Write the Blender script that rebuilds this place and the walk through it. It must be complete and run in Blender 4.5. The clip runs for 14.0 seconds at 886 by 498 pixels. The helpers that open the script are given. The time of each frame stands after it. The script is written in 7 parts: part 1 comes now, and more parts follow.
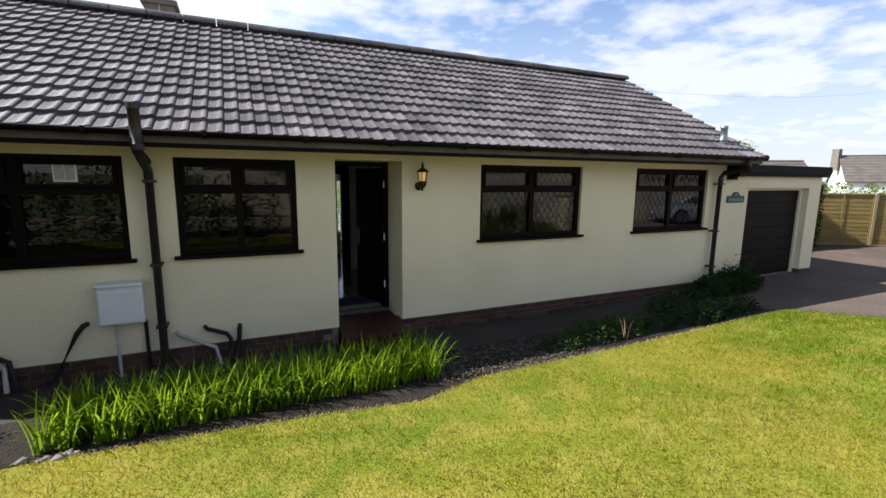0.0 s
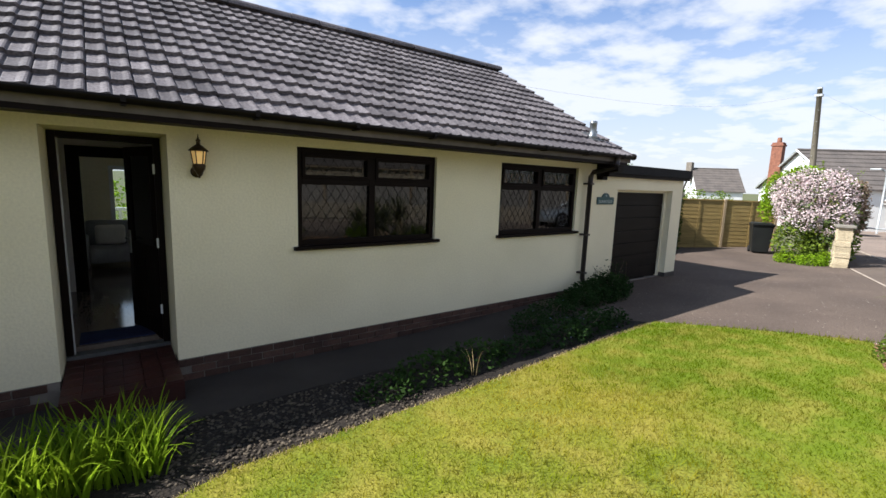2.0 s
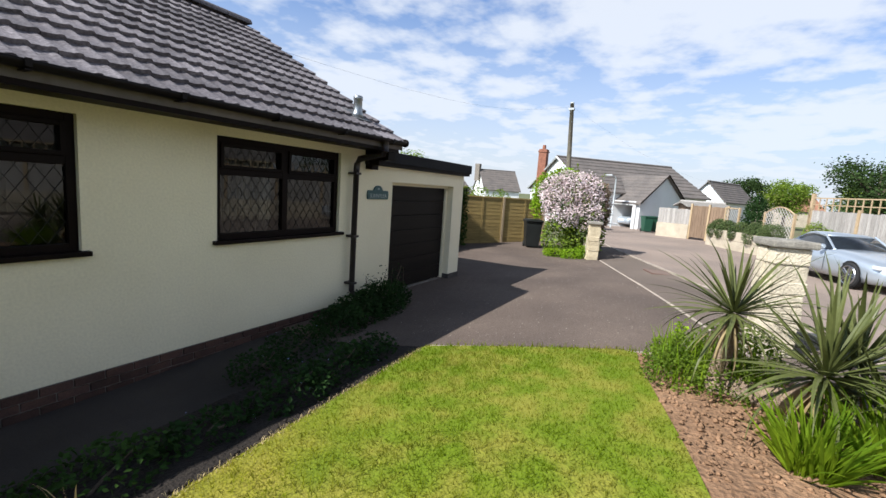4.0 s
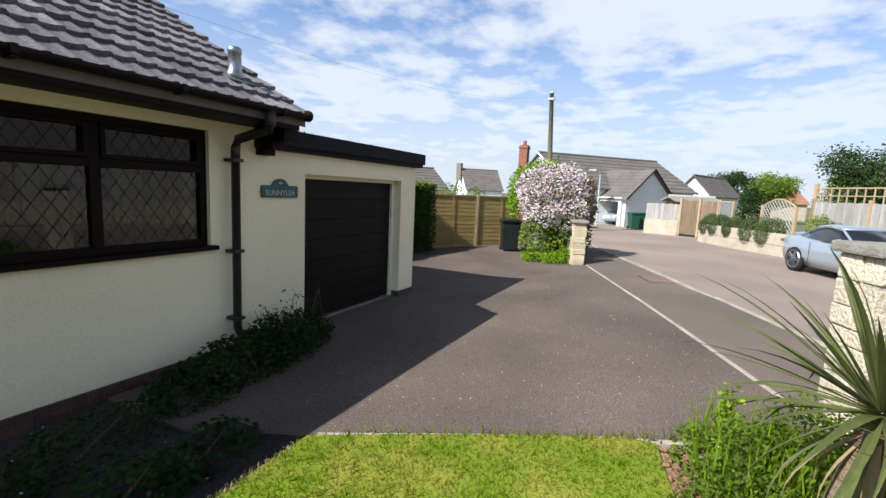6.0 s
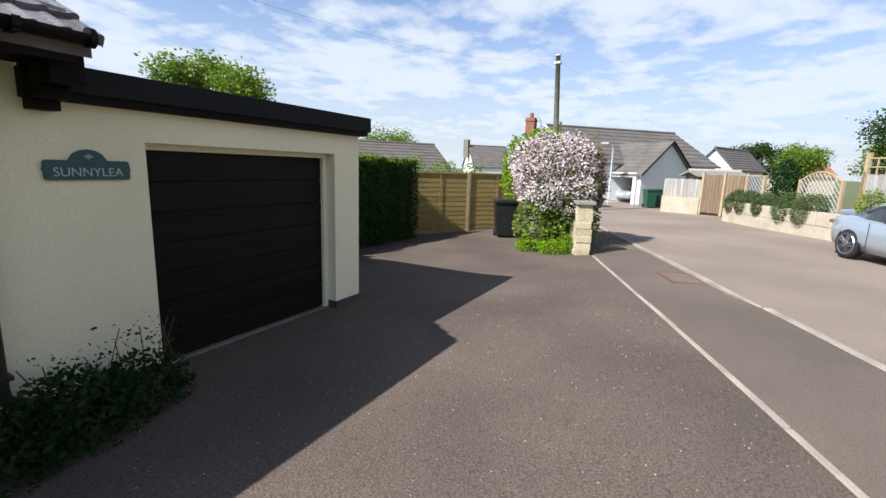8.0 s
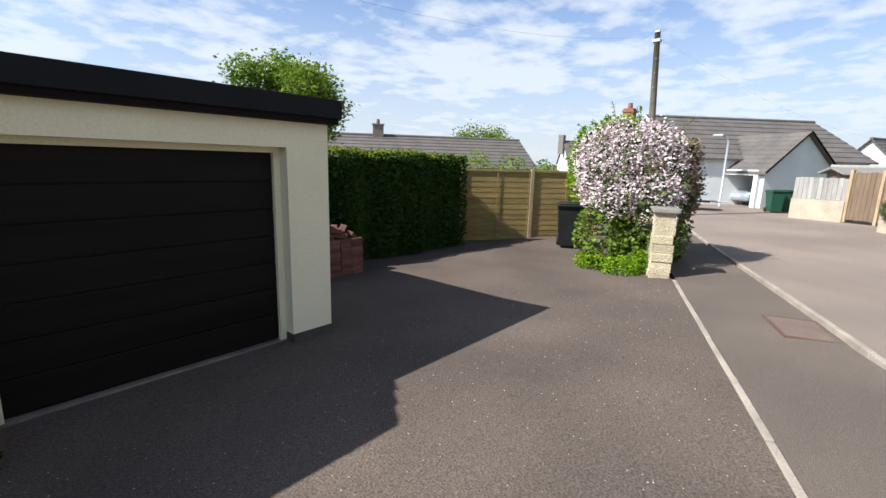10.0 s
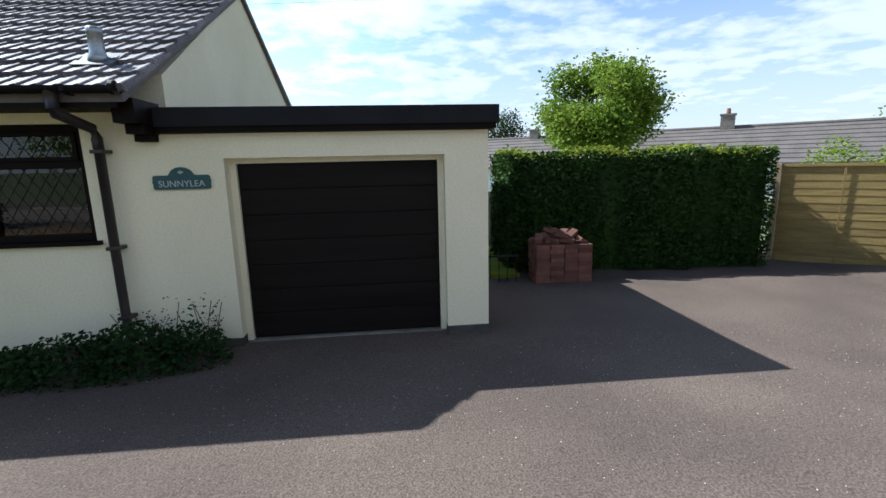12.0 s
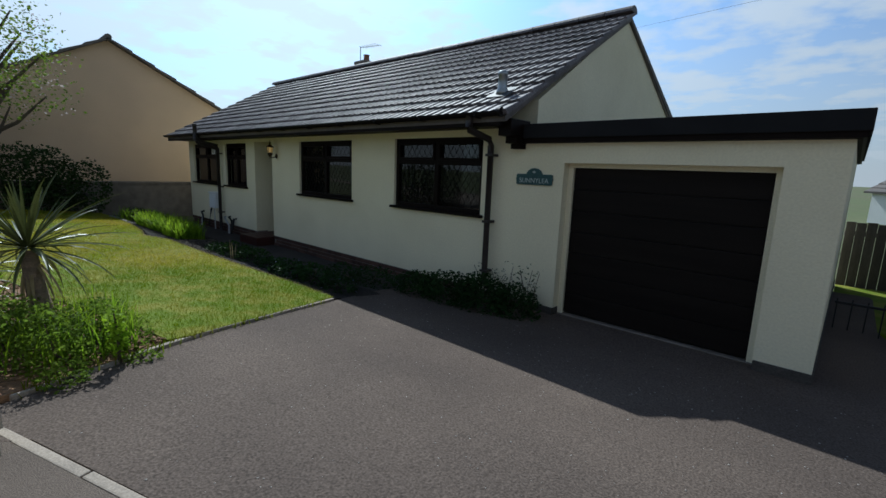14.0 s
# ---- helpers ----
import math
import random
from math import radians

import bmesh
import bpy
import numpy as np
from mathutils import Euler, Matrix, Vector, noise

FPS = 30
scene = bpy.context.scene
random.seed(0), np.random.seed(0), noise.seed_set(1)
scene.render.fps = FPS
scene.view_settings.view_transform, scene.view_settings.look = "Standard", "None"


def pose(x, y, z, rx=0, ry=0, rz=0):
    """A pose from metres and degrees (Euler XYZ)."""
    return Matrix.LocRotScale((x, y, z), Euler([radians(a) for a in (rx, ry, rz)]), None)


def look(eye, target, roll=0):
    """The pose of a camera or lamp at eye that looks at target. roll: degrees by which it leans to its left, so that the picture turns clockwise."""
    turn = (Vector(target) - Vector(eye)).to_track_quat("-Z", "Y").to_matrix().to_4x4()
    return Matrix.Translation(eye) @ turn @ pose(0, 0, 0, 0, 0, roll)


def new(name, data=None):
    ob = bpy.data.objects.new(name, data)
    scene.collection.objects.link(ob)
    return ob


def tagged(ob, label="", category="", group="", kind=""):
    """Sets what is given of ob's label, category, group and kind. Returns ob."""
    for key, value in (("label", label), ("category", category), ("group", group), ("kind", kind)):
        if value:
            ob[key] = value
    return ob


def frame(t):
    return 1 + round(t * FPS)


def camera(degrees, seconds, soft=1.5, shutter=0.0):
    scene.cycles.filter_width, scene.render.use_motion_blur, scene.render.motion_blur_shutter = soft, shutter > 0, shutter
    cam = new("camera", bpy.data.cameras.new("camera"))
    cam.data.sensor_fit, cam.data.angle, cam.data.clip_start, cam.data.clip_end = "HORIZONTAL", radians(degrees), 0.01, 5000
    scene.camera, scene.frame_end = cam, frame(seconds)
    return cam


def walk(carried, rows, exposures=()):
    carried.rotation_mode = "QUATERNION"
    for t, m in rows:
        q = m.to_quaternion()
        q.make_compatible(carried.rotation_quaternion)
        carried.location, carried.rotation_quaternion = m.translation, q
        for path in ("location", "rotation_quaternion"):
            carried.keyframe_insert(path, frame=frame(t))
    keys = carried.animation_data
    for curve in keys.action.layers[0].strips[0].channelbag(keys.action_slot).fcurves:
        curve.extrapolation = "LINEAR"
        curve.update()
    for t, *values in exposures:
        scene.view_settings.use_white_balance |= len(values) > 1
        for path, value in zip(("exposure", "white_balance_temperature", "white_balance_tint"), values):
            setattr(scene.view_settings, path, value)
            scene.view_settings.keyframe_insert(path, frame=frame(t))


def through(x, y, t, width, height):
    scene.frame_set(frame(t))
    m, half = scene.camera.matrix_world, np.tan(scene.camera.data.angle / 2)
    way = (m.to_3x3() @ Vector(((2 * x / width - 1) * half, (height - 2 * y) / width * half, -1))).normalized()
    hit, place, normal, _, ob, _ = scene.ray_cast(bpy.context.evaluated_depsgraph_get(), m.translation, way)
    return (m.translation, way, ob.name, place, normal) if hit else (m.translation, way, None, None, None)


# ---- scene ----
cam = camera(89.7, 14.0)
PATH = [
    (0, (0.323, -5.593, 2.051), (1.142, -3.796, 1.733), 0.6),
    (0.5, (0.688, -5.413, 1.999), (1.495, -3.61, 1.69), 0.4),
    (1, (1.017, -5.179, 1.936), (1.846, -3.383, 1.637), 0.6),
    (1.5, (1.364, -4.908, 1.923), (2.392, -3.217, 1.63), 1.5),
    (2, (1.811, -4.784, 1.915), (3.005, -3.207, 1.619), 2.1),
    (2.5, (2.224, -4.632, 1.885), (3.653, -3.264, 1.594), 3.4),
    (3, (2.678, -4.474, 1.864), (4.245, -3.263, 1.587), 4.1),
    (3.5, (3.143, -4.346, 1.867), (4.838, -3.319, 1.599), 4.4),
    (4, (3.578, -4.217, 1.867), (5.319, -3.271, 1.595), 4.0),
    (6.5, (6.041, -3.803, 1.783), (7.814, -2.918, 1.515), 2.5),
    (7, (6.553, -3.743, 1.782), (8.319, -2.861, 1.458), 2.6),
    (9.5, (8.931, -3.653, 1.803), (10.543, -2.531, 1.425), 0.8),
    (10, (9.409, -3.776, 1.809), (10.899, -2.499, 1.426), 1.6),
    (10.5, (9.889, -3.941, 1.816), (11.224, -2.502, 1.432), 0.7),
    (11, (10.325, -4.103, 1.835), (11.435, -2.482, 1.461), -0.6),
    (11.5, (10.729, -4.287, 1.855), (11.492, -2.479, 1.468), -1.0),
    (12, (11.123, -4.479, 1.806), (11.316, -2.525, 1.43), -1.3),
    (12.5, (11.48, -4.588, 1.689), (10.931, -2.697, 1.337), 1.7),
    (13, (11.782, -4.683, 1.775), (10.555, -3.152, 1.386), 2.1),
    (13.5, (11.932, -4.817, 1.748), (10.638, -3.337, 1.383), 2.4),
    (14, (12.09, -4.936, 1.758), (10.766, -3.479, 1.411), 2.2),
]
# exposure eases down once the camera turns towards the sun
EXPOSURES = [(0.0, 0.98, 6450, 10), (2.0, 0.95, 6400, 10), (4.0, 0.80, 6250, 9), (7.0, 0.80, 6200, 8), (10.5, 0.82, 6200, 7), (11.5, 0.98, 5950, 6), (12.0, 1.0, 5750, 5), (12.5, 0.56, 5450, 3), (13.0, -0.06, 5600, 2), (14.0, -0.07, 5600, 1)]
walk(cam, [(t, look(eye, target, roll)) for t, eye, target, roll in PATH], EXPOSURES)

# ---- world and sun ----
SUN_FROM = Vector((-2.2, 1.24, 2.29)).normalized()
world = bpy.data.worlds.new("sky")
scene.world = world
world.use_nodes = True
wn, wl = world.node_tree.nodes, world.node_tree.links
wn.clear()
w_out, w_bg, w_sky = wn.new("ShaderNodeOutputWorld"), wn.new("ShaderNodeBackground"), wn.new("ShaderNodeTexSky")
w_sky.sky_type, w_sky.sun_disc = "NISHITA", False
w_sky.sun_elevation, w_sky.sun_rotation = math.asin(SUN_FROM.z), math.atan2(SUN_FROM.x, SUN_FROM.y)
w_sky.air_density, w_sky.dust_density, w_sky.ozone_density = 1.0, 2.4, 2.0
# thin broken cloud: noise on a flat layer overhead
w_tc, w_sep = wn.new("ShaderNodeTexCoord"), wn.new("ShaderNodeSeparateXYZ")
wl.new(w_tc.outputs["Generated"], w_sep.inputs[0])
w_h = wn.new("ShaderNodeMath"); w_h.operation = "MAXIMUM"; w_h.inputs[1].default_value = 0.0
wl.new(w_sep.outputs["Z"], w_h.inputs[0])
w_h2 = wn.new("ShaderNodeMath"); w_h2.operation = "ADD"; w_h2.inputs[1].default_value = 0.12
wl.new(w_h.outputs[0], w_h2.inputs[0])
w_u, w_v = wn.new("ShaderNodeMath"), wn.new("ShaderNodeMath")
for node, axis in ((w_u, "X"), (w_v, "Y")):
    node.operation = "DIVIDE"
    wl.new(w_sep.outputs[axis], node.inputs[0]); wl.new(w_h2.outputs[0], node.inputs[1])
w_cmb = wn.new("ShaderNodeCombineXYZ")
wl.new(w_u.outputs[0], w_cmb.inputs[0]); wl.new(w_v.outputs[0], w_cmb.inputs[1])
w_n1, w_n2 = wn.new("ShaderNodeTexNoise"), wn.new("ShaderNodeTexNoise")
for node, sc, det in ((w_n1, 0.8, 3.0), (w_n2, 4.2, 5.0)):
    node.inputs["Scale"].default_value, node.inputs["Detail"].default_value = sc, det
    node.inputs["Roughness"].default_value = 0.55
    wl.new(w_cmb.outputs[0], node.inputs["Vector"])
w_add = wn.new("ShaderNodeMath"); w_add.operation = "MULTIPLY_ADD"; w_add.inputs[1].default_value = 0.75
wl.new(w_n2.outputs["Fac"], w_add.inputs[0]); wl.new(w_n1.outputs["Fac"], w_add.inputs[2])
w_ramp = wn.new("ShaderNodeMapRange"); w_ramp.interpolation_type = "SMOOTHSTEP"
w_ramp.inputs["From Min"].default_value, w_ramp.inputs["From Max"].default_value = 0.60, 0.98
wl.new(w_add.outputs[0], w_ramp.inputs["Value"])
# the cloud sheet closes up towards the horizon
w_hz = wn.new("ShaderNodeMapRange")
for k, v in (("From Min", 0.0), ("From Max", 0.42), ("To Min", 1.0), ("To Max", 0.0)):
    w_hz.inputs[k].default_value = v
wl.new(w_sep.outputs["Z"], w_hz.inputs["Value"])
w_max = wn.new("ShaderNodeMath"); w_max.operation = "MAXIMUM"
wl.new(w_ramp.outputs[0], w_max.inputs[0]); wl.new(w_hz.outputs[0], w_max.inputs[1])
w_fac = wn.new("ShaderNodeMath"); w_fac.operation = "MULTIPLY"; w_fac.inputs[1].default_value = 0.86
# and thins to clear blue overhead
w_zen = wn.new("ShaderNodeMapRange"); w_zen.interpolation_type = "SMOOTHSTEP"
for k, v in (("From Min", 0.5), ("From Max", 0.85), ("To Min", 1.0), ("To Max", 0.12)):
    w_zen.inputs[k].default_value = v
wl.new(w_sep.outputs["Z"], w_zen.inputs["Value"])
w_thin = wn.new("ShaderNodeMath"); w_thin.operation = "MULTIPLY"
wl.new(w_max.outputs[0], w_thin.inputs[0]); wl.new(w_zen.outputs[0], w_thin.inputs[1])
wl.new(w_thin.outputs[0], w_fac.inputs[0])
w_mix = wn.new("ShaderNodeMix"); w_mix.data_type = "RGBA"
wl.new(w_fac.outputs[0], w_mix.inputs["Factor"]); w_gain = wn.new("ShaderNodeVectorMath"); w_gain.operation = "MULTIPLY"; w_gain.inputs[1].default_value = (1.15, 1.78, 2.5)
wl.new(w_sky.outputs[0], w_gain.inputs[0]); wl.new(w_gain.outputs[0], w_mix.inputs["A"])
w_mix.inputs["B"].default_value = (12.0, 12.3, 12.9, 1)
# haze and cloud brighten towards the sun
w_dot = wn.new("ShaderNodeVectorMath"); w_dot.operation = "DOT_PRODUCT"; w_dot.inputs[1].default_value = SUN_FROM
wl.new(w_tc.outputs["Generated"], w_dot.inputs[0])
w_halo = wn.new("ShaderNodeMapRange"); w_halo.interpolation_type = "SMOOTHSTEP"
for k, v in (("From Min", 0.3), ("From Max", 1.0), ("To Min", 1.0), ("To Max", 1.6)):
    w_halo.inputs[k].default_value = v
wl.new(w_dot.outputs["Value"], w_halo.inputs["Value"])
w_lit = wn.new("ShaderNodeVectorMath"); w_lit.operation = "SCALE"
wl.new(w_mix.outputs["Result"], w_lit.inputs[0]); wl.new(w_halo.outputs[0], w_lit.inputs["Scale"])
# deep clear blue overhead
w_deep = wn.new("ShaderNodeMapRange"); w_deep.interpolation_type = "SMOOTHSTEP"
for k, v in (("From Min", 0.5), ("From Max", 0.85), ("To Min", 1.0), ("To Max", 0.35)):
    w_deep.inputs[k].default_value = v
wl.new(w_sep.outputs["Z"], w_deep.inputs["Value"])
w_fin = wn.new("ShaderNodeVectorMath"); w_fin.operation = "SCALE"
wl.new(w_lit.outputs[0], w_fin.inputs[0]); wl.new(w_deep.outputs[0], w_fin.inputs["Scale"])
wl.new(w_fin.outputs[0], w_bg.inputs["Color"])
w_bg.inputs["Strength"].default_value = 0.0445
wl.new(w_bg.outputs[0], w_out.inputs[0])

sun_data = bpy.data.lights.new("sun", "SUN")
sun_data.energy, sun_data.angle, sun_data.color = 5.0, radians(0.53), (1.0, 0.96, 0.91)
sun = new("sun", sun_data)
sun.matrix_world = look(SUN_FROM * 60, (0, 0, 0))


# ---- materials ----
def mat(name, a, b=None, scale=3.0, fine=60.0, rough=0.8, bump=0.15, metal=0.0, rand=0.0, grain=0.12, spec=0.3, coat=0.0, stretch=(1, 1, 1), dist=0.01, island=False):
    """Colour between a and b by coarse noise, darkened a little by fine grain, with bump from both."""
    b = b or tuple(c * 0.8 for c in a)
    m = bpy.data.materials.new(name)
    m.use_nodes = True
    nt, ln = m.node_tree.nodes, m.node_tree.links
    bsdf = nt["Principled BSDF"]
    geo = nt.new("ShaderNodeNewGeometry")
    mp = nt.new("ShaderNodeMapping"); mp.inputs["Scale"].default_value = stretch
    ln.new(geo.outputs["Position"], mp.inputs["Vector"])
    n1, n2 = nt.new("ShaderNodeTexNoise"), nt.new("ShaderNodeTexNoise")
    n1.inputs["Scale"].default_value, n1.inputs["Detail"].default_value = scale, 5
    n2.inputs["Scale"].default_value, n2.inputs["Detail"].default_value = fine, 3
    for n in (n1, n2):
        ln.new(mp.outputs[0], n.inputs["Vector"])
    st = nt.new("ShaderNodeMapRange")
    st.inputs["From Min"].default_value, st.inputs["From Max"].default_value = 0.32, 0.68
    ln.new(n1.outputs["Fac"], st.inputs["Value"])
    mix = nt.new("ShaderNodeMix"); mix.data_type = "RGBA"
    mix.inputs["A"].default_value, mix.inputs["B"].default_value = (*a, 1), (*b, 1)
    ln.new(st.outputs[0], mix.inputs["Factor"])
    val = nt.new("ShaderNodeMapRange")
    val.inputs["From Min"].default_value, val.inputs["From Max"].default_value = 0.3, 0.7
    val.inputs["To Min"].default_value, val.inputs["To Max"].default_value = 1 - grain, 1 + grain
    ln.new(n2.outputs["Fac"], val.inputs["Value"])
    last = val.outputs[0]
    if rand:
        oi = nt.new("ShaderNodeObjectInfo")
        rr = nt.new("ShaderNodeMapRange")
        rr.inputs["To Min"].default_value, rr.inputs["To Max"].default_value = 1 - rand, 1 + rand
        ln.new(geo.outputs["Random Per Island"] if island else oi.outputs["Random"], rr.inputs["Value"])
        mu = nt.new("ShaderNodeMath"); mu.operation = "MULTIPLY"
        ln.new(last, mu.inputs[0]); ln.new(rr.outputs[0], mu.inputs[1])
        last = mu.outputs[0]
    sc = nt.new("ShaderNodeVectorMath"); sc.operation = "SCALE"
    ln.new(mix.outputs["Result"], sc.inputs[0]); ln.new(last, sc.inputs["Scale"])
    ln.new(sc.outputs[0], bsdf.inputs["Base Color"])
    bsdf.inputs["Roughness"].default_value, bsdf.inputs["Metallic"].default_value = rough, metal
    bsdf.inputs["Specular IOR Level"].default_value = spec
    bsdf.inputs["Coat Weight"].default_value = coat
    if bump:
        bp = nt.new("ShaderNodeBump")
        bp.inputs["Strength"].default_value, bp.inputs["Distance"].default_value = bump, dist
        ln.new(n2.outputs["Fac"], bp.inputs["Height"])
        ln.new(bp.outputs[0], bsdf.inputs["Normal"])
    return m


def leafy(name, a, b, rough=0.6, through=0.25, scale=2.0, rand=0.3, spec=0.06, grain=0.12, fine=30):
    """Leaf material: colour varies leaf by leaf and in patches; some light passes through."""
    m = mat(name, a, b, scale=scale, fine=fine, rough=rough, bump=0, rand=rand, island=True, spec=spec, grain=grain)
    nt, ln = m.node_tree.nodes, m.node_tree.links
    bsdf, out = nt["Principled BSDF"], nt["Material Output"]
    tr, add = nt.new("ShaderNodeBsdfTranslucent"), nt.new("ShaderNodeMixShader")
    src = bsdf.inputs["Base Color"].links[0].from_socket
    ln.new(src, tr.inputs["Color"])
    add.inputs[0].default_value = through
    ln.new(bsdf.outputs[0], add.inputs[1]); ln.new(tr.outputs[0], add.inputs[2])
    ln.new(add.outputs[0], out.inputs["Surface"])
    return m


def glass_mat(name, tint=(0.9, 0.95, 0.95), rough=0.0):
    """Thin pane: mirror gloss by Fresnel over a clear see-through sheet."""
    m = bpy.data.materials.new(name)
    m.use_nodes = True
    nt, ln = m.node_tree.nodes, m.node_tree.links
    nt.remove(nt["Principled BSDF"])
    fr, gl, tp, mx = nt.new("ShaderNodeFresnel"), nt.new("ShaderNodeBsdfGlossy"), nt.new("ShaderNodeBsdfTransparent"), nt.new("ShaderNodeMixShader")
    fr.inputs["IOR"].default_value = 1.55
    gl.inputs["Roughness"].default_value = rough
    tp.inputs["Color"].default_value = (*tint, 1)
    ln.new(fr.outputs[0], mx.inputs[0]); ln.new(tp.outputs[0], mx.inputs[1]); ln.new(gl.outputs[0], mx.inputs[2])
    ln.new(mx.outputs[0], nt["Material Output"].inputs["Surface"])
    return m


def glow(name, col, strength):
    m = bpy.data.materials.new(name)
    m.use_nodes = True
    b = m.node_tree.nodes["Principled BSDF"]
    b.inputs["Base Color"].default_value = (*col, 1)
    b.inputs["Emission Color"].default_value = (*col, 1)
    b.inputs["Emission Strength"].default_value = strength
    return m


M_RENDER = mat("cream_render", (0.784, 0.72, 0.5208), (0.7056, 0.6432, 0.4557), scale=0.9, fine=45, rough=0.9, bump=0.3, grain=0.05, dist=0.010)
M_RENDER_N = mat("peach_render", (0.62, 0.45, 0.30), (0.55, 0.40, 0.27), scale=0.8, fine=40, rough=0.9, bump=0.3, grain=0.06)
M_WHITE_R = mat("white_render", (0.72, 0.72, 0.702), (0.648, 0.648, 0.63), scale=1.0, fine=40, rough=0.9, bump=0.2, grain=0.04)
M_TILE = mat("roof_tile", (0.1628, 0.147, 0.1507), (0.0945, 0.084, 0.088), scale=2.2, fine=48, spec=0.28, rough=0.62, bump=0.6, rand=0.3, grain=0.42, dist=0.006)
M_TILE_FAR = mat("roof_tile_far", (0.14, 0.12, 0.107), (0.10, 0.088, 0.08), scale=1.2, fine=9, rough=0.75, bump=0.3, grain=0.15)
M_TILE_J = mat("roof_tile_joined", (0.1628, 0.147, 0.1507), (0.0945, 0.084, 0.088), scale=2.2, fine=48, spec=0.28, rough=0.62, bump=0.6, rand=0.3, grain=0.42, dist=0.006, island=True)
M_UPVC = mat("dark_brown_upvc", (0.009, 0.0054, 0.0042), (0.006, 0.0039, 0.0033), scale=6, fine=80, rough=0.5, bump=0.05, grain=0.1, spec=0.07)
M_GUTTER = mat("brown_gutter", (0.009, 0.00675, 0.0063), (0.0063, 0.00495, 0.0045), scale=4, fine=60, rough=0.5, bump=0.03, spec=0.12)
M_PIPE = mat("brown_pipe", (0.034, 0.027, 0.025), (0.024, 0.019, 0.018), scale=4, fine=60, rough=0.42, bump=0.03, spec=0.35)
M_FELT = mat("roof_felt", (0.012, 0.012, 0.013), (0.008, 0.008, 0.009), scale=4, fine=200, rough=0.9, bump=0.3)
M_GDOOR = mat("garage_door_brown", (0.01469, 0.01163, 0.009792), (0.009792, 0.007752, 0.006854), scale=1.5, fine=120, rough=0.5, bump=0.12, stretch=(0.4, 1, 6), grain=0.18, spec=0.07)
M_GALV = mat("galvanised_steel", (0.30, 0.32, 0.33), (0.22, 0.24, 0.25), scale=9, fine=70, rough=0.38, metal=0.9, bump=0.03)
M_LEAD = mat("lead", (0.11, 0.113, 0.115), (0.08, 0.083, 0.085), scale=8, fine=60, rough=0.6, metal=0.2, bump=0.1)
M_BRICK = mat("red_brick", (0.08625, 0.0465, 0.03375), (0.0525, 0.03, 0.02475), scale=5, fine=90, rough=0.9, bump=0.4, rand=0.3, grain=0.2)
M_OLDBRICK = mat("old_red_brick", (0.20, 0.088, 0.062), (0.13, 0.062, 0.048), scale=5, fine=90, rough=0.9, bump=0.4, rand=0.3, grain=0.2)
M_MORTAR = mat("mortar", (0.22, 0.19, 0.16), (0.15, 0.13, 0.11), scale=5, fine=120, rough=0.95, bump=0.3)
M_QUARRY = mat("red_quarry_tile", (0.05915, 0.0182, 0.01365), (0.0364, 0.01274, 0.01092), scale=5, fine=60, rough=0.5, bump=0.1, rand=0.15)
M_TARMAC = mat("drive_tarmac", (0.1357, 0.1047, 0.08508), (0.09384, 0.07327, 0.06149), scale=0.7, spec=0.10, fine=75, rough=0.9, bump=0.8, grain=0.40, dist=0.010)
M_ROAD = mat("road_asphalt", (0.2741, 0.2141, 0.174), (0.2021, 0.1621, 0.1353), scale=0.35, spec=0.15, fine=150, rough=0.9, bump=0.6, grain=0.22)
M_PAVE = mat("footway_asphalt", (0.1625, 0.1282, 0.104), (0.1207, 0.0966, 0.07988), scale=0.6, spec=0.12, fine=170, rough=0.9, bump=0.7, grain=0.3)
# concrete taken down in colour to carry the shade beside the house
M_PATH_SHADE = mat("path_concrete_shaded", (0.05208, 0.04464, 0.03968), (0.03472, 0.02976, 0.02728), scale=1.4, fine=110, rough=0.92, bump=0.5, grain=0.2)
M_KERB = mat("pale_concrete_edging", (0.414, 0.3465, 0.279), (0.261, 0.2205, 0.18), scale=2.5, fine=90, rough=0.9, bump=0.4, grain=0.18)
M_SOIL = mat("red_soil", (0.2546, 0.1503, 0.0848), (0.1879, 0.1087, 0.06017), scale=2.5, fine=28, rough=1.0, bump=1.0, grain=0.3, dist=0.03)
# soil far darker than earth; the front bed's shade is in the colour
M_SHADED_SOIL = mat("bed_soil_shaded", (0.027, 0.021, 0.0162), (0.0168, 0.0132, 0.0108), scale=3, fine=40, rough=1.0, bump=1.0, grain=0.35, dist=0.03)
M_TURF = mat("turf", (0.2024, 0.1886, 0.0162), (0.1056, 0.1518, 0.00648), scale=0.9, fine=60, rough=0.95, bump=0.8, grain=0.3, dist=0.02)
M_FIELD = mat("open_ground", (0.09, 0.12, 0.04), (0.12, 0.11, 0.06), scale=0.05, fine=2, rough=1.0, bump=0.2)
M_GRASS = leafy("grass_blades", (0.3441, 0.2774, 0.02074), (0.172, 0.2461, 0.005184), through=0.58, scale=1.0, rand=0.4, grain=0.38, fine=13)
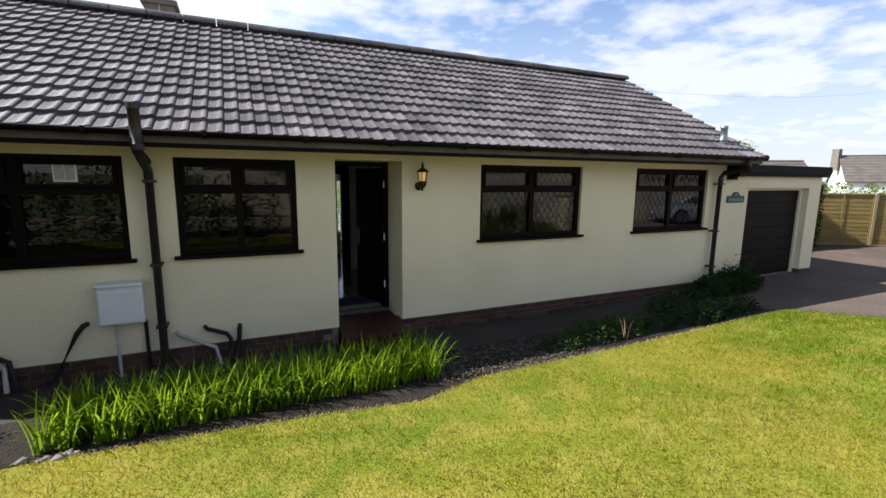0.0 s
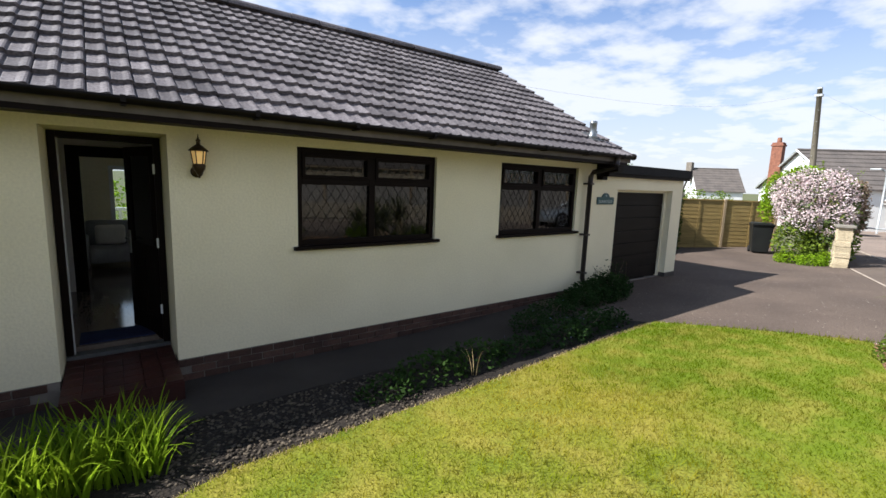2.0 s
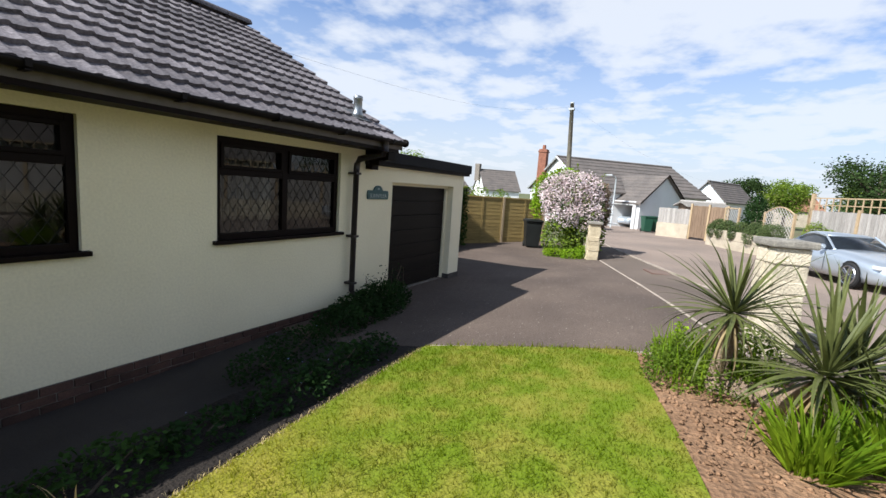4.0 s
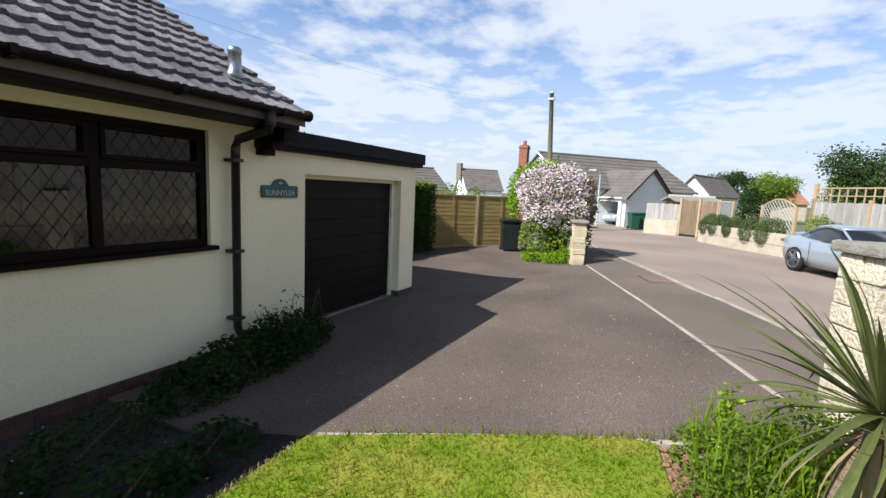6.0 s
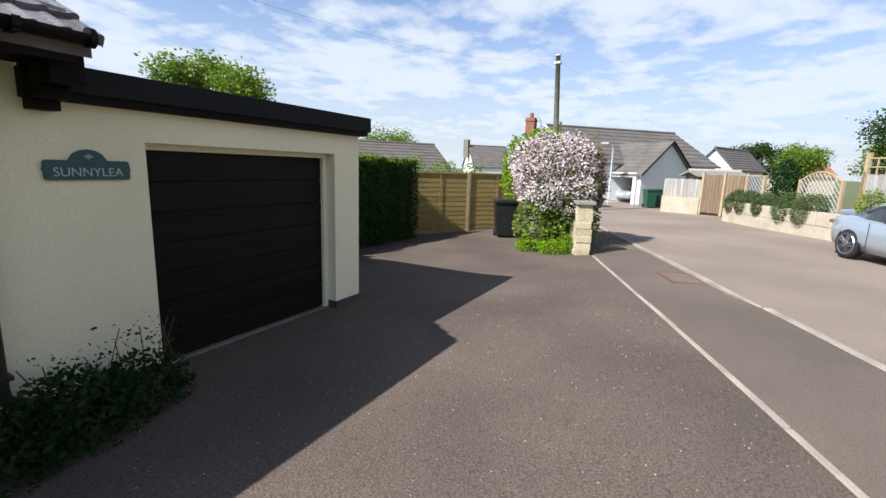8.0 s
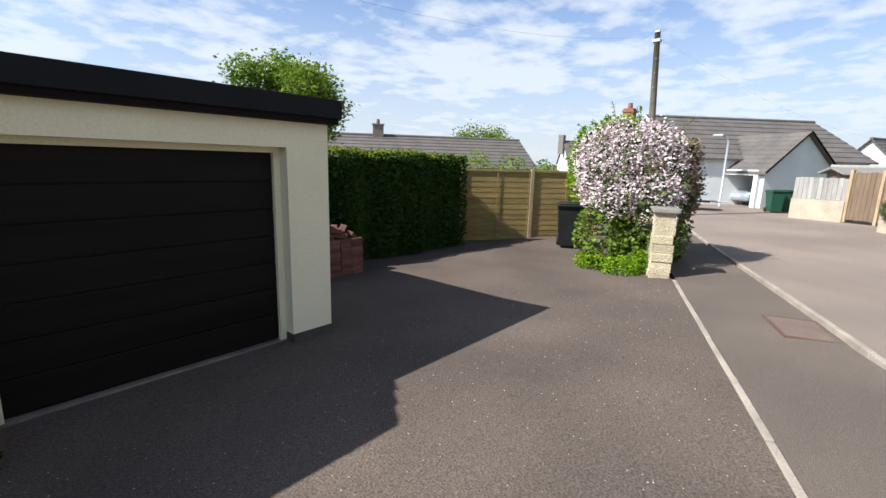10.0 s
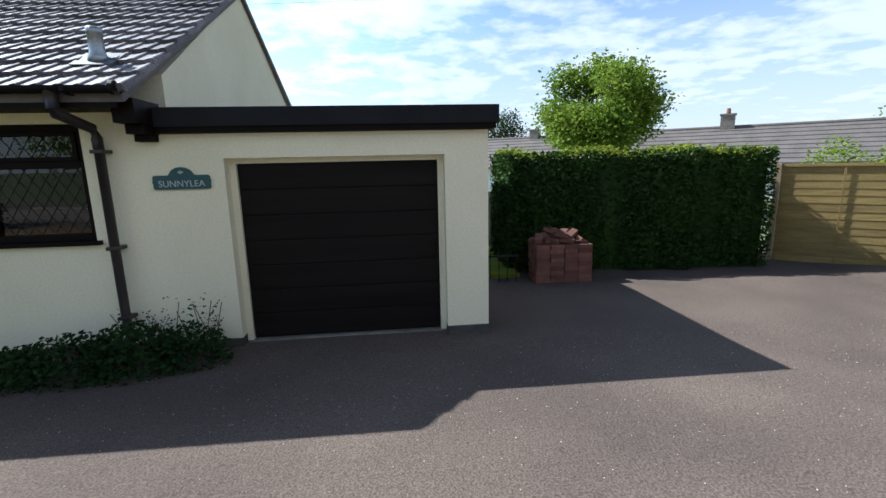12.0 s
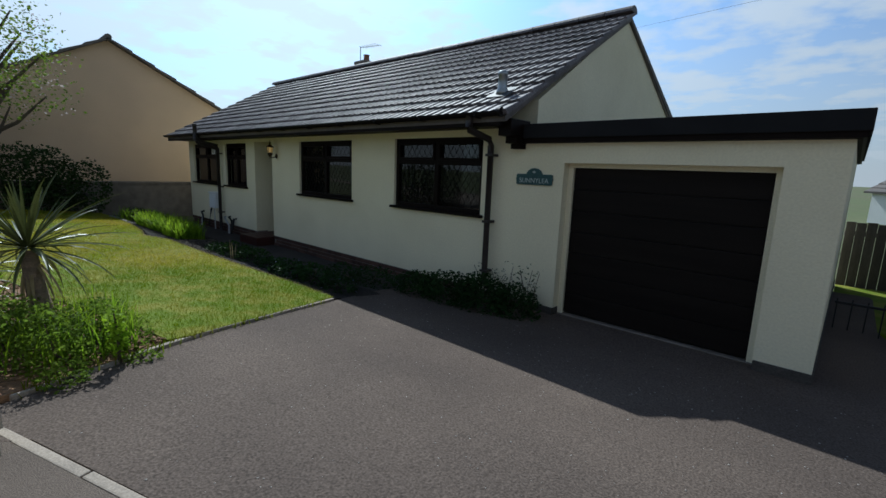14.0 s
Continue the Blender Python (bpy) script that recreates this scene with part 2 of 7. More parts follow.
def lawn_wear(m):
    """Worn turf: straw patches, and a lusher green towards the drive end."""
    nt, ln = m.node_tree.nodes, m.node_tree.links
    bsdf = nt["Principled BSDF"]
    src = bsdf.inputs["Base Color"].links[0].from_socket
    users = [l.to_socket for l in src.links]
    geo = nt.new("ShaderNodeNewGeometry")
    sep = nt.new("ShaderNodeSeparateXYZ"); ln.new(geo.outputs["Position"], sep.inputs[0])
    big, small = nt.new("ShaderNodeTexNoise"), nt.new("ShaderNodeTexNoise")
    for node, sc, det in ((big, 0.9, 3.0), (small, 3.4, 4.0)):
        node.inputs["Scale"].default_value, node.inputs["Detail"].default_value = sc, det
        ln.new(geo.outputs["Position"], node.inputs["Vector"])
    line = nt.new("ShaderNodeMath"); line.operation = "MULTIPLY_ADD"; line.inputs[1].default_value = -0.5
    ln.new(sep.outputs["Y"], line.inputs[0]); ln.new(sep.outputs["X"], line.inputs[2])
    wob = nt.new("ShaderNodeMath"); wob.operation = "MULTIPLY_ADD"; wob.inputs[1].default_value = 2.6
    ln.new(big.outputs["Fac"], wob.inputs[0]); ln.new(line.outputs[0], wob.inputs[2])
    lush = nt.new("ShaderNodeMapRange"); lush.interpolation_type = "SMOOTHSTEP"
    lush.inputs["From Min"].default_value, lush.inputs["From Max"].default_value = 7.3, 9.0
    ln.new(wob.outputs[0], lush.inputs["Value"])
    dry = nt.new("ShaderNodeMapRange"); dry.interpolation_type = "SMOOTHSTEP"
    dry.inputs["From Min"].default_value, dry.inputs["From Max"].default_value = 0.36, 0.72
    dry.inputs["To Max"].default_value = 0.55
    ln.new(small.outputs["Fac"], dry.inputs["Value"])
    last = src
    for fac, col in ((lush.outputs[0], (0.118, 0.172, 0.003, 1)), (dry.outputs[0], (0.30, 0.245, 0.045, 1))):
        mx = nt.new("ShaderNodeMix"); mx.data_type = "RGBA"
        if col[0] > 0.3:
            less = nt.new("ShaderNodeMath"); less.operation = "MULTIPLY_ADD"; less.inputs[1].default_value = -0.5; less.inputs[2].default_value = 1.0
            ln.new(lush.outputs[0], less.inputs[0])
            both = nt.new("ShaderNodeMath"); both.operation = "MULTIPLY"
            ln.new(less.outputs[0], both.inputs[0]); ln.new(fac, both.inputs[1])
            fac = both.outputs[0]
        ln.new(fac, mx.inputs["Factor"]); ln.new(last, mx.inputs["A"])
        mx.inputs["B"].default_value = col
        last = mx.outputs["Result"]
    for to in users:
        ln.new(last, to)


lawn_wear(M_GRASS)
lawn_wear(M_TURF)
M_IRIS = leafy("iris_leaf", (0.2683, 0.3726, 0.0209), (0.123, 0.2255, 0.01393), through=0.6, scale=3)
M_YUCCA = leafy("yucca_leaf", (0.1191, 0.1325, 0.0429), (0.07938, 0.09384, 0.0273), through=0.12, scale=3, rough=0.38, spec=0.25)
M_YUCCA_DRY = leafy("dry_leaf", (0.40, 0.32, 0.17), (0.28, 0.21, 0.11), through=0.15)
M_BARK = mat("pale_bark", (0.30, 0.22, 0.15), (0.19, 0.14, 0.10), scale=8, fine=50, rough=0.95, bump=0.9, stretch=(1, 1, 3), dist=0.02)
M_TRUNK = mat("tree_bark", (0.12, 0.09, 0.065), (0.07, 0.055, 0.04), scale=6, fine=40, rough=0.95, bump=0.9, dist=0.03)
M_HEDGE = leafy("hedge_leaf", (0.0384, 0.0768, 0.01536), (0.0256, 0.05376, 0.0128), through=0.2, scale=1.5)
# sunlight on the hedge top, put into a yellower leaf colour
M_HEDGE_LIT = leafy("hedge_leaf_sunlit", (0.24, 0.27, 0.03), (0.13, 0.18, 0.02), through=0.3, scale=3)
M_LEAF = leafy("tree_leaf", (0.21, 0.28, 0.04), (0.10, 0.17, 0.02), through=0.4, scale=0.6)
M_LEAF_D = leafy("dark_tree_leaf", (0.04, 0.068, 0.02), (0.028, 0.048, 0.0144), through=0.2, scale=0.5)
M_LEAF_Y = leafy("lime_leaf", (0.27, 0.39, 0.022), (0.15, 0.28, 0.015), through=0.4, scale=2)
M_HERB = leafy("herb_leaf", (0.1955, 0.2702, 0.0345), (0.09775, 0.161, 0.0207), through=0.55, scale=4)
M_SHRUB = leafy("shrub_leaf", (0.02852, 0.06045, 0.01674), (0.01711, 0.03875, 0.01116), through=0.25, scale=2)
M_LAV = leafy("lavender_leaf", (0.104, 0.136, 0.048), (0.064, 0.096, 0.036), through=0.2, scale=3)
M_PETAL = leafy("pale_pink_petal", (0.792, 0.6873, 0.6776), (0.648, 0.5046, 0.5104), through=0.2, scale=3, rand=0.15)
M_FADED = leafy("faded_bloom", (0.30, 0.22, 0.16), (0.20, 0.15, 0.10), through=0.2, scale=3)
M_BLUE = leafy("blue_flower", (0.35, 0.38, 0.62), (0.25, 0.28, 0.55), through=0.2, scale=4)
M_FENCE = mat("fence_wood", (0.297, 0.2116, 0.0782), (0.216, 0.1518, 0.0552), scale=3, fine=40, rough=0.85, bump=0.4, rand=0.15, stretch=(1, 1, 8), grain=0.2)
M_POSTW = mat("post_wood", (0.40, 0.30, 0.18), (0.31, 0.225, 0.135), scale=4, fine=40, rough=0.85, bump=0.3, stretch=(3, 3, 0.6), grain=0.2)
M_GREYWOOD = mat("weathered_board", (0.3353, 0.3139, 0.2854), (0.2568, 0.2354, 0.214), scale=3, fine=30, rough=0.9, bump=0.4, rand=0.15, stretch=(4, 4, 0.5), grain=0.2)
M_STONE = mat("honey_stone", (0.522, 0.441, 0.297), (0.414, 0.342, 0.225), scale=5, fine=45, rough=0.92, bump=0.8, rand=0.2, grain=0.2, dist=0.02)
M_PALESTONE = mat("pale_stone", (0.5632, 0.4928, 0.3696), (0.4576, 0.396, 0.2904), scale=5, fine=45, rough=0.92, bump=0.8, rand=0.15, grain=0.15, dist=0.02)
M_CAP = mat("stone_cap", (0.27, 0.25, 0.21), (0.18, 0.165, 0.14), scale=5, fine=60, rough=0.95, bump=0.6, grain=0.2)
M_BUFFWALL = mat("buff_wall", (0.4532, 0.3874, 0.2924), (0.3509, 0.2997, 0.2266), scale=2, fine=40, rough=0.95, bump=0.6, grain=0.18, dist=0.02)
M_PLINTH = mat("dark_plinth", (0.085, 0.075, 0.065), (0.055, 0.05, 0.045), scale=5, fine=60, rough=0.95, bump=0.5, grain=0.2)
M_GATE = mat("gate_wood", (0.21, 0.145, 0.095), (0.15, 0.10, 0.065), scale=3, fine=40, rough=0.85, bump=0.4, rand=0.15, stretch=(4, 4, 0.5), grain=0.2)
M_BIN = mat("black_plastic", (0.016, 0.018, 0.017), (0.012, 0.013, 0.013), scale=3, fine=60, rough=0.45, bump=0.05)
M_BIN_G = mat("green_plastic", (0.02, 0.075, 0.045), (0.015, 0.06, 0.036), scale=3, fine=60, rough=0.45, bump=0.05)
M_WHITE = mat("white_plastic", (0.74, 0.76, 0.77), (0.66, 0.68, 0.70), scale=2, fine=60, rough=0.45, bump=0.03, grain=0.03)
M_WHITEPIPE = mat("grey_plastic", (0.45, 0.45, 0.44), (0.36, 0.36, 0.35), scale=4, fine=50, rough=0.5, bump=0.03)
M_SIGN = mat("slate_green_sign", (0.035, 0.085, 0.085), (0.028, 0.07, 0.07), scale=6, fine=80, rough=0.5, bump=0.1)
M_SIGNTXT = mat("sign_lettering", (0.40, 0.45, 0.42), (0.34, 0.38, 0.36), scale=6, fine=80, rough=0.6, bump=0)
M_BRONZE = mat("aged_bronze", (0.045, 0.03, 0.018), (0.07, 0.045, 0.02), scale=12, fine=80, rough=0.45, metal=0.6, bump=0.1)
M_LAMPGLASS = glow("lit_lamp_glass", (1.0, 0.62, 0.22), 0.12)
M_GLASS = glass_mat("window_glass", (0.30, 0.33, 0.33))
M_CLEAR = glass_mat("clear_glass", (0.88, 0.92, 0.92))
M_CAME = mat("dark_lead_came", (0.018, 0.01845, 0.0189), (0.0126, 0.01305, 0.0135), scale=8, fine=60, rough=0.75, bump=0.05)
M_PAINT = mat("silver_paint", (0.42, 0.47, 0.52), (0.40, 0.45, 0.50), scale=2, fine=300, rough=0.28, metal=0.55, bump=0, coat=1.0, grain=0.02)
M_BLUEPAINT = mat("blue_paint", (0.03, 0.07, 0.20), (0.03, 0.06, 0.18), scale=2, fine=300, rough=0.3, bump=0, coat=1.0, grain=0.02)
M_TYRE = mat("tyre_rubber", (0.02, 0.02, 0.02), (0.015, 0.015, 0.015), scale=5, fine=60, rough=0.85, bump=0.2)
M_ALLOY = mat("alloy", (0.45, 0.46, 0.48), (0.35, 0.36, 0.38), scale=5, fine=60, rough=0.3, metal=1.0, bump=0)
M_BLACK = mat("dark_trim", (0.012, 0.012, 0.013), (0.01, 0.01, 0.01), scale=5, fine=60, rough=0.6, bump=0.05)
M_LIGHTLENS = mat("lamp_lens", (0.65, 0.68, 0.70), (0.55, 0.58, 0.6), scale=5, fine=60, rough=0.15, bump=0, coat=1.0)
M_RUST = mat("rusty_iron", (0.17, 0.10, 0.075), (0.12, 0.075, 0.06), scale=5, fine=70, rough=0.85, metal=0.2, bump=0.5, grain=0.25)
M_POLE = mat("pole_timber", (0.17, 0.15, 0.11), (0.12, 0.105, 0.08), scale=4, fine=40, rough=0.9, bump=0.4, stretch=(4, 4, 0.4))
M_STEEL = mat("painted_steel", (0.42, 0.44, 0.44), (0.34, 0.36, 0.36), scale=4, fine=40, rough=0.5, metal=0.3, bump=0.03)
M_CHIMBRICK = mat("chimney_brick", (0.26, 0.11, 0.07), (0.17, 0.075, 0.05), scale=6, fine=30, rough=0.95, bump=0.5, grain=0.25)
M_PLASTER = mat("room_plaster", (0.78, 0.76, 0.74), (0.72, 0.70, 0.68), scale=1, fine=40, rough=0.9, bump=0.05, grain=0.03)
M_LAMINATE = mat("glossy_floor", (0.20, 0.16, 0.13), (0.15, 0.12, 0.10), scale=2, fine=30, spec=0.8, rough=0.10, bump=0.02, stretch=(4, 0.4, 1))
M_FABRIC = mat("grey_upholstery", (0.34, 0.34, 0.36), (0.28, 0.28, 0.30), scale=6, fine=150, rough=0.95, bump=0.3)
M_CUSHION = mat("pale_cushion", (0.70, 0.67, 0.64), (0.62, 0.60, 0.57), scale=6, fine=150, rough=0.95, bump=0.3)
M_NET = mat("grey_blind", (0.34, 0.34, 0.33), (0.27, 0.27, 0.26), scale=5, fine=60, rough=0.95, bump=0.1)
M_MAT = mat("blue_doormat", (0.02, 0.03, 0.08), (0.015, 0.02, 0.06), scale=8, fine=150, rough=1.0, bump=0.5)
# side fence boards: the shade they stand in is part of this colour
M_SHADEWOOD = mat("shaded_board", (0.11, 0.095, 0.08), (0.07, 0.06, 0.05), scale=3, fine=30, rough=0.9, bump=0.4, rand=0.15, stretch=(4, 4, 0.5), grain=0.2)
M_GRAVEL = mat("gravel", (0.108, 0.087, 0.063), (0.057, 0.0468, 0.036), scale=8, fine=50, rough=0.95, bump=0.4, rand=0.45, island=True)
M_SPECK = mat("pale_chipping", (0.46, 0.42, 0.37), (0.34, 0.31, 0.28), scale=8, fine=50, rough=0.9, bump=0.2, rand=0.3, island=True)


# ---- mesh helpers ----
def link_mesh(name, bm, material, smooth=False):
    me = bpy.data.meshes.new(name)
    bm.to_mesh(me)
    bm.free()
    me.materials.append(material)
    if smooth:
        me.polygons.foreach_set("use_smooth", [True] * len(me.polygons))
    return new(name, me)


def part(name, bm, material, parent, label="", smooth=False):
    """One mesh, built in world metres, under its thing or part."""
    ob = link_mesh(name, bm, material, smooth)
    adopt(ob, parent)
    return tagged(ob, label)


def world_of(ob):
    m = ob.matrix_basis.copy()
    while ob.parent:
        m = ob.parent.matrix_basis @ ob.matrix_parent_inverse @ m
        ob = ob.parent
    return m


def adopt(ob, parent):
    ob.parent = parent
    ob.matrix_parent_inverse = world_of(parent).inverted()


def thing(name, at, label, category, group="", kind=""):
    """An empty at the thing's base; its parts hang under it."""
    ob = new(name)
    ob.empty_display_size = 0.1
    ob.location = at
    return tagged(ob, label, category, group, kind)


def whole(name, bm, material, label, category="", kind="", group="", smooth=False):
    return tagged(link_mesh(name, bm, material, smooth), label, category, group, kind)


def box(bm, x0, x1, y0, y1, z0, z1, bevel=0.0, m=None):
    vs = [bm.verts.new(p) for p in ((x0, y0, z0), (x1, y0, z0), (x1, y1, z0), (x0, y1, z0), (x0, y0, z1), (x1, y0, z1), (x1, y1, z1), (x0, y1, z1))]
    fs = [bm.faces.new([vs[i] for i in f]) for f in ((3, 2, 1, 0), (4, 5, 6, 7), (0, 1, 5, 4), (1, 2, 6, 5), (2, 3, 7, 6), (3, 0, 4, 7))]
    if bevel:
        es = list({e for f in fs for e in f.edges})
        r = bmesh.ops.bevel(bm, geom=es, offset=bevel, segments=2, affect="EDGES", profile=0.6)
        vs = list({v for f in r["faces"] for v in f.verts} | {v for v in vs if v.is_valid})
    if m is not None:
        bmesh.ops.transform(bm, matrix=m, verts=[v for v in vs if v.is_valid])
    return bm


def boxes(*specs, bevel=0.0, m=None):
    bm = bmesh.new()
    for s in specs:
        box(bm, *s, bevel=bevel, m=m)
    return bm


def tube(bm, points, radius, sides=10, caps=True, radii=None):
    """A pipe through points."""
    pts = [Vector(p) for p in points]
    rings = []
    for i, p in enumerate(pts):
        d = (pts[min(i + 1, len(pts) - 1)] - pts[max(i - 1, 0)]).normalized()
        up = Vector((0, 0, 1)) if abs(d.z) < 0.9 else Vector((1, 0, 0))
        s = d.cross(up).normalized()
        u = s.cross(d)
        r = radii[i] if radii else radius
        rings.append([bm.verts.new(p + r * (math.cos(a) * s + math.sin(a) * u)) for a in (2 * math.pi * k / sides for k in range(sides))])
    for a, b in zip(rings, rings[1:]):
        for k in range(sides):
            bm.faces.new((a[k], a[(k + 1) % sides], b[(k + 1) % sides], b[k]))
    if caps:
        bm.faces.new(rings[0]); bm.faces.new(rings[-1][::-1])
    return bm


def lathe(bm, profile, at=(0, 0, 0), sides=16, m=None, caps=True):
    """Turns (radius, height) pairs round the vertical."""
    rings = []
    for r, z in profile:
        rings.append([bm.verts.new((at[0] + r * math.cos(2 * math.pi * k / sides), at[1] + r * math.sin(2 * math.pi * k / sides), at[2] + z)) for k in range(sides)])
    for a, b in zip(rings, rings[1:]):
        for k in range(sides):
            bm.faces.new((a[k], a[(k + 1) % sides], b[(k + 1) % sides], b[k]))
    if caps:
        bm.faces.new(rings[0][::-1]); bm.faces.new(rings[-1])
    if m is not None:
        bmesh.ops.transform(bm, matrix=m, verts=[v for ring in rings for v in ring])
    return bm


def arrays(name, verts, faces, material):
    """A mesh straight from arrays; faces all of one size."""
    verts, faces = np.asarray(verts, np.float32), np.asarray(faces, np.int32)
    me = bpy.data.meshes.new(name)
    me.vertices.add(len(verts))
    me.vertices.foreach_set("co", verts.ravel())
    n = faces.shape[1]
    me.loops.add(faces.size)
    me.loops.foreach_set("vertex_index", faces.ravel())
    me.polygons.add(len(faces))
    me.polygons.foreach_set("loop_start", np.arange(0, faces.size, n, dtype=np.int32))
    me.polygons.foreach_set("loop_total", np.full(len(faces), n, np.int32))
    me.update(calc_edges=True)
    me.materials.append(material)
    return new(name, me)


def leaves(name, centres, size, material, parent=None, label="", flat=0.5, seed=1):
    """Folded leaf diamonds at the given centres, at random turns."""
    rng = np.random.default_rng(seed)
    c = np.asarray(centres, float)
    n = len(c)
    d = rng.normal(size=(n, 3)); d[:, 2] *= flat; d /= np.linalg.norm(d, axis=1)[:, None]
    s = np.cross(d, rng.normal(size=(n, 3))); s /= np.linalg.norm(s, axis=1)[:, None]
    u = np.cross(d, s)
    k = (size * rng.uniform(0.6, 1.3, n))[:, None]
    v = np.stack([c - d * k * 0.5, c + s * k * 0.3 + u * k * 0.1, c + d * k * 0.5, c - s * k * 0.3 + u * k * 0.1], 1).reshape(-1, 3)
    i = np.arange(n)[:, None] * 4
    f = np.concatenate([i + [0, 1, 2], i + [0, 2, 3]], 0)
    ob = arrays(name, v, f, material)
    if parent:
        adopt(ob, parent)
    return tagged(ob, label)


def cloud(n, lobes, seed, shell=0.55):
    """Points through the outer part of several ellipsoids (x, y, z, rx, ry, rz)."""
    rng = np.random.default_rng(seed)
    lobes = np.asarray(lobes, float)
    w = (lobes[:, 3] * lobes[:, 4] * lobes[:, 5]) ** (2 / 3)
    pick = rng.choice(len(lobes), n, p=w / w.sum())
    d = rng.normal(size=(n, 3)); d /= np.linalg.norm(d, axis=1)[:, None]
    r = shell + (1.05 - shell) * rng.uniform(size=(n, 1)) ** 0.6
    return lobes[pick, :3] + d * r * lobes[pick, 3:]


def strap_mesh(n, base_of, length, width, lean, material, name, seed, droop=0.6, segs=5):
    """Many arching strap leaves in one mesh. base_of(rng) gives a foot point."""
    rng = np.random.default_rng(seed)
    V, F = [], []
    for i in range(n):
        p = np.array(base_of(rng), float)
        a = rng.uniform(0, 2 * math.pi)
        out = np.array((math.cos(a), math.sin(a), 0))
        L, w, ln_ = length * rng.uniform(0.6, 1.1), width * rng.uniform(0.7, 1.2), lean * rng.uniform(0.2, 1.3)
        side = np.array((-math.sin(a), math.cos(a), 0))
        b0 = len(V)
        for k in range(segs + 1):
            t = k / segs
            ang = ln_ * (0.35 + droop * t * t * 2)
            p = p + (out * math.sin(ang) + np.array((0, 0, math.cos(ang)))) * L / segs if k else p
            ww = w * (1 - t ** 2.2) * 0.5 + 0.0006
            V += [p - side * ww, p + side * ww]
        for k in range(segs):
            j = b0 + 2 * k
            F.append((j, j + 1, j + 3, j + 2))
    return arrays(name, V, F, material)


# ---- the lie of the land ----
def slope_z(y):
    """Height by distance from the house: level at the wall, rising to the road, eased at both bends."""
    soft = lambda t: 0.5 * (t + (t * t + 0.12) ** 0.5)
    return 0.015 + 0.11 * soft(-0.7 - y) - 0.08 * soft(-3.7 - y)


def base_z(x, y):
    z = slope_z(y)
    return z * max(0.1, 1 - (x - 9) / 28) if x > 9 else z


def past_line(x, y):
    """Distance beyond the pale edging line between drive and footway."""
    return (x - 9.2) * 0.336 - (y + 4.83) * 0.942


def land(x, y):
    d = past_line(x, y)
    if d < 1.25:
        z = base_z(x, y)
        if y > 1.0 and x > 12.5:
            k = min(1.0, (y - 1.0) / 2.0)
            z -= 0.12 * k * k * (3 - 2 * k)
        return z
    z = base_z(x - 0.336 * (d - 1.25), y + 0.942 * (d - 1.25))
    return z + (min(z, 0.08) - z) * min(1.0, (d - 1.25) / 4.0)


def on_line(s, d):
    """Point s metres along the edging line from its near pillar and d beyond it."""
    return 9.2 + 0.942 * s + 0.336 * d, -4.83 + 0.336 * s - 0.942 * d


def patch(name, us, vs, where, dz, material, label, skirt=0.2):
    """A sheet laid on the land: where(u, v) with v from 0 to 1 gives x, y."""
    grid, verts, faces = [], [], []
    nv = len(vs)
    for u in us:
        for v in vs:
            x, y = where(u, v)
            verts.append((x, y, land(x, y) + (dz(x, y) if callable(dz) else dz)))
    nu = len(us)
    for i in range(nu - 1):
        for j in range(nv - 1):
            a = i * nv + j
            faces.append((a, a + nv, a + nv + 1, a + 1))
    rim = [i * nv for i in range(nu)] + [(nu - 1) * nv + j for j in range(1, nv)] + [i * nv + nv - 1 for i in range(nu - 2, -1, -1)] + [j for j in range(nv - 2, 0, -1)]
    low = len(verts)
    verts += [verts[r] for r in rim]
    verts += [(verts[r][0], verts[r][1], verts[r][2] - skirt) for r in rim]
    for k in range(len(rim)):
        k2 = (k + 1) % len(rim)
        faces.append((low + k, low + len(rim) + k, low + len(rim) + k2, low + k2))
    ob = arrays(name, verts, faces, material)
    return tagged(ob, label, kind="structure")


def lerp(a, b, t):
    return a + (b - a) * t


def along(points, x):
    """Straight-line reading of a list of (x, y)."""
    if x <= points[0][0]:
        return points[0][1]
    for (a, b), (c, d) in zip(points, points[1:]):
        if x <= c:
            return b + (d - b) * (x - a) / (c - a)
    return points[-1][1]


# ---- ground ----
rows_ = [-3000, -800, -200, -80, -40, -25, -15, -10, -7, -5, -3.7, -2.5, -1.5, -0.7, 1, 2.5, 5, 10, 20, 40, 80, 200, 800, 3000]
cols_ = [-3000, -800, -200, -80, -40, -20, -10, -5, 0, 3, 6, 9, 12, 15, 18, 22, 26, 30, 37, 45, 60, 90, 200, 800, 3000]
g_v = [(x, y, land(x, y) - 0.13) for x in cols_ for y in rows_]
g_f = [(i * len(rows_) + j, (i + 1) * len(rows_) + j, (i + 1) * len(rows_) + j + 1, i * len(rows_) + j + 1) for i in range(len(cols_) - 1) for j in range(len(rows_) - 1)]
ground = tagged(arrays("ground", g_v, g_f, M_FIELD), "open grassy land reaching to the horizon", kind="structure")

LAWN_TOP = [(-3.4, -2.2), (-0.9, -2.12), (0.8, -2.28), (1.6, -2.42), (2.3, -2.16), (4.3, -2.1), (6.1, -1.98), (7.6, -1.92)]
LAWN_LOW = [(-3.4, -7.0), (1.0, -6.6), (3.0, -5.7), (4.6, -4.9), (5.6, -4.62), (6.5, -4.4), (7.9, -4.0), (8.36, -3.92)]
def lawn_x(v_y):
    """Where the lawn meets the drive, by y."""
    return along([(-4.95, 8.75), (-3.8, 8.32), (-1.92, 7.58), (-1.0, 7.3)], v_y)

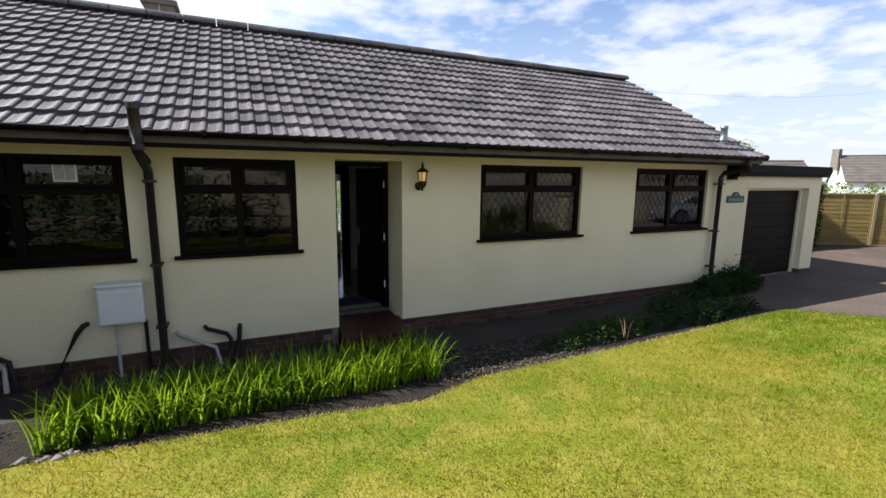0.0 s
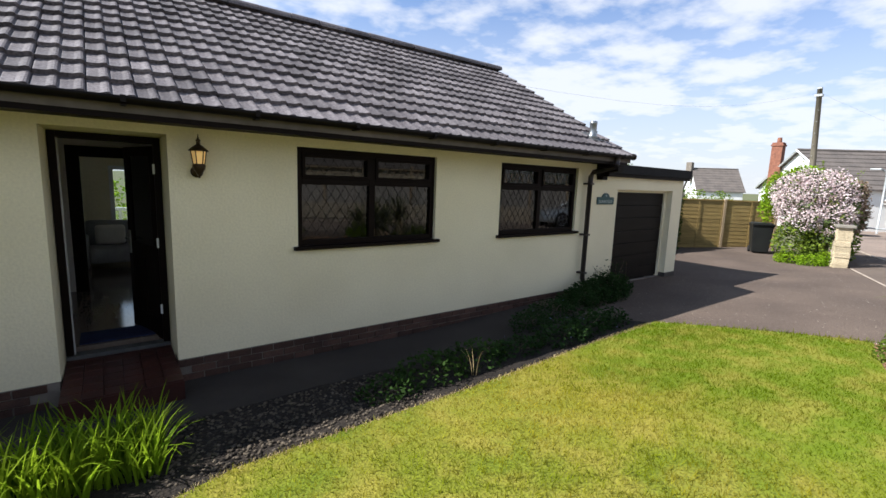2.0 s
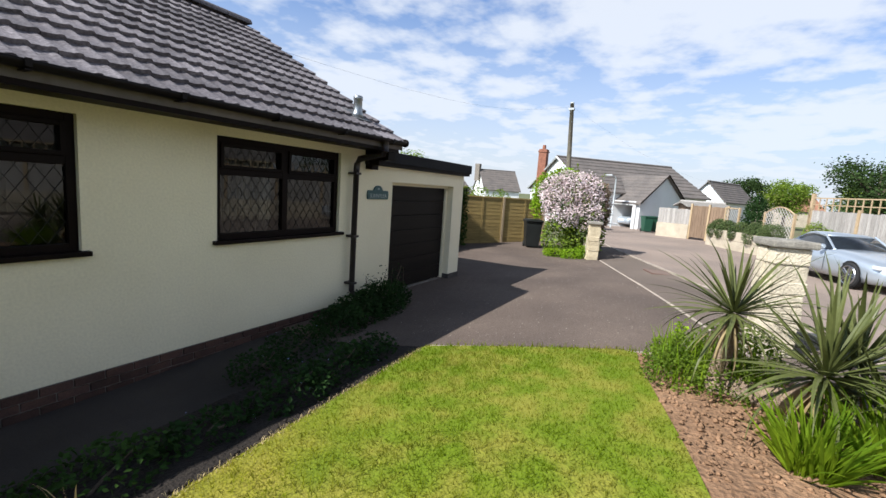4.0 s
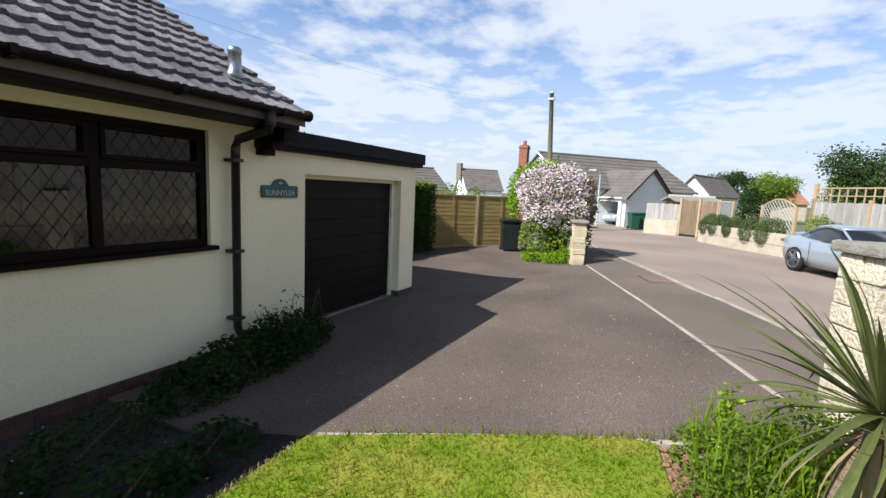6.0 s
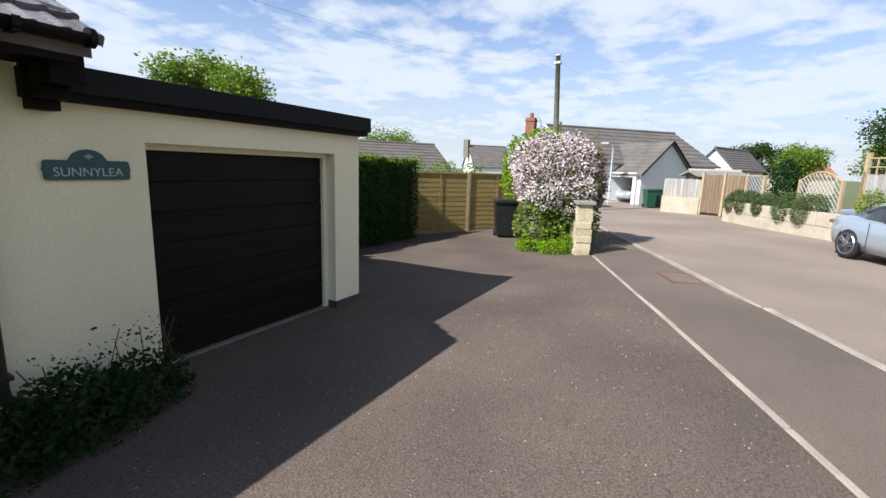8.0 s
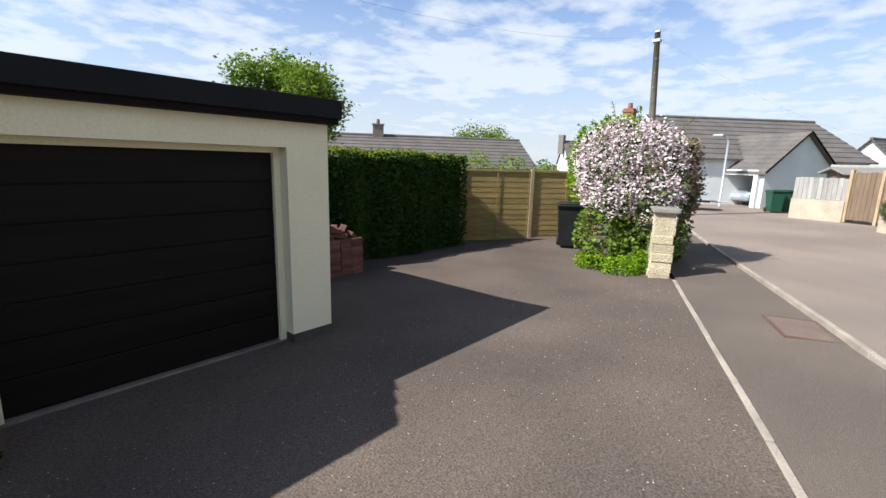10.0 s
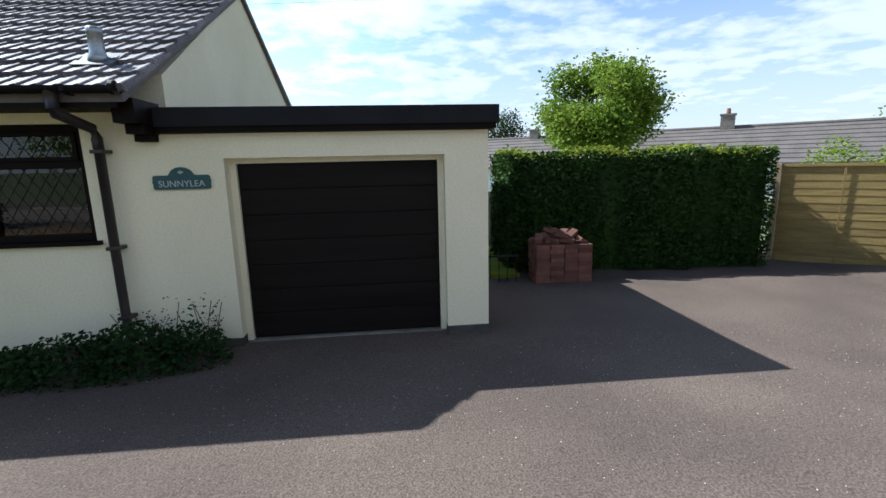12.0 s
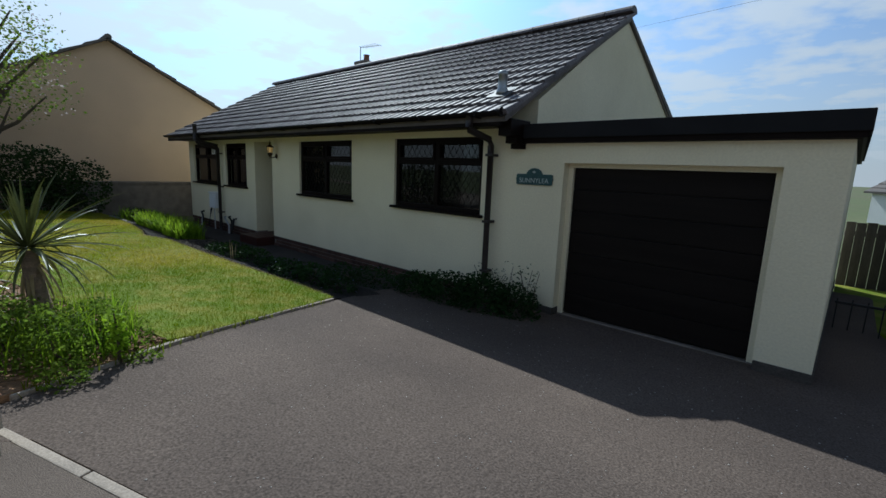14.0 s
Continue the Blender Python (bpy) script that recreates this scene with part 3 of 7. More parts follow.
def lawn_at(u, v):
    x = u
    lo, hi = along(LAWN_LOW, x), along(LAWN_TOP, x)
    if x > 7.58:
        hi = along([(7.58, -1.92), (8.32, -3.8), (8.75, -4.95)], x)
    y = lerp(lo, hi, v)
    return x, y

lin = np.linspace
lawn = patch("lawn", lin(-3.4, 8.3, 48), lin(0, 1, 18), lawn_at, 0.03, M_TURF, "mown front lawn in yellow-green turf")
bed_front = patch("bed_front", lin(-3.4, 7.55, 44), lin(0, 1, 6), lambda u, v: (u, lerp(along(LAWN_TOP, u) + 0.01, -1.16, v)), lambda x, y: 0.005 + 0.02 * noise.noise((x * 3, y * 3, 0)), M_SHADED_SOIL, "planting bed between lawn and path, soil darkened for shade")
path_ = patch("path", lin(-3.4, 7.4, 30), lin(0, 1, 6), lambda u, v: (u, lerp(-1.15, 0.0, v)), lambda x, y: -0.02 - 0.10 * max(0.0, min(1.0, (7.4 - x) / 2.4)), M_PATH_SHADE, "concrete path along the house wall, colour darkened for shade")
bed_side = patch("bed_side", lin(1.0, 8.72, 34), lin(0, 1, 12), lambda u, v: (u, lerp(max(-7.2, -4.83 - (9.2 - u) * 0.357 - 0.05), min(along(LAWN_LOW, u), -3.9 - max(0.0, u - 8.36) * 2.8) - 0.01, v)), lambda x, y: 0.02 + 0.035 * noise.noise((x * 2.2, y * 2.2, 3)), M_SOIL, "bare reddish soil bed beside the lawn")

def drive_at(y, v):
    left = lawn_x(y) + 0.03 if y < 0.05 else 12.05
    right = min(21.5, 9.2 + max(0.0, y + 4.83) / 0.3567)
    return lerp(left, right, v), y

drive = patch("drive", [*lin(-4.93, 0.04, 40), *lin(0.16, 4.8, 24)], lin(0, 1, 64), drive_at, 0.0, M_TARMAC, "brown-grey tarmac drive with pale chippings")
def kerb_d(u):
    """How far the road kerb lies beyond the edging line; the footway narrows past the joint."""
    return along([(-14, 1.40), (4.2, 1.33), (5.0, 1.22), (13.0, 1.22)], u)

footway = patch("pavement", lin(-14, 22.0, 70), lin(0, 1, 4), lambda u, v: on_line(u, lerp(kerb_d(u) - 0.06, 0.058, v)), 0.0, M_PAVE, "dark asphalt footway beside the road")
road = patch("road", lin(-40, 42, 90), lin(0, 1, 14), lambda u, v: on_line(u, lerp(8.2, kerb_d(u) + 0.055, v)), -0.015, M_ROAD, "pale sun-bleached asphalt road")
far_footway = patch("pavement_far", lin(-40, 20, 60), lin(0, 1, 4), lambda u, v: on_line(u, lerp(9.6, 8.2, v)), 0.05, M_PAVE, "asphalt footway on the far side of the road")

def strip(name, a, b, width, rise, material, piece, label, gap=0.006, parent=None):
    """A run of kerb pieces from a to b, each an object of its own under one structure."""
    top = tagged(new(name), label, kind="structure")
    a, b = Vector(a), Vector(b)
    n = max(1, round((b - a).length / piece))
    d = (b - a) / n
    ang = math.atan2(d.y, d.x)
    bm = bmesh.new()
    box(bm, gap, d.length - gap, -width / 2, width / 2, -0.16, 0.0, bevel=0.008)
    me = bpy.data.meshes.new("kerb_stone"); bm.to_mesh(me); bm.free(); me.materials.append(material)
    for i in range(n):
        p = a + d * i
        z0, z1 = land(p.x, p.y), land(p.x + d.x, p.y + d.y)
        ob = new("kerb_stone", me)
        ob.matrix_basis = pose(p.x, p.y, z0 + rise + random.uniform(-0.004, 0.004), 0, -math.degrees(math.atan2(z1 - z0, d.length)), math.degrees(ang) + random.uniform(-0.25, 0.25))
        adopt(ob, top)
    return top

edge_kerb = strip("edging_line", on_line(-1.3, 0.03), on_line(8.05, 0.03), 0.050, 0.003, M_KERB, 0.914, "pale concrete edging between drive and footway")
road_kerb = strip("kerb_near", on_line(-12, 1.39), on_line(4.3, 1.33), 0.10, 0.006, M_KERB, 0.914, "pale dropped kerb along the road")
road_kerb_thin = strip("kerb_near_worn", on_line(4.36, 1.29), on_line(22.0, 1.22), 0.06, 0.003, M_KERB, 0.914, "worn narrow kerb along the road")
road_kerb2 = strip("kerb_far", on_line(-20, 8.2), on_line(18.0, 8.2), 0.13, 0.06, M_KERB, 0.914, "pale kerb on the far side of the road")
lawn_kerb = strip("lawn_edging", (7.60, -1.95, 0), (8.70, -4.85, 0), 0.045, 0.025, M_KERB, 0.6, "pale concrete lawn edging beside the drive")


# ---- house ----
WALL_T = 0.28
HOUSE_L, HOUSE_R, GAR_R, HOUSE_B = -2.95, 8.78, 12.04, 6.25
FLOOR_Z, SOFFIT = 0.12, 2.33
WINS = {"w1": (-2.56, -0.755, 1.16, 2.235), "w2": (-0.31, 0.945, 1.16, 2.235), "w3": (3.45, 5.285, 1.16, 2.235), "w4": (6.455, 8.275, 1.16, 2.235)}
DOOR = (1.405, 2.272, 0.0, 2.255)
GDOOR = (9.5, 11.6, 0.0, 1.9)

def pierced(x0, x1, y0, y1, z0, z1, holes):
    """A wall slab along x with rectangular holes right through it, in one mesh."""
    xs = sorted({x0, x1, *[h[0] for h in holes], *[h[1] for h in holes]})
    zs = sorted({z0, z1, *[h[2] for h in holes], *[h[3] for h in holes]})
    zs = [z for z in zs if z0 <= z <= z1]
    bm = bmesh.new()
    solid = {}
    for i in range(len(xs) - 1):
        for j in range(len(zs) - 1):
            cx, cz = (xs[i] + xs[i + 1]) / 2, (zs[j] + zs[j + 1]) / 2
            solid[i, j] = not any(h[0] < cx < h[1] and h[2] < cz < h[3] for h in holes)
    vert = {}
    def v(i, j, k):
        if (i, j, k) not in vert:
            vert[i, j, k] = bm.verts.new((xs[i], (y0, y1)[k], zs[j]))
        return vert[i, j, k]
    for (i, j), s in solid.items():
        if not s:
            continue
        bm.faces.new((v(i, j, 0), v(i + 1, j, 0), v(i + 1, j + 1, 0), v(i, j + 1, 0)))
        bm.faces.new((v(i, j, 1), v(i, j + 1, 1), v(i + 1, j + 1, 1), v(i + 1, j, 1)))
        for di, dj, a, b in ((-1, 0, (i, j), (i, j + 1)), (1, 0, (i + 1, j + 1), (i + 1, j)), (0, -1, (i + 1, j), (i, j)), (0, 1, (i, j + 1), (i + 1, j + 1))):
            if not solid.get((i + di, j + dj), False):
                bm.faces.new((v(*a, 0), v(*b, 0), v(*b, 1), v(*a, 1)))
    bmesh.ops.recalc_face_normals(bm, faces=bm.faces)
    return bm

front_bm = pierced(HOUSE_L, HOUSE_R, 0.0, WALL_T, 0.12, SOFFIT, [WINS["w1"], WINS["w2"], WINS["w3"], WINS["w4"], (DOOR[0], DOOR[1], 0.0, DOOR[3])])
wall_south = whole("wall_south", front_bm, M_RENDER, "cream rendered front wall of the bungalow", kind="structure")
gar_bm = pierced(HOUSE_R, GAR_R, 0.0, WALL_T, 0.11, 2.13, [(GDOOR[0], GDOOR[1], 0.0, GDOOR[3])])
wall_garage = whole("wall_garage", gar_bm, M_RENDER, "cream rendered garage front flush with the house", kind="structure")
# reveals of the porch run back behind the wall
wall_porch_w = whole("wall_porch_west", boxes((DOOR[0] - 0.12, DOOR[0], WALL_T, 0.72, 0.0, 2.4)), M_RENDER, "cream rendered porch side wall", kind="structure")
wall_porch_e = whole("wall_porch_east", boxes((DOOR[1], DOOR[1] + 0.12, WALL_T, 0.72, 0.0, 2.4)), M_RENDER, "cream rendered porch side wall", kind="structure")
porch_lid = whole("ceiling_porch", boxes((DOOR[0], DOOR[1], WALL_T, 0.72, DOOR[3], DOOR[3] + 0.1)), M_RENDER, "cream porch soffit", kind="structure")

# east and west gables
def gable(x0, x1, name, label):
    bm = bmesh.new()
    prof = [(WALL_T, -0.1), (HOUSE_B, -0.1), (HOUSE_B, 2.72), (2.9, 4.33), (WALL_T, 2.70), (WALL_T, 2.5)]
    a = [bm.verts.new((x0, y, z)) for y, z in prof]
    b = [bm.verts.new((x1, y, z)) for y, z in prof]
    bm.faces.new(a); bm.faces.new(b[::-1])
    for i in range(len(prof)):
        j = (i + 1) % len(prof)
        bm.faces.new((a[i], b[i], b[j], a[j]))
    bmesh.ops.recalc_face_normals(bm, faces=bm.faces)
    return whole(name, bm, M_RENDER, label, kind="structure")

gable(HOUSE_R - 0.28, HOUSE_R + 0.14, "wall_east", "cream rendered gable wall above the garage roof")
gable(HOUSE_L, HOUSE_L + 0.28, "wall_west", "cream rendered gable wall")
# the second and third openings are unseen, cut to bring in daylight
wall_north = whole("wall_north", pierced(HOUSE_L + 0.28, HOUSE_R - 0.28, HOUSE_B - 0.28, HOUSE_B, -0.1, 2.5, [(1.86, 3.0, 0.35, 2.0), (3.3, 6.6, 0.2, 2.2), (-1.6, 0.6, 0.9, 2.1)]), M_RENDER, "rendered rear wall with a window and two added daylight openings", kind="structure")
ceiling = whole("ceiling", boxes((HOUSE_L + 0.28, HOUSE_R - 0.28, WALL_T + 0.5, HOUSE_B - 0.28, 2.42, 2.48)), M_PLASTER, "plain plaster ceiling", kind="structure")
floor = whole("floor", boxes((HOUSE_L + 0.28, HOUSE_R - 0.28, 0.76, HOUSE_B - 0.28, 0.06, FLOOR_Z + 0.04)), M_LAMINATE, "glossy brown hall floor", kind="structure")
for nm, spec in (("wall_hall_west", (0.95, 1.05, 0.76, 3.6, 0.16, 2.42)), ("wall_hall_east", (2.75, 2.85, 0.76, 3.6, 0.16, 2.42)), ("wall_rooms_west", (HOUSE_L + 0.28, 0.95, 3.3, 3.4, 0.0, 2.42)), ("wall_rooms_east", (2.85, HOUSE_R - 0.28, 3.3, 3.4, 0.0, 2.42)), ("wall_hall_end_west", (1.05, 1.379, 3.38, 3.5, 0.16, 2.42)), ("wall_hall_end_east", (2.331, 2.75, 3.38, 3.5, 0.16, 2.42)), ("wall_hall_end_head", (1.38, 2.33, 3.38, 3.5, 2.241, 2.42)), ("wall_room_divide", (5.85, 5.95, WALL_T, 3.3, 0.0, 2.42)), ("wall_hall_front_west", (1.05, 1.285, 0.6, 0.72, 0.16, 2.42)), ("wall_hall_front_east", (2.392, 2.75, 0.6, 0.72, 0.16, 2.42))):
    whole(nm, boxes(spec), M_PLASTER, "plain plaster room wall", kind="structure")
whole("floor_front_rooms", boxes((HOUSE_L + 0.28, 0.95, WALL_T, 3.3, 0.0, 0.1), (2.85, 5.85, WALL_T, 3.3, 0.0, 0.1), (5.95, HOUSE_R - 0.28, WALL_T, 3.3, 0.0, 0.1)), M_FABRIC, "grey carpet in the front rooms", kind="structure")

# garage box
whole("wall_garage_east", boxes((GAR_R - 0.26, GAR_R, WALL_T, 5.6, -0.1, 2.13)), M_RENDER, "cream rendered garage side wall", kind="structure")
whole("wall_garage_north", boxes((HOUSE_R, GAR_R - 0.26, 5.34, 5.6, -0.1, 2.13)), M_RENDER, "cream rendered garage rear wall", kind="structure")
whole("trim_garage_plinth", boxes((11.605, GAR_R + 0.012, -0.012, WALL_T, -0.1, 0.11), (GAR_R - 0.2, GAR_R + 0.012, WALL_T, 5.6, -0.1, 0.11), (HOUSE_R, 9.495, -0.012, WALL_T, -0.1, 0.11), bevel=0.01), M_PLINTH, "dark grey cement plinth of the garage", kind="structure")

# flat felt roof of the garage: timber fascia below, felt upstand above, falling slightly to the east
fr = thing("garage_roof", (10.5, 2.5, 2.13), "flat black felt garage roof with brown fascia", "roof", kind="structure")
part("fascia", boxes((8.98, GAR_R + 0.06, -0.10, -0.075, 2.135, 2.20)), M_UPVC, fr, "dark brown timber fascia")
part("fascia", boxes((GAR_R + 0.035, GAR_R + 0.06, -0.074, 5.7, 2.135, 2.20)), M_UPVC, fr, "dark brown timber fascia")
part("felt_edge", boxes((8.98, GAR_R + 0.085, -0.13, -0.101, 2.185, 2.355), (GAR_R + 0.061, GAR_R + 0.085, -0.1, 5.72, 2.185, 2.355), bevel=0.006), M_FELT, fr, "black mineral felt upstand")
part("deck", boxes((HOUSE_R, GAR_R + 0.034, -0.074, 5.7, 2.131, 2.31)), M_FELT, fr)

# ---- pitched roof ----
RIDGE_Y, RIDGE_Z, EAVE_Y, EAVE_Z, REAR_Y = 2.9, 4.44, -0.515, 2.49, 6.8
ROOF_L, ROOF_R = -3.12, 9.02
SLOPE = math.atan2(RIDGE_Z - EAVE_Z, RIDGE_Y - EAVE_Y)
SLEN = math.hypot(RIDGE_Z - EAVE_Z, RIDGE_Y - EAVE_Y)
roof = thing("roof", (3.0, RIDGE_Y, 2.4), "dark grey-brown interlocking concrete tile roof", "roof", kind="structure")
bm = bmesh.new()
prof = [(EAVE_Y, EAVE_Z - 0.075), (RIDGE_Y, RIDGE_Z - 0.075), (REAR_Y, EAVE_Z + 0.06), (REAR_Y, EAVE_Z - 0.08), (RIDGE_Y, RIDGE_Z - 0.14), (EAVE_Y, EAVE_Z - 0.14)]
a = [bm.verts.new((ROOF_L + 0.05, y, z)) for y, z in prof]; b = [bm.verts.new((ROOF_R - 0.05, y, z)) for y, z in prof]
bm.faces.new(a); bm.faces.new(b[::-1])
for i in range(6):
    j = (i + 1) % 6
    bm.faces.new((a[i], b[i], b[j], a[j]))
bmesh.ops.recalc_face_normals(bm, faces=bm.faces)
part("roof_deck", bm, M_TILE_FAR, roof)
part("soffit", boxes((ROOF_L + 0.06, ROOF_R - 0.14, -0.469, -0.002, SOFFIT - 0.0, SOFFIT + 0.014)), M_UPVC, roof, "dark brown soffit board")
part("fascia", boxes((ROOF_L + 0.04, ROOF_R - 0.12, -0.505, -0.47, SOFFIT - 0.022, EAVE_Z - 0.08)), M_UPVC, roof, "dark brown fascia board")
# box end at the east eave corner, stepped
bm = boxes((8.80, 8.98, -0.40, 0.02, 2.20, 2.40), (8.80, 8.96, -0.24, 0.02, 2.12, 2.20), (8.80, 8.95, -0.12, 0.02, 2.06, 2.12), bevel=0.006)
part("eave_box", bm, M_UPVC, roof, "stepped dark brown box end")
# barge under the east verge
def barge(x0, x1):
    bm = bmesh.new()
    pts = [(EAVE_Y + 0.06, EAVE_Z - 0.05), (RIDGE_Y, RIDGE_Z - 0.05), (RIDGE_Y, RIDGE_Z - 0.13), (EAVE_Y + 0.06, EAVE_Z - 0.13)]
    back = [(RIDGE_Y + (RIDGE_Y - y) * (REAR_Y - RIDGE_Y) / (RIDGE_Y - EAVE_Y), z) for y, z in pts]
    for prof in (pts, back):
        a = [bm.verts.new((x0, y, z)) for y, z in prof]; b = [bm.verts.new((x1, y, z)) for y, z in prof]
        bm.faces.new(a); bm.faces.new(b[::-1])
        for i in range(4):
            j = (i + 1) % 4
            bm.faces.new((a[i], b[i], b[j], a[j]))
    bmesh.ops.recalc_face_normals(bm, faces=bm.faces)
    return bm
part("bargeboard", barge(8.924, 8.95), M_MORTAR, roof, "thin pale verge undercloak")
part("bargeboard", barge(-3.03, -2.99), M_MORTAR, roof)

# half-round gutter with brackets and stop end
def gutter_run(x0, x1, y, z, r=0.055):
    bm = bmesh.new()
    n = 9
    rings = []
    for x in (x0, x1):
        outer = [bm.verts.new((x, y + r * math.cos(t), z + r * math.sin(t))) for t in (math.pi + math.pi * k / (n - 1) for k in range(n))]
        inner = [bm.verts.new((x, y + (r - 0.004) * math.cos(t), z + 0.001 + (r - 0.004) * math.sin(t))) for t in (2 * math.pi - math.pi * k / (n - 1) for k in range(n))]
        rings.append(outer + inner)
    m = len(rings[0])
    for k in range(m):
        bm.faces.new((rings[0][k], rings[1][k], rings[1][(k + 1) % m], rings[0][(k + 1) % m]))
    bm.faces.new(rings[0]); bm.faces.new(rings[1][::-1])
    bmesh.ops.recalc_face_normals(bm, faces=bm.faces)
    return bm

gutter = thing("gutter", (3.0, EAVE_Y - 0.03, 2.36), "brown plastic half-round gutter along the eaves", "gutter")
GUT_Y, GUT_Z = -0.575, 2.462
part("trough", gutter_run(ROOF_L + 0.02, 8.93, GUT_Y, GUT_Z), M_GUTTER, gutter, smooth=True)
for x in np.arange(-2.8, 8.9, 0.95):
    part("bracket", boxes((x - 0.018, x + 0.018, GUT_Y - 0.06, GUT_Y - 0.054, GUT_Z - 0.045, GUT_Z + 0.006), (x - 0.018, x + 0.018, GUT_Y - 0.05, GUT_Y + 0.06, GUT_Z - 0.066, GUT_Z - 0.057)), M_GUTTER, gutter)
part("stop_end", tube(bmesh.new(), [(8.925, GUT_Y, GUT_Z - 0.012), (8.96, GUT_Y, GUT_Z - 0.012)], 0.055, 14), M_GUTTER, gutter)

def downpipe(x, foot_z, shoe, label):
    t = thing("downpipe", (x, -0.06, foot_z), label, "downpipe", group="downpipes on the front wall")
    part("outlet", tube(bmesh.new(), [(x, GUT_Y, GUT_Z - 0.03), (x, GUT_Y, GUT_Z - 0.17)], 0.045, 12), M_PIPE, t, smooth=True)
    part("swan_neck", tube(bmesh.new(), [(x, GUT_Y, GUT_Z - 0.15), (x, GUT_Y + 0.02, GUT_Z - 0.2), (x, -0.15, 2.18), (x, -0.105, 2.1), (x, -0.10, 2.0)], 0.044, 12), M_PIPE, t, smooth=True)
    part("pipe", tube(bmesh.new(), [(x, -0.10, 2.02), (x, -0.10, foot_z + 0.1)] + ([(x + 0.02, -0.11, foot_z + 0.04), (x + 0.1, -0.14, foot_z)] if shoe else [(x, -0.10, foot_z)]), 0.041, 12), M_PIPE, t, smooth=True)
    for z in (1.98, 1.1, 0.42):
        part("clip", boxes((x - 0.055, x + 0.055, -0.148, -0.001, z - 0.016, z + 0.016), bevel=0.004), M_PIPE, t)
    return t

downpipe(-0.52, -0.08, False, "brown plastic downpipe from gutter to ground")
downpipe(8.48, 0.22, True, "brown plastic downpipe with a shoe above the bed")
# soil vent pipe standing up through the eaves
sv = thing("vent_pipe", (-0.62, -0.5, 2.3), "brown plastic vent pipe rising above the gutter", "pipe")
part("offset", tube(bmesh.new(), [(-0.50, -0.64, 2.3), (-0.50, -0.6, 2.22), (-0.52, -0.14, 2.1), (-0.52, -0.09, 2.02)], 0.04, 12), M_PIPE, sv, smooth=True)
part("pipe", tube(bmesh.new(), [(-0.50, -0.64, 2.28), (-0.51, -0.64, 2.66)], 0.05, 12), M_PIPE, sv, smooth=True)
part("collar", tube(bmesh.new(), [(-0.50, -0.64, 2.27), (-0.50, -0.64, 2.32)], 0.058, 12), M_PIPE, sv)
part("cap", tube(bmesh.new(), [(-0.51, -0.64, 2.63), (-0.51, -0.64, 2.68)], 0.056, 12), M_PIPE, sv)

# chimney behind the ridge, with aerial
ch = thing("chimney", (-0.85, 5.05, 3.2), "rendered grey chimney stack with a pot and aerial", "chimney")
part("stack", boxes((-1.1, -0.6, 4.8, 5.3, 3.2, 5.2), bevel=0.01), M_MORTAR, ch)
part("capping", boxes((-1.15, -0.55, 4.75, 5.35, 5.2, 5.3), bevel=0.015), M_MORTAR, ch)
part("pot", lathe(bmesh.new(), [(0.12, 0), (0.10, 0.05), (0.09, 0.2), (0.11, 0.23)], (-0.85, 5.05, 5.3)), M_CHIMBRICK, ch)
bm = tube(bmesh.new(), [(-0.85, 4.8, 5.0), (-0.85, 4.8, 5.75)], 0.015, 6)
tube(bm, [(-0.85, 4.8, 5.72), (0.1, 4.9, 5.68)], 0.008, 5)
for k in range(7):
    tube(bm, [(-0.75 + k * 0.13, 4.66, 5.715 - k * 0.005), (-0.75 + k * 0.13, 4.98, 5.715 - k * 0.005)], 0.004, 4)
part("aerial", bm, M_STEEL, ch, "thin metal television aerial")

# galvanised flue near the east eave with lead flashing
fl = thing("flue_pipe", (8.55, 0.05, 2.72), "galvanised flue pipe with a lead slate", "flue")
part("flashing", boxes((8.38, 8.72, -0.15, 0.16, 0, 0.01), bevel=0.004, m=pose(0, -0.02, 2.775, math.degrees(SLOPE), 0, 0)), M_LEAD, fl, "dull lead flashing")
part("pipe", lathe(bmesh.new(), [(0.085, 0.0), (0.075, 0.06), (0.062, 0.09), (0.058, 0.24), (0.064, 0.245), (0.064, 0.29), (0.05, 0.30)], (8.55, -0.02, 2.74)), M_GALV, fl, smooth=True)


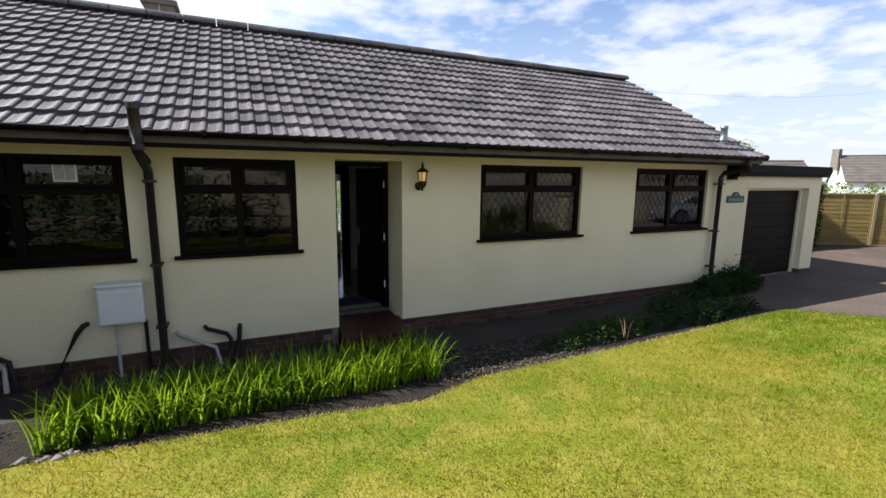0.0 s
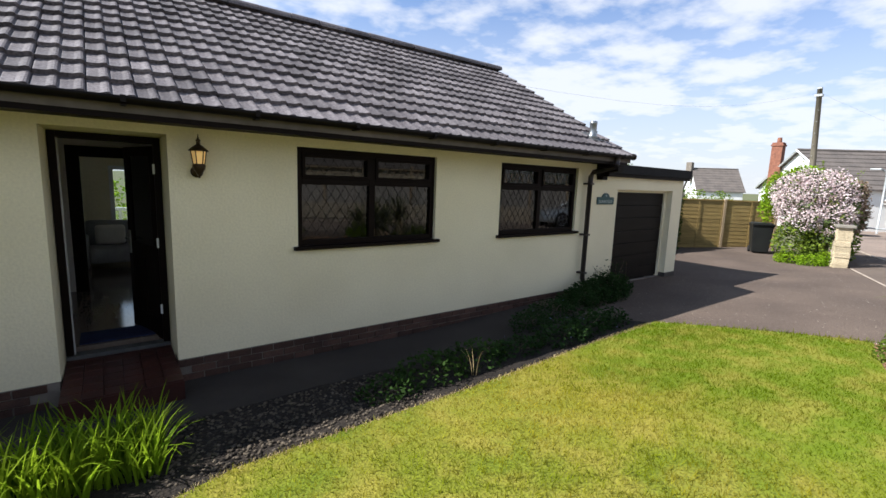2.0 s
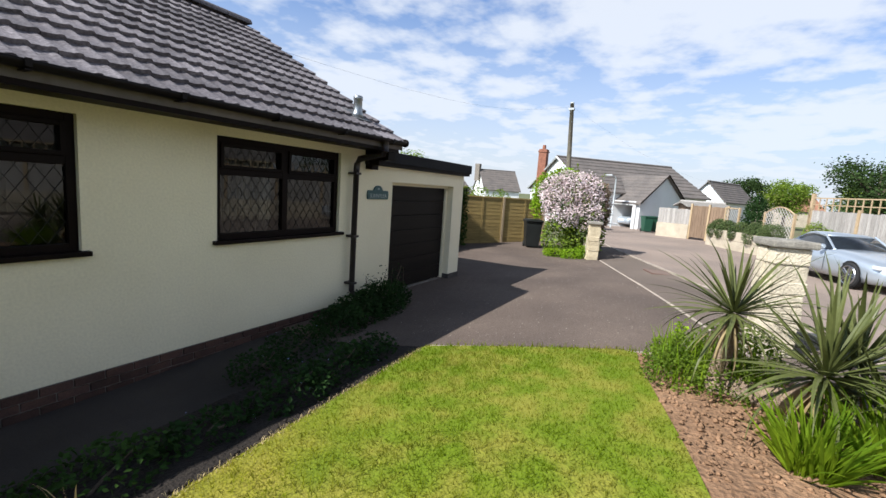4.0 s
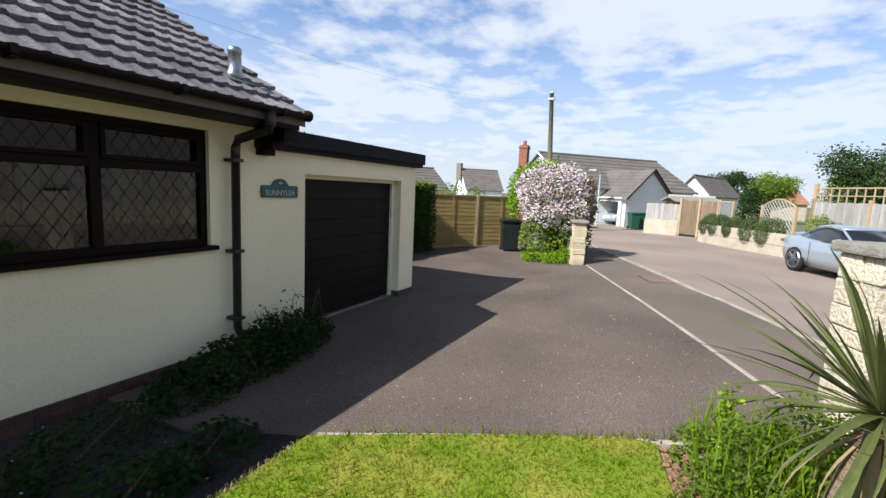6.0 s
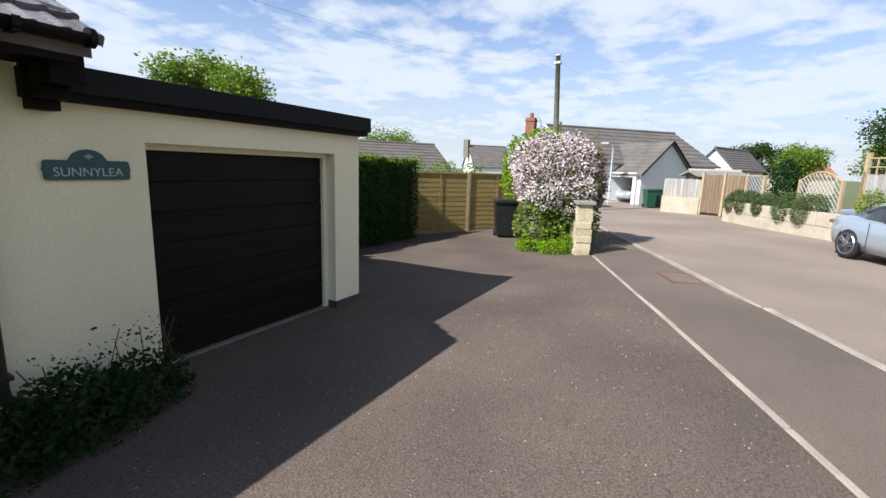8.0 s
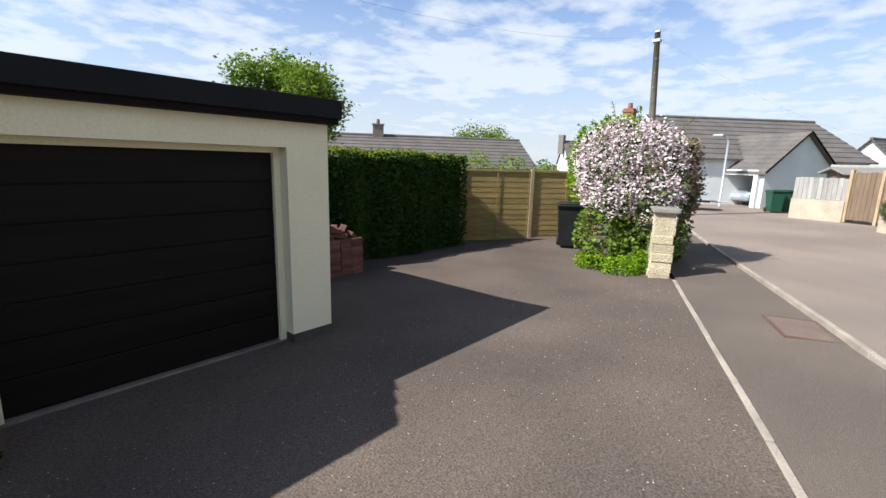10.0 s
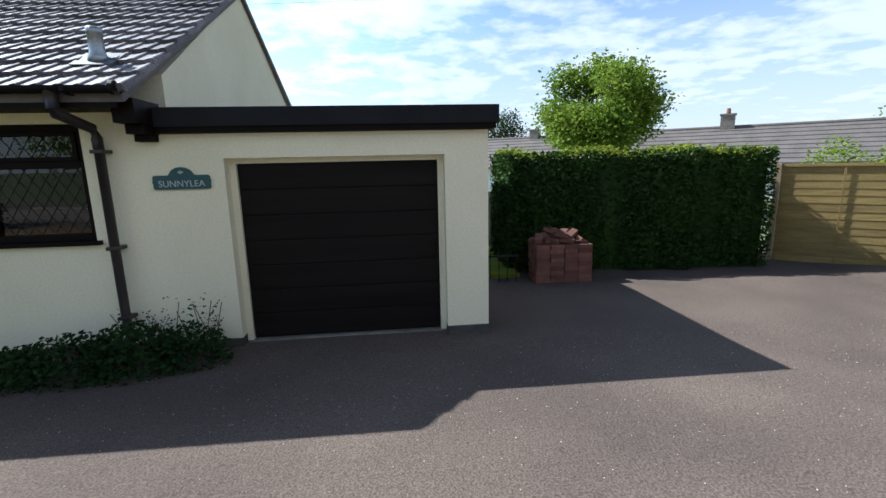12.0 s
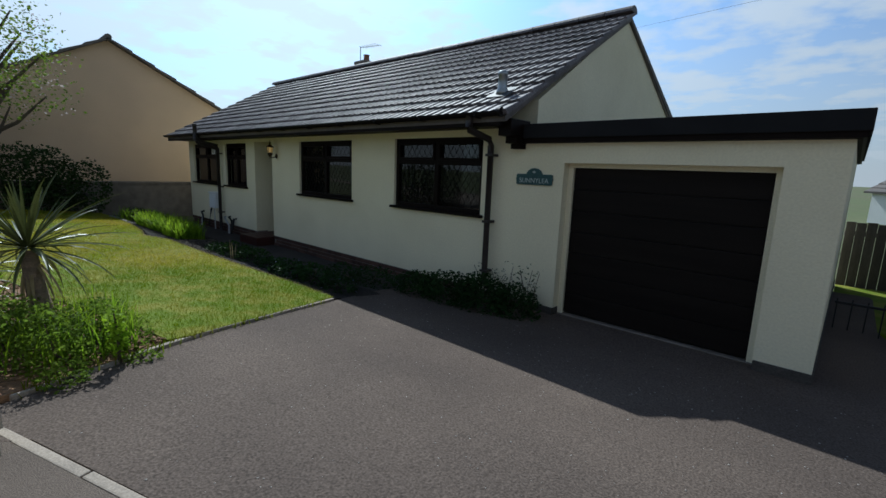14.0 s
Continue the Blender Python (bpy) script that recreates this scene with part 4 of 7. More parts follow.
# ---- windows ----
def window(x0, x1, z0, z1, lead, label, vent=None):
    t = thing("window", ((x0 + x1) / 2, 0.08, z0), label, "window", group="front windows", kind="structure")
    xm = (x0 + x1) / 2
    zt = z1 - 0.36
    yo, yi = 0.045, 0.115
    f = 0.065
    part("window_frame", boxes((x0, x0 + f, yo, yi, z0, z1), (x1 - f, x1, yo, yi, z0, z1), (x0 + f, x1 - f, yo, yi, z1 - f, z1), (x0 + f, x1 - f, yo, yi, z0, z0 + f), (xm - 0.04, xm + 0.04, yo, yi, z0 + f, z1 - f), (x0 + f, xm - 0.04, yo, yi, zt - 0.035, zt + 0.035), (xm + 0.04, x1 - f, yo, yi, zt - 0.035, zt + 0.035), bevel=0.006), M_UPVC, t)
    part("window_sill", boxes((x0 - 0.05, x1 + 0.05, -0.06, 0.044, z0 - 0.035, z0 + 0.005), bevel=0.006), M_UPVC, t, "dark brown projecting sill")
    for a, b in ((x0 + f, xm - 0.04), (xm + 0.04, x1 - f)):
        for c, d, top in ((z0 + f, zt - 0.035, False), (zt + 0.035, z1 - f, True)):
            g = 0.035
            if top:
                part("sash", boxes((a, a + g, yo - 0.018, yo + 0.04, c, d), (b - g, b, yo - 0.018, yo + 0.04, c, d), (a + g, b - g, yo - 0.018, yo + 0.04, d - g, d), (a + g, b - g, yo - 0.018, yo + 0.04, c, c + g), bevel=0.004), M_UPVC, t)
                pa, pb, pc, pd = a + g, b - g, c + g, d - g
            else:
                pa, pb, pc, pd = a, b, c, d
            bm = bmesh.new()
            box(bm, pa, pb, 0.078, 0.082, pc, pd)
            pane = part("pane", bm, M_GLASS, t)
            pane.visible_shadow = False
            if lead:
                bm = bmesh.new()
                w, h, s = pb - pa, pd - pc, 0.0034
                px, pz = 0.115, 0.17
                def clip(p, q):
                    (ax, az), (bx, bz) = p, q
                    t0, t1 = 0.0, 1.0
                    for o, dd, lo, hi in ((ax, bx - ax, 0, w), (az, bz - az, 0, h)):
                        if abs(dd) < 1e-9:
                            continue
                        u0, u1 = (lo - o) / dd, (hi - o) / dd
                        t0, t1 = max(t0, min(u0, u1)), min(t1, max(u0, u1))
                    return None if t1 - t0 < 0.02 else ((ax + (bx - ax) * t0, az + (bz - az) * t0), (ax + (bx - ax) * t1, az + (bz - az) * t1))
                n = int(w / px) + int(h / pz) + 4
                for sgn in (1, -1):
                    for k in range(-n, n):
                        p = (k * px, 0.0); q = (k * px + sgn * px * 10, pz * 10)
                        cl = clip(p, q)
                        if cl:
                            (ax, az), (bx, bz) = cl
                            nx, nz = -(bz - az), (bx - ax)
                            L = math.hypot(nx, nz); nx, nz = nx / L * s / 2, nz / L * s / 2
                            vs = [bm.verts.new((pa + X, 0.074, pc + Z)) for X, Z in ((ax + nx, az + nz), (ax - nx, az - nz), (bx - nx, bz - nz), (bx + nx, bz + nz))]
                            vs2 = [bm.verts.new((v.co.x, 0.0775, v.co.z)) for v in vs]
                            bm.faces.new(vs)
                            for i in range(4):
                                bm.faces.new((vs[i], vs[(i + 1) % 4], vs2[(i + 1) % 4], vs2[i]))
                part("lead_lattice", bm, M_CAME, pane, "grey diamond leading")
    if vent:
        bm = boxes((vent - 0.1, vent + 0.1, 0.058, 0.077, z1 - 0.27, z1 - 0.07), bevel=0.008)
        v = part("ventilator", bm, M_WHITE, t, "white square window ventilator")
        for k in range(2):
            part("slot", boxes((vent - 0.08 + k * 0.083, vent - 0.005 + k * 0.083, 0.0535, 0.0575, z1 - 0.25, z1 - 0.09)), M_WHITEPIPE, v)
    return t

window(*WINS["w1"], False, "dark brown framed window with a small ventilator", vent=-1.25)
window(*WINS["w2"], False, "dark brown framed two-light window")
window(*WINS["w3"], True, "dark brown framed window with diamond leading")
window(*WINS["w4"], True, "dark brown framed leaded window beside the garage")

def blind(x0, x1, z0, z1, y, label):
    n = int((x1 - x0) / 0.09)
    bm = boxes((x0 - 0.03, x1 + 0.03, 0.2805, y + 0.04, z1, z1 + 0.045))
    for k in range(n):
        a = x0 + k * (x1 - x0) / n
        box(bm, 0, 0.085, -0.002, 0.002, z0, z1, m=pose(a, y, 0, 0, 0, 18))
    return whole("vertical_blind", bm, M_NET, label, "blind", group="window blinds")

blind(6.5, 8.25, 1.1, 2.25, 0.35, "grey vertical blind hanging behind leaded glass")

# ---- front door ----
quarry = thing("doorstep", (1.84, 0.2, -0.05), "red quarry tiled porch floor and step", "doorstep", kind="structure")
part("base", boxes((DOOR[0] + 0.002, DOOR[1] - 0.002, -0.42, 0.70, -0.1, 0.075)), M_QUARRY, quarry)
tile_me = None
for i in range(6):
    for j in range(7):
        if tile_me is None:
            bm = boxes((0.003, 0.141, 0.003, 0.141, 0, 0.016), bevel=0.003)
            tile_me = bpy.data.meshes.new("tile"); bm.to_mesh(tile_me); bm.free(); tile_me.materials.append(M_QUARRY)
        ob = new("tile", tile_me)
        ob.location = (DOOR[0] + 0.003 + i * 0.1435, -0.42 + j * 0.158, 0.075)
        ob.scale = (1, 1.09, 1)
        adopt(ob, quarry)

dr = thing("door_1", (2.2, 0.62, 0.1), "open dark brown front door hinged at its frame", "door", kind="structure")
DX0, DX1, DY = DOOR[0] + 0.004, DOOR[1] - 0.004, 0.60
part("door_frame", boxes((DX0, DX0 + 0.06, DY, DY + 0.09, 0.1, 2.25), (DX1 - 0.06, DX1, DY, DY + 0.09, 0.1, 2.25), (DX0 + 0.06, DX1 - 0.06, DY, DY + 0.09, 2.19, 2.25), bevel=0.005), M_UPVC, dr)
part("threshold", boxes((DX0, DX1, DY - 0.03, DY + 0.1, 0.09, 0.13), bevel=0.006), M_LEAD, dr, "dull metal threshold")
part("weather_strip", boxes((DX0 + 0.06, DX0 + 0.072, DY + 0.03, DY + 0.045, 0.13, 2.19)), M_WHITEPIPE, dr, "pale weather strip")
def leaf(*specs, bevel=0.0):
    """Door-leaf pieces: x runs from the hinge towards the lock side, turned inwards."""
    return boxes(*[(-s[1], -s[0], *s[2:]) for s in specs], bevel=bevel, m=pose(DX1 - 0.065, DY + 0.06, 0.14, 0, 0, -72))
part("door_leaf", leaf((0, 0.1, 0, 0.045, 0, 2.03), (0.62, 0.72, 0, 0.045, 0, 2.03), (0.1, 0.62, 0, 0.045, 1.93, 2.03), (0.1, 0.62, 0, 0.045, 0, 0.22), (0.1, 0.62, 0, 0.045, 0.85, 1.0), (0.33, 0.38, 0.0, 0.045, 0.22, 0.85), bevel=0.005), M_UPVC, dr)
part("pane", leaf((0.1, 0.62, 0.018, 0.026, 1.0, 1.93)), M_GLASS, dr)
part("panel", leaf((0.1, 0.62, 0.012, 0.032, 0.22, 0.85)), M_UPVC, dr)
part("door_handle", leaf((0.64, 0.70, -0.012, 0.0, 0.86, 1.12), (0.56, 0.69, -0.045, -0.03, 1.02, 1.04), bevel=0.004), M_GALV, dr, "silver lever handle")
for z in (0.3, 1.0, 1.75):
    part("hinge", boxes((DX1 - 0.075, DX1 - 0.055, DY - 0.012, DY + 0.0, 0.14 + z, 0.24 + z), bevel=0.004), M_WHITE, dr, "pale hinge")

# ---- garage door ----
gd = thing("garage_door", (10.55, 0.2, 0.0), "closed dark brown up-and-over panelled garage door", "garage door", kind="structure")
part("frame", boxes((9.5, 9.56, 0.13, 0.2, 0.03, 1.9), (11.54, 11.6, 0.13, 0.2, 0.03, 1.9), (9.56, 11.54, 0.13, 0.2, 1.85, 1.9)), M_RENDER, gd, "cream painted timber frame")
NP = 7
for k in range(NP):
    z0 = 0.05 + k * (1.80 / NP)
    bm = bmesh.new()
    box(bm, 9.565, 11.535, 0.165, 0.19, z0 + 0.004, z0 + 1.80 / NP - 0.004, bevel=0.007)
    part("panel", bm, M_GDOOR, gd)
part("backing", boxes((9.56, 11.54, 0.192, 0.2, 0.04, 1.85)), M_BLACK, gd)
part("sill", boxes((9.5, 11.6, 0.12, 0.2, 0.0, 0.03), bevel=0.006), M_MORTAR, gd, "pale concrete threshold strip")


# ---- fittings on the front wall ----
lamp = thing("wall_lantern", (2.50, 0.0, 1.88), "aged bronze coach lantern with glowing amber glass", "wall lamp")
LX, LY = 2.50, -0.155
bm = lathe(bmesh.new(), [(0.012, 0), (0.045, 0.004), (0.055, 0.014), (0.03, 0.022)], (0, 0, 0), 14, m=pose(LX, 0.0, 1.93, 90, 0, 0))
part("back_plate", bm, M_BRONZE, lamp, smooth=True)
part("arm", tube(bmesh.new(), [(LX, -0.015, 1.93), (LX, -0.07, 1.90), (LX, -0.12, 1.89), (LX, LY, 1.925)], 0.010, 8), M_BRONZE, lamp, smooth=True)
part("base_bowl", lathe(bmesh.new(), [(0.004, -0.085), (0.010, -0.07), (0.006, -0.055), (0.026, -0.04), (0.05, 0.0), (0.056, 0.03), (0.05, 0.045)], (LX, LY, 1.955), 10), M_BRONZE, lamp, smooth=True)
part("glass", lathe(bmesh.new(), [(0.044, 0.0), (0.06, 0.115)], (LX, LY, 2.0), 6), M_LAMPGLASS, lamp, "glowing amber glass")
for k in range(6):
    a = 2 * math.pi * k / 6
    part("bar", tube(bmesh.new(), [(LX + 0.047 * math.cos(a), LY + 0.047 * math.sin(a), 1.998), (LX + 0.064 * math.cos(a), LY + 0.064 * math.sin(a), 2.116)], 0.005, 5), M_BRONZE, lamp)
part("roof_cap", lathe(bmesh.new(), [(0.085, 0.0), (0.078, 0.012), (0.04, 0.045), (0.018, 0.06), (0.016, 0.085), (0.022, 0.095), (0.008, 0.115), (0.002, 0.15)], (LX, LY, 2.113), 12), M_BRONZE, lamp, smooth=True)
part("cable", tube(bmesh.new(), [(LX, -0.006, 1.96), (LX - 0.01, -0.006, 2.325)], 0.003, 5), M_RENDER, lamp)

# house name board: a slate-green plaque with a raised middle
sign = thing("house_name_sign", (9.11, 0.0, 1.62), "slate-green name board with pale lettering", "sign")
bm = bmesh.new()
outline = [(-0.255, 0.0)]
outline += [(-0.255 + 0.0, 0.04), (-0.262, 0.06), (-0.255, 0.08), (-0.255, 0.105), (-0.24, 0.12), (-0.115, 0.12)]
outline += [(-0.105 + 0.0, 0.135), (-0.085, 0.165), (-0.045, 0.188), (0.0, 0.195), (0.045, 0.188), (0.085, 0.165), (0.105, 0.135)]
outline += [(0.115, 0.12), (0.24, 0.12), (0.255, 0.105), (0.255, 0.08), (0.262, 0.06), (0.255, 0.04), (0.255, 0.0), (0.24, -0.012), (-0.24, -0.012)]
va = [bm.verts.new((9.11 + x, -0.022, 1.635 + z)) for x, z in outline]
vb = [bm.verts.new((9.11 + x, -0.001, 1.635 + z)) for x, z in outline]
bm.faces.new(va); bm.faces.new(vb[::-1])
for i in range(len(va)):
    j = (i + 1) % len(va)
    bm.faces.new((va[i], vb[i], vb[j], va[j]))
bmesh.ops.recalc_face_normals(bm, faces=bm.faces)
part("board", bm, M_SIGN, sign)
fc = bpy.data.curves.new("lettering", "FONT")
fc.body, fc.size, fc.align_x, fc.extrude = "SUNNYLEA", 0.084, "CENTER", 0.0015
fob = new("lettering", fc)
bpy.context.view_layer.update()
fme = bpy.data.meshes.new_from_object(fob.evaluated_get(bpy.context.evaluated_depsgraph_get()))
bpy.data.objects.remove(fob)
fme.materials.clear(); fme.materials.append(M_SIGNTXT)
letters = new("lettering", fme)
letters.matrix_basis = pose(9.11, -0.0235, 1.648, 90, 0, 0)
adopt(letters, sign)
tagged(letters, "pale raised house name")
part("motif", boxes((9.085, 9.135, -0.0255, -0.0225, 1.775, 1.788), (9.102, 9.118, -0.0255, -0.0225, 1.765, 1.798), bevel=0.001), M_SIGNTXT, sign)

# meter box and small pipes below the west windows
mb = thing("meter_box", (-0.86, 0.0, 0.43), "white plastic gas meter box on the wall", "meter box")
part("body", boxes((-1.06, -0.66, -0.17, -0.001, 0.50, 0.92), bevel=0.015), M_WHITE, mb)
part("door", boxes((-1.045, -0.675, -0.185, -0.171, 0.52, 0.86), bevel=0.006), M_WHITE, mb)
part("lid_slope", boxes((-1.068, -0.652, -0.20, -0.0005, 0.905, 0.94), bevel=0.012), M_WHITE, mb)
part("supply_pipe", tube(bmesh.new(), [(-0.68, -0.03, 0.51), (-0.68, -0.03, -0.09)], 0.018, 8), M_BLACK, mb, "black supply pipe")
part("supply_pipe", tube(bmesh.new(), [(-0.93, -0.10, 0.51), (-0.93, -0.10, -0.09)], 0.016, 8), M_WHITEPIPE, mb, "grey supply pipe")

def small_pipe(points, r, material, label):
    points = [(x, y, z - 0.1 if z < 0.08 else z) for x, y, z in points]
    t = whole("waste_pipe", tube(bmesh.new(), points, r, 9), material, label, "pipe", group="waste pipes at the wall foot", smooth=True)
    return t

small_pipe([(-1.2, 0.0, 0.50), (-1.22, -0.06, 0.50), (-1.28, -0.06, 0.42), (-1.5, -0.06, 0.06)], 0.026, M_BLACK, "black waste pipe slanting down the wall")
small_pipe([(-0.40, 0.0, 0.30), (-0.38, -0.07, 0.29), (-0.02, -0.09, 0.10), (0.03, -0.12, -0.02)], 0.022, M_WHITEPIPE, "pale grey waste pipe slanting to the gully")
small_pipe([(-0.12, 0.0, 0.33), (-0.1, -0.06, 0.32), (0.1, -0.07, 0.24), (0.14, -0.09, 0.18), (0.14, -0.1, -0.02)], 0.024, M_BLACK, "black waste pipe bending to the ground")
small_pipe([(0.24, 0.0, 0.30), (0.24, -0.07, 0.30), (0.22, -0.09, 0.1), (0.16, -0.13, -0.02)], 0.026, M_BLACK, "black elbow pipe at the wall foot")
small_pipe([(-1.98, 0.0, 0.32), (-1.95, -0.09, 0.3), (-1.82, -0.1, 0.22), (-1.78, -0.11, 0.02)], 0.024, M_BLACK, "black waste pipe with a bend")
small_pipe([(-1.95, -0.05, 0.24), (-1.86, -0.1, 0.17), (-1.86, -0.12, 0.02)], 0.022, M_WHITEPIPE, "pale grey pipe at the wall foot")

# hall and room beyond the open door
doormat = whole("doormat", boxes((1.5, 2.15, 0.80, 1.2, 0.161, 0.175), bevel=0.004), M_MAT, "dark blue doormat inside the front door", "doormat")
def rear_window(x0, x1, z0, z1, bar):
    t = thing("rear_window", ((x0 + x1) / 2, 6.1, z0), "wide white-framed rear window; the outer two are added for daylight", "window", group="rear windows", kind="structure")
    part("window_frame", boxes((x0, x0 + 0.07, 6.0, 6.07, z0, z1), (x1 - 0.07, x1, 6.0, 6.07, z0, z1), (x0 + 0.07, x1 - 0.07, 6.0, 6.07, z1 - 0.07, z1), (x0 + 0.07, x1 - 0.07, 6.0, 6.07, z0, z0 + 0.07), (bar, bar + 0.05, 6.0, 6.07, z0 + 0.07, z1 - 0.07), bevel=0.005), M_WHITE, t, "white frame")
    for a, b in ((x0 + 0.07, bar), (bar + 0.05, x1 - 0.07)):
        pane = part("pane", boxes((a, b, 6.03, 6.036, z0 + 0.07, z1 - 0.07)), M_CLEAR, t)
        pane.visible_shadow = False

rear_window(1.86, 3.0, 0.35, 2.0, 2.55)
# next two windows are out of view, added to brighten the rear room
rear_window(3.3, 6.6, 0.2, 2.2, 4.9)
rear_window(-1.6, 0.6, 0.9, 2.1, -0.5)
inner = thing("door_2", (1.85, 3.45, 0.16), "dark brown framed doorway between hall and rear room", "doorway", kind="structure")
part("door_frame", boxes((1.38, 1.53, 3.36, 3.52, 0.16, 2.24), (2.18, 2.33, 3.36, 3.52, 0.16, 2.24), (1.53, 2.18, 3.36, 3.52, 2.09, 2.24), bevel=0.008), M_UPVC, inner)
ac = thing("armchair", (1.85, 5.3, 0.16), "grey upholstered armchair with a pale cushion", "armchair")
part("seat", boxes((1.5, 2.3, 4.95, 5.65, 0.28, 0.55), bevel=0.05), M_FABRIC, ac, smooth=True)
part("backrest", boxes((1.45, 2.35, 5.55, 5.85, 0.28, 0.98), bevel=0.07), M_FABRIC, ac, smooth=True)
for x in (1.33, 2.29):
    part("armrest", boxes((x, x + 0.18, 4.95, 5.75, 0.2, 0.74), bevel=0.05), M_FABRIC, ac, smooth=True)
for x in (1.37, 2.39):
    for y in (5.0, 5.7):
        part("leg", boxes((x, x + 0.05, y, y + 0.05, 0.16, 0.21)), M_BLACK, ac)
whole("cushion", boxes((1.6, 2.05, 5.33, 5.5, 0.56, 0.92), bevel=0.06), M_CUSHION, "pale square cushion on the armchair", "cushion", smooth=True)
bal = thing("balustrade", (2.5, 8.6, 0.0), "white-painted garden balustrade behind the house", "balustrade")
part("rail", boxes((-0.5, 6.0, 8.55, 8.65, 0.95, 1.03), bevel=0.01), M_WHITE, bal)
part("rail", boxes((-0.5, 6.0, 8.56, 8.64, 0.32, 0.38), bevel=0.01), M_WHITE, bal)
for k in range(34):
    x = -0.45 + k * 0.19
    part("baluster", boxes((x, x + 0.06, 8.57, 8.63, 0.38, 0.95)), M_WHITE, bal)
for x in (-0.5, 2.75, 5.9):
    part("post", boxes((x, x + 0.11, 8.54, 8.66, -0.12, 1.12), bevel=0.01), M_WHITE, bal)
bh = thing("garden_hedge", (2.5, 12.0, -0.1), "bright green hedge at the end of the rear garden", "hedge")
leaves("foliage", cloud(9000, [(x, 12.0 + random.uniform(-0.2, 0.2), 0.75, 0.8, 0.6, 0.95 + random.uniform(-0.1, 0.12)) for x in np.arange(-4, 11, 0.8)], 3), 0.11, M_LEAF_Y, bh)


# ---- planting ----
def on_land(x, y, dz=0.0):
    return (x, y, land(x, y) + dz)

# band of iris along the bed
iris = tagged(strap_mesh(2100, lambda r: on_land(r.uniform(-1.05, 2.0), r.uniform(-1.95, -1.4)), 0.43, 0.018, 0.85, M_IRIS, "iris_clump", 5, segs=5), "dense band of bright green iris leaves in the bed", "iris", kind="stuff")

def tuft(name, x, y, r, n, length, width, lean, seed, label, category, m=M_IRIS, droop=0.6):
    t = thing(name, on_land(x, y), label, category)
    ob = strap_mesh(n, lambda g_: on_land(x + g_.normal() * r, y + g_.normal() * r), length, width, lean, m, "leaves", seed, droop)
    adopt(ob, t)
    return t

tuft("grass_tuft", -1.75, -2.0, 0.10, 60, 0.45, 0.014, 0.8, 13, "arching tuft of narrow green leaves", "garden plant")
tuft("grass_tuft", 4.45, -1.85, 0.015, 4, 0.32, 0.011, 0.55, 14, "single wispy pale leaf tuft", "garden plant", m=M_YUCCA_DRY)

# yuccas: each leaf a piece of its own
def yucca_leaf(length, width, bend, material):
    bm = bmesh.new()
    pts, n = [], 7
    p, ang = Vector((0, 0, 0)), 0.0
    prev = None
    for k in range(n + 1):
        t = k / n
        w = width * (0.55 + 0.9 * t if t < 0.35 else 0.865 * (1 - ((t - 0.35) / 0.65) ** 1.7)) * 0.5 + 0.0008
        row = [bm.verts.new((p.x, -w, p.z + w * 0.35)), bm.verts.new((p.x, 0, p.z)), bm.verts.new((p.x, w, p.z + w * 0.35))]
        if prev:
            for a in (0, 1):
                bm.faces.new((prev[a], prev[a + 1], row[a + 1], row[a]))
        prev = row
        ang = bend * t * t
        p = p + Vector((math.cos(ang), 0, -math.sin(ang))) * length / n
    me = bpy.data.meshes.new("leaf"); bm.to_mesh(me); bm.free(); me.materials.append(material)
    return me

YL = [yucca_leaf(0.66, 0.036, 0.10, M_YUCCA), yucca_leaf(0.76, 0.038, 0.5, M_YUCCA), yucca_leaf(0.72, 0.036, 1.2, M_YUCCA), yucca_leaf(0.56, 0.034, 0.2, M_YUCCA)]
SL = [yucca_leaf(0.52, 0.030, b, M_IRIS) for b in (0.15, 0.5, 1.0)] + [yucca_leaf(0.40, 0.026, 0.7, M_IRIS)]

def sword_clump(x, y, n, spread, k, label):
    t = thing("crocosmia_clump", on_land(x, y), label, "garden plant", group="sword-leaved clumps")
    for i in range(n):
        a, r = random.uniform(0, 2 * math.pi), spread * math.sqrt(random.random())
        el = 86 - 46 * (r / spread) * random.uniform(0.4, 1.1)
        px_, py_ = x + r * math.cos(a), y + r * math.sin(a)
        sc_ = k * random.uniform(0.75, 1.12)
        ob = new("leaf", random.choice(SL))
        ob.matrix_basis = pose(px_, py_, land(px_, py_) + 0.01, 0, 0, math.degrees(a) + random.uniform(-50, 50)) @ pose(0, 0, 0, 0, -el, 0) @ pose(0, 0, 0, random.uniform(-60, 60), 0, 0) @ Matrix.Diagonal((sc_, sc_, sc_, 1))
        adopt(ob, t)
    return t

sword_clump(6.70, -5.0, 160, 0.13, 0.84, "bushy clump of bright green sword leaves")
sword_clump(6.98, -5.42, 110, 0.15, 1.0, "bushy clump of green sword leaves")
sword_clump(5.3, -5.75, 90, 0.14, 0.9, "small clump of green sword leaves")
YD = yucca_leaf(0.45, 0.028, 0.9, M_YUCCA_DRY)

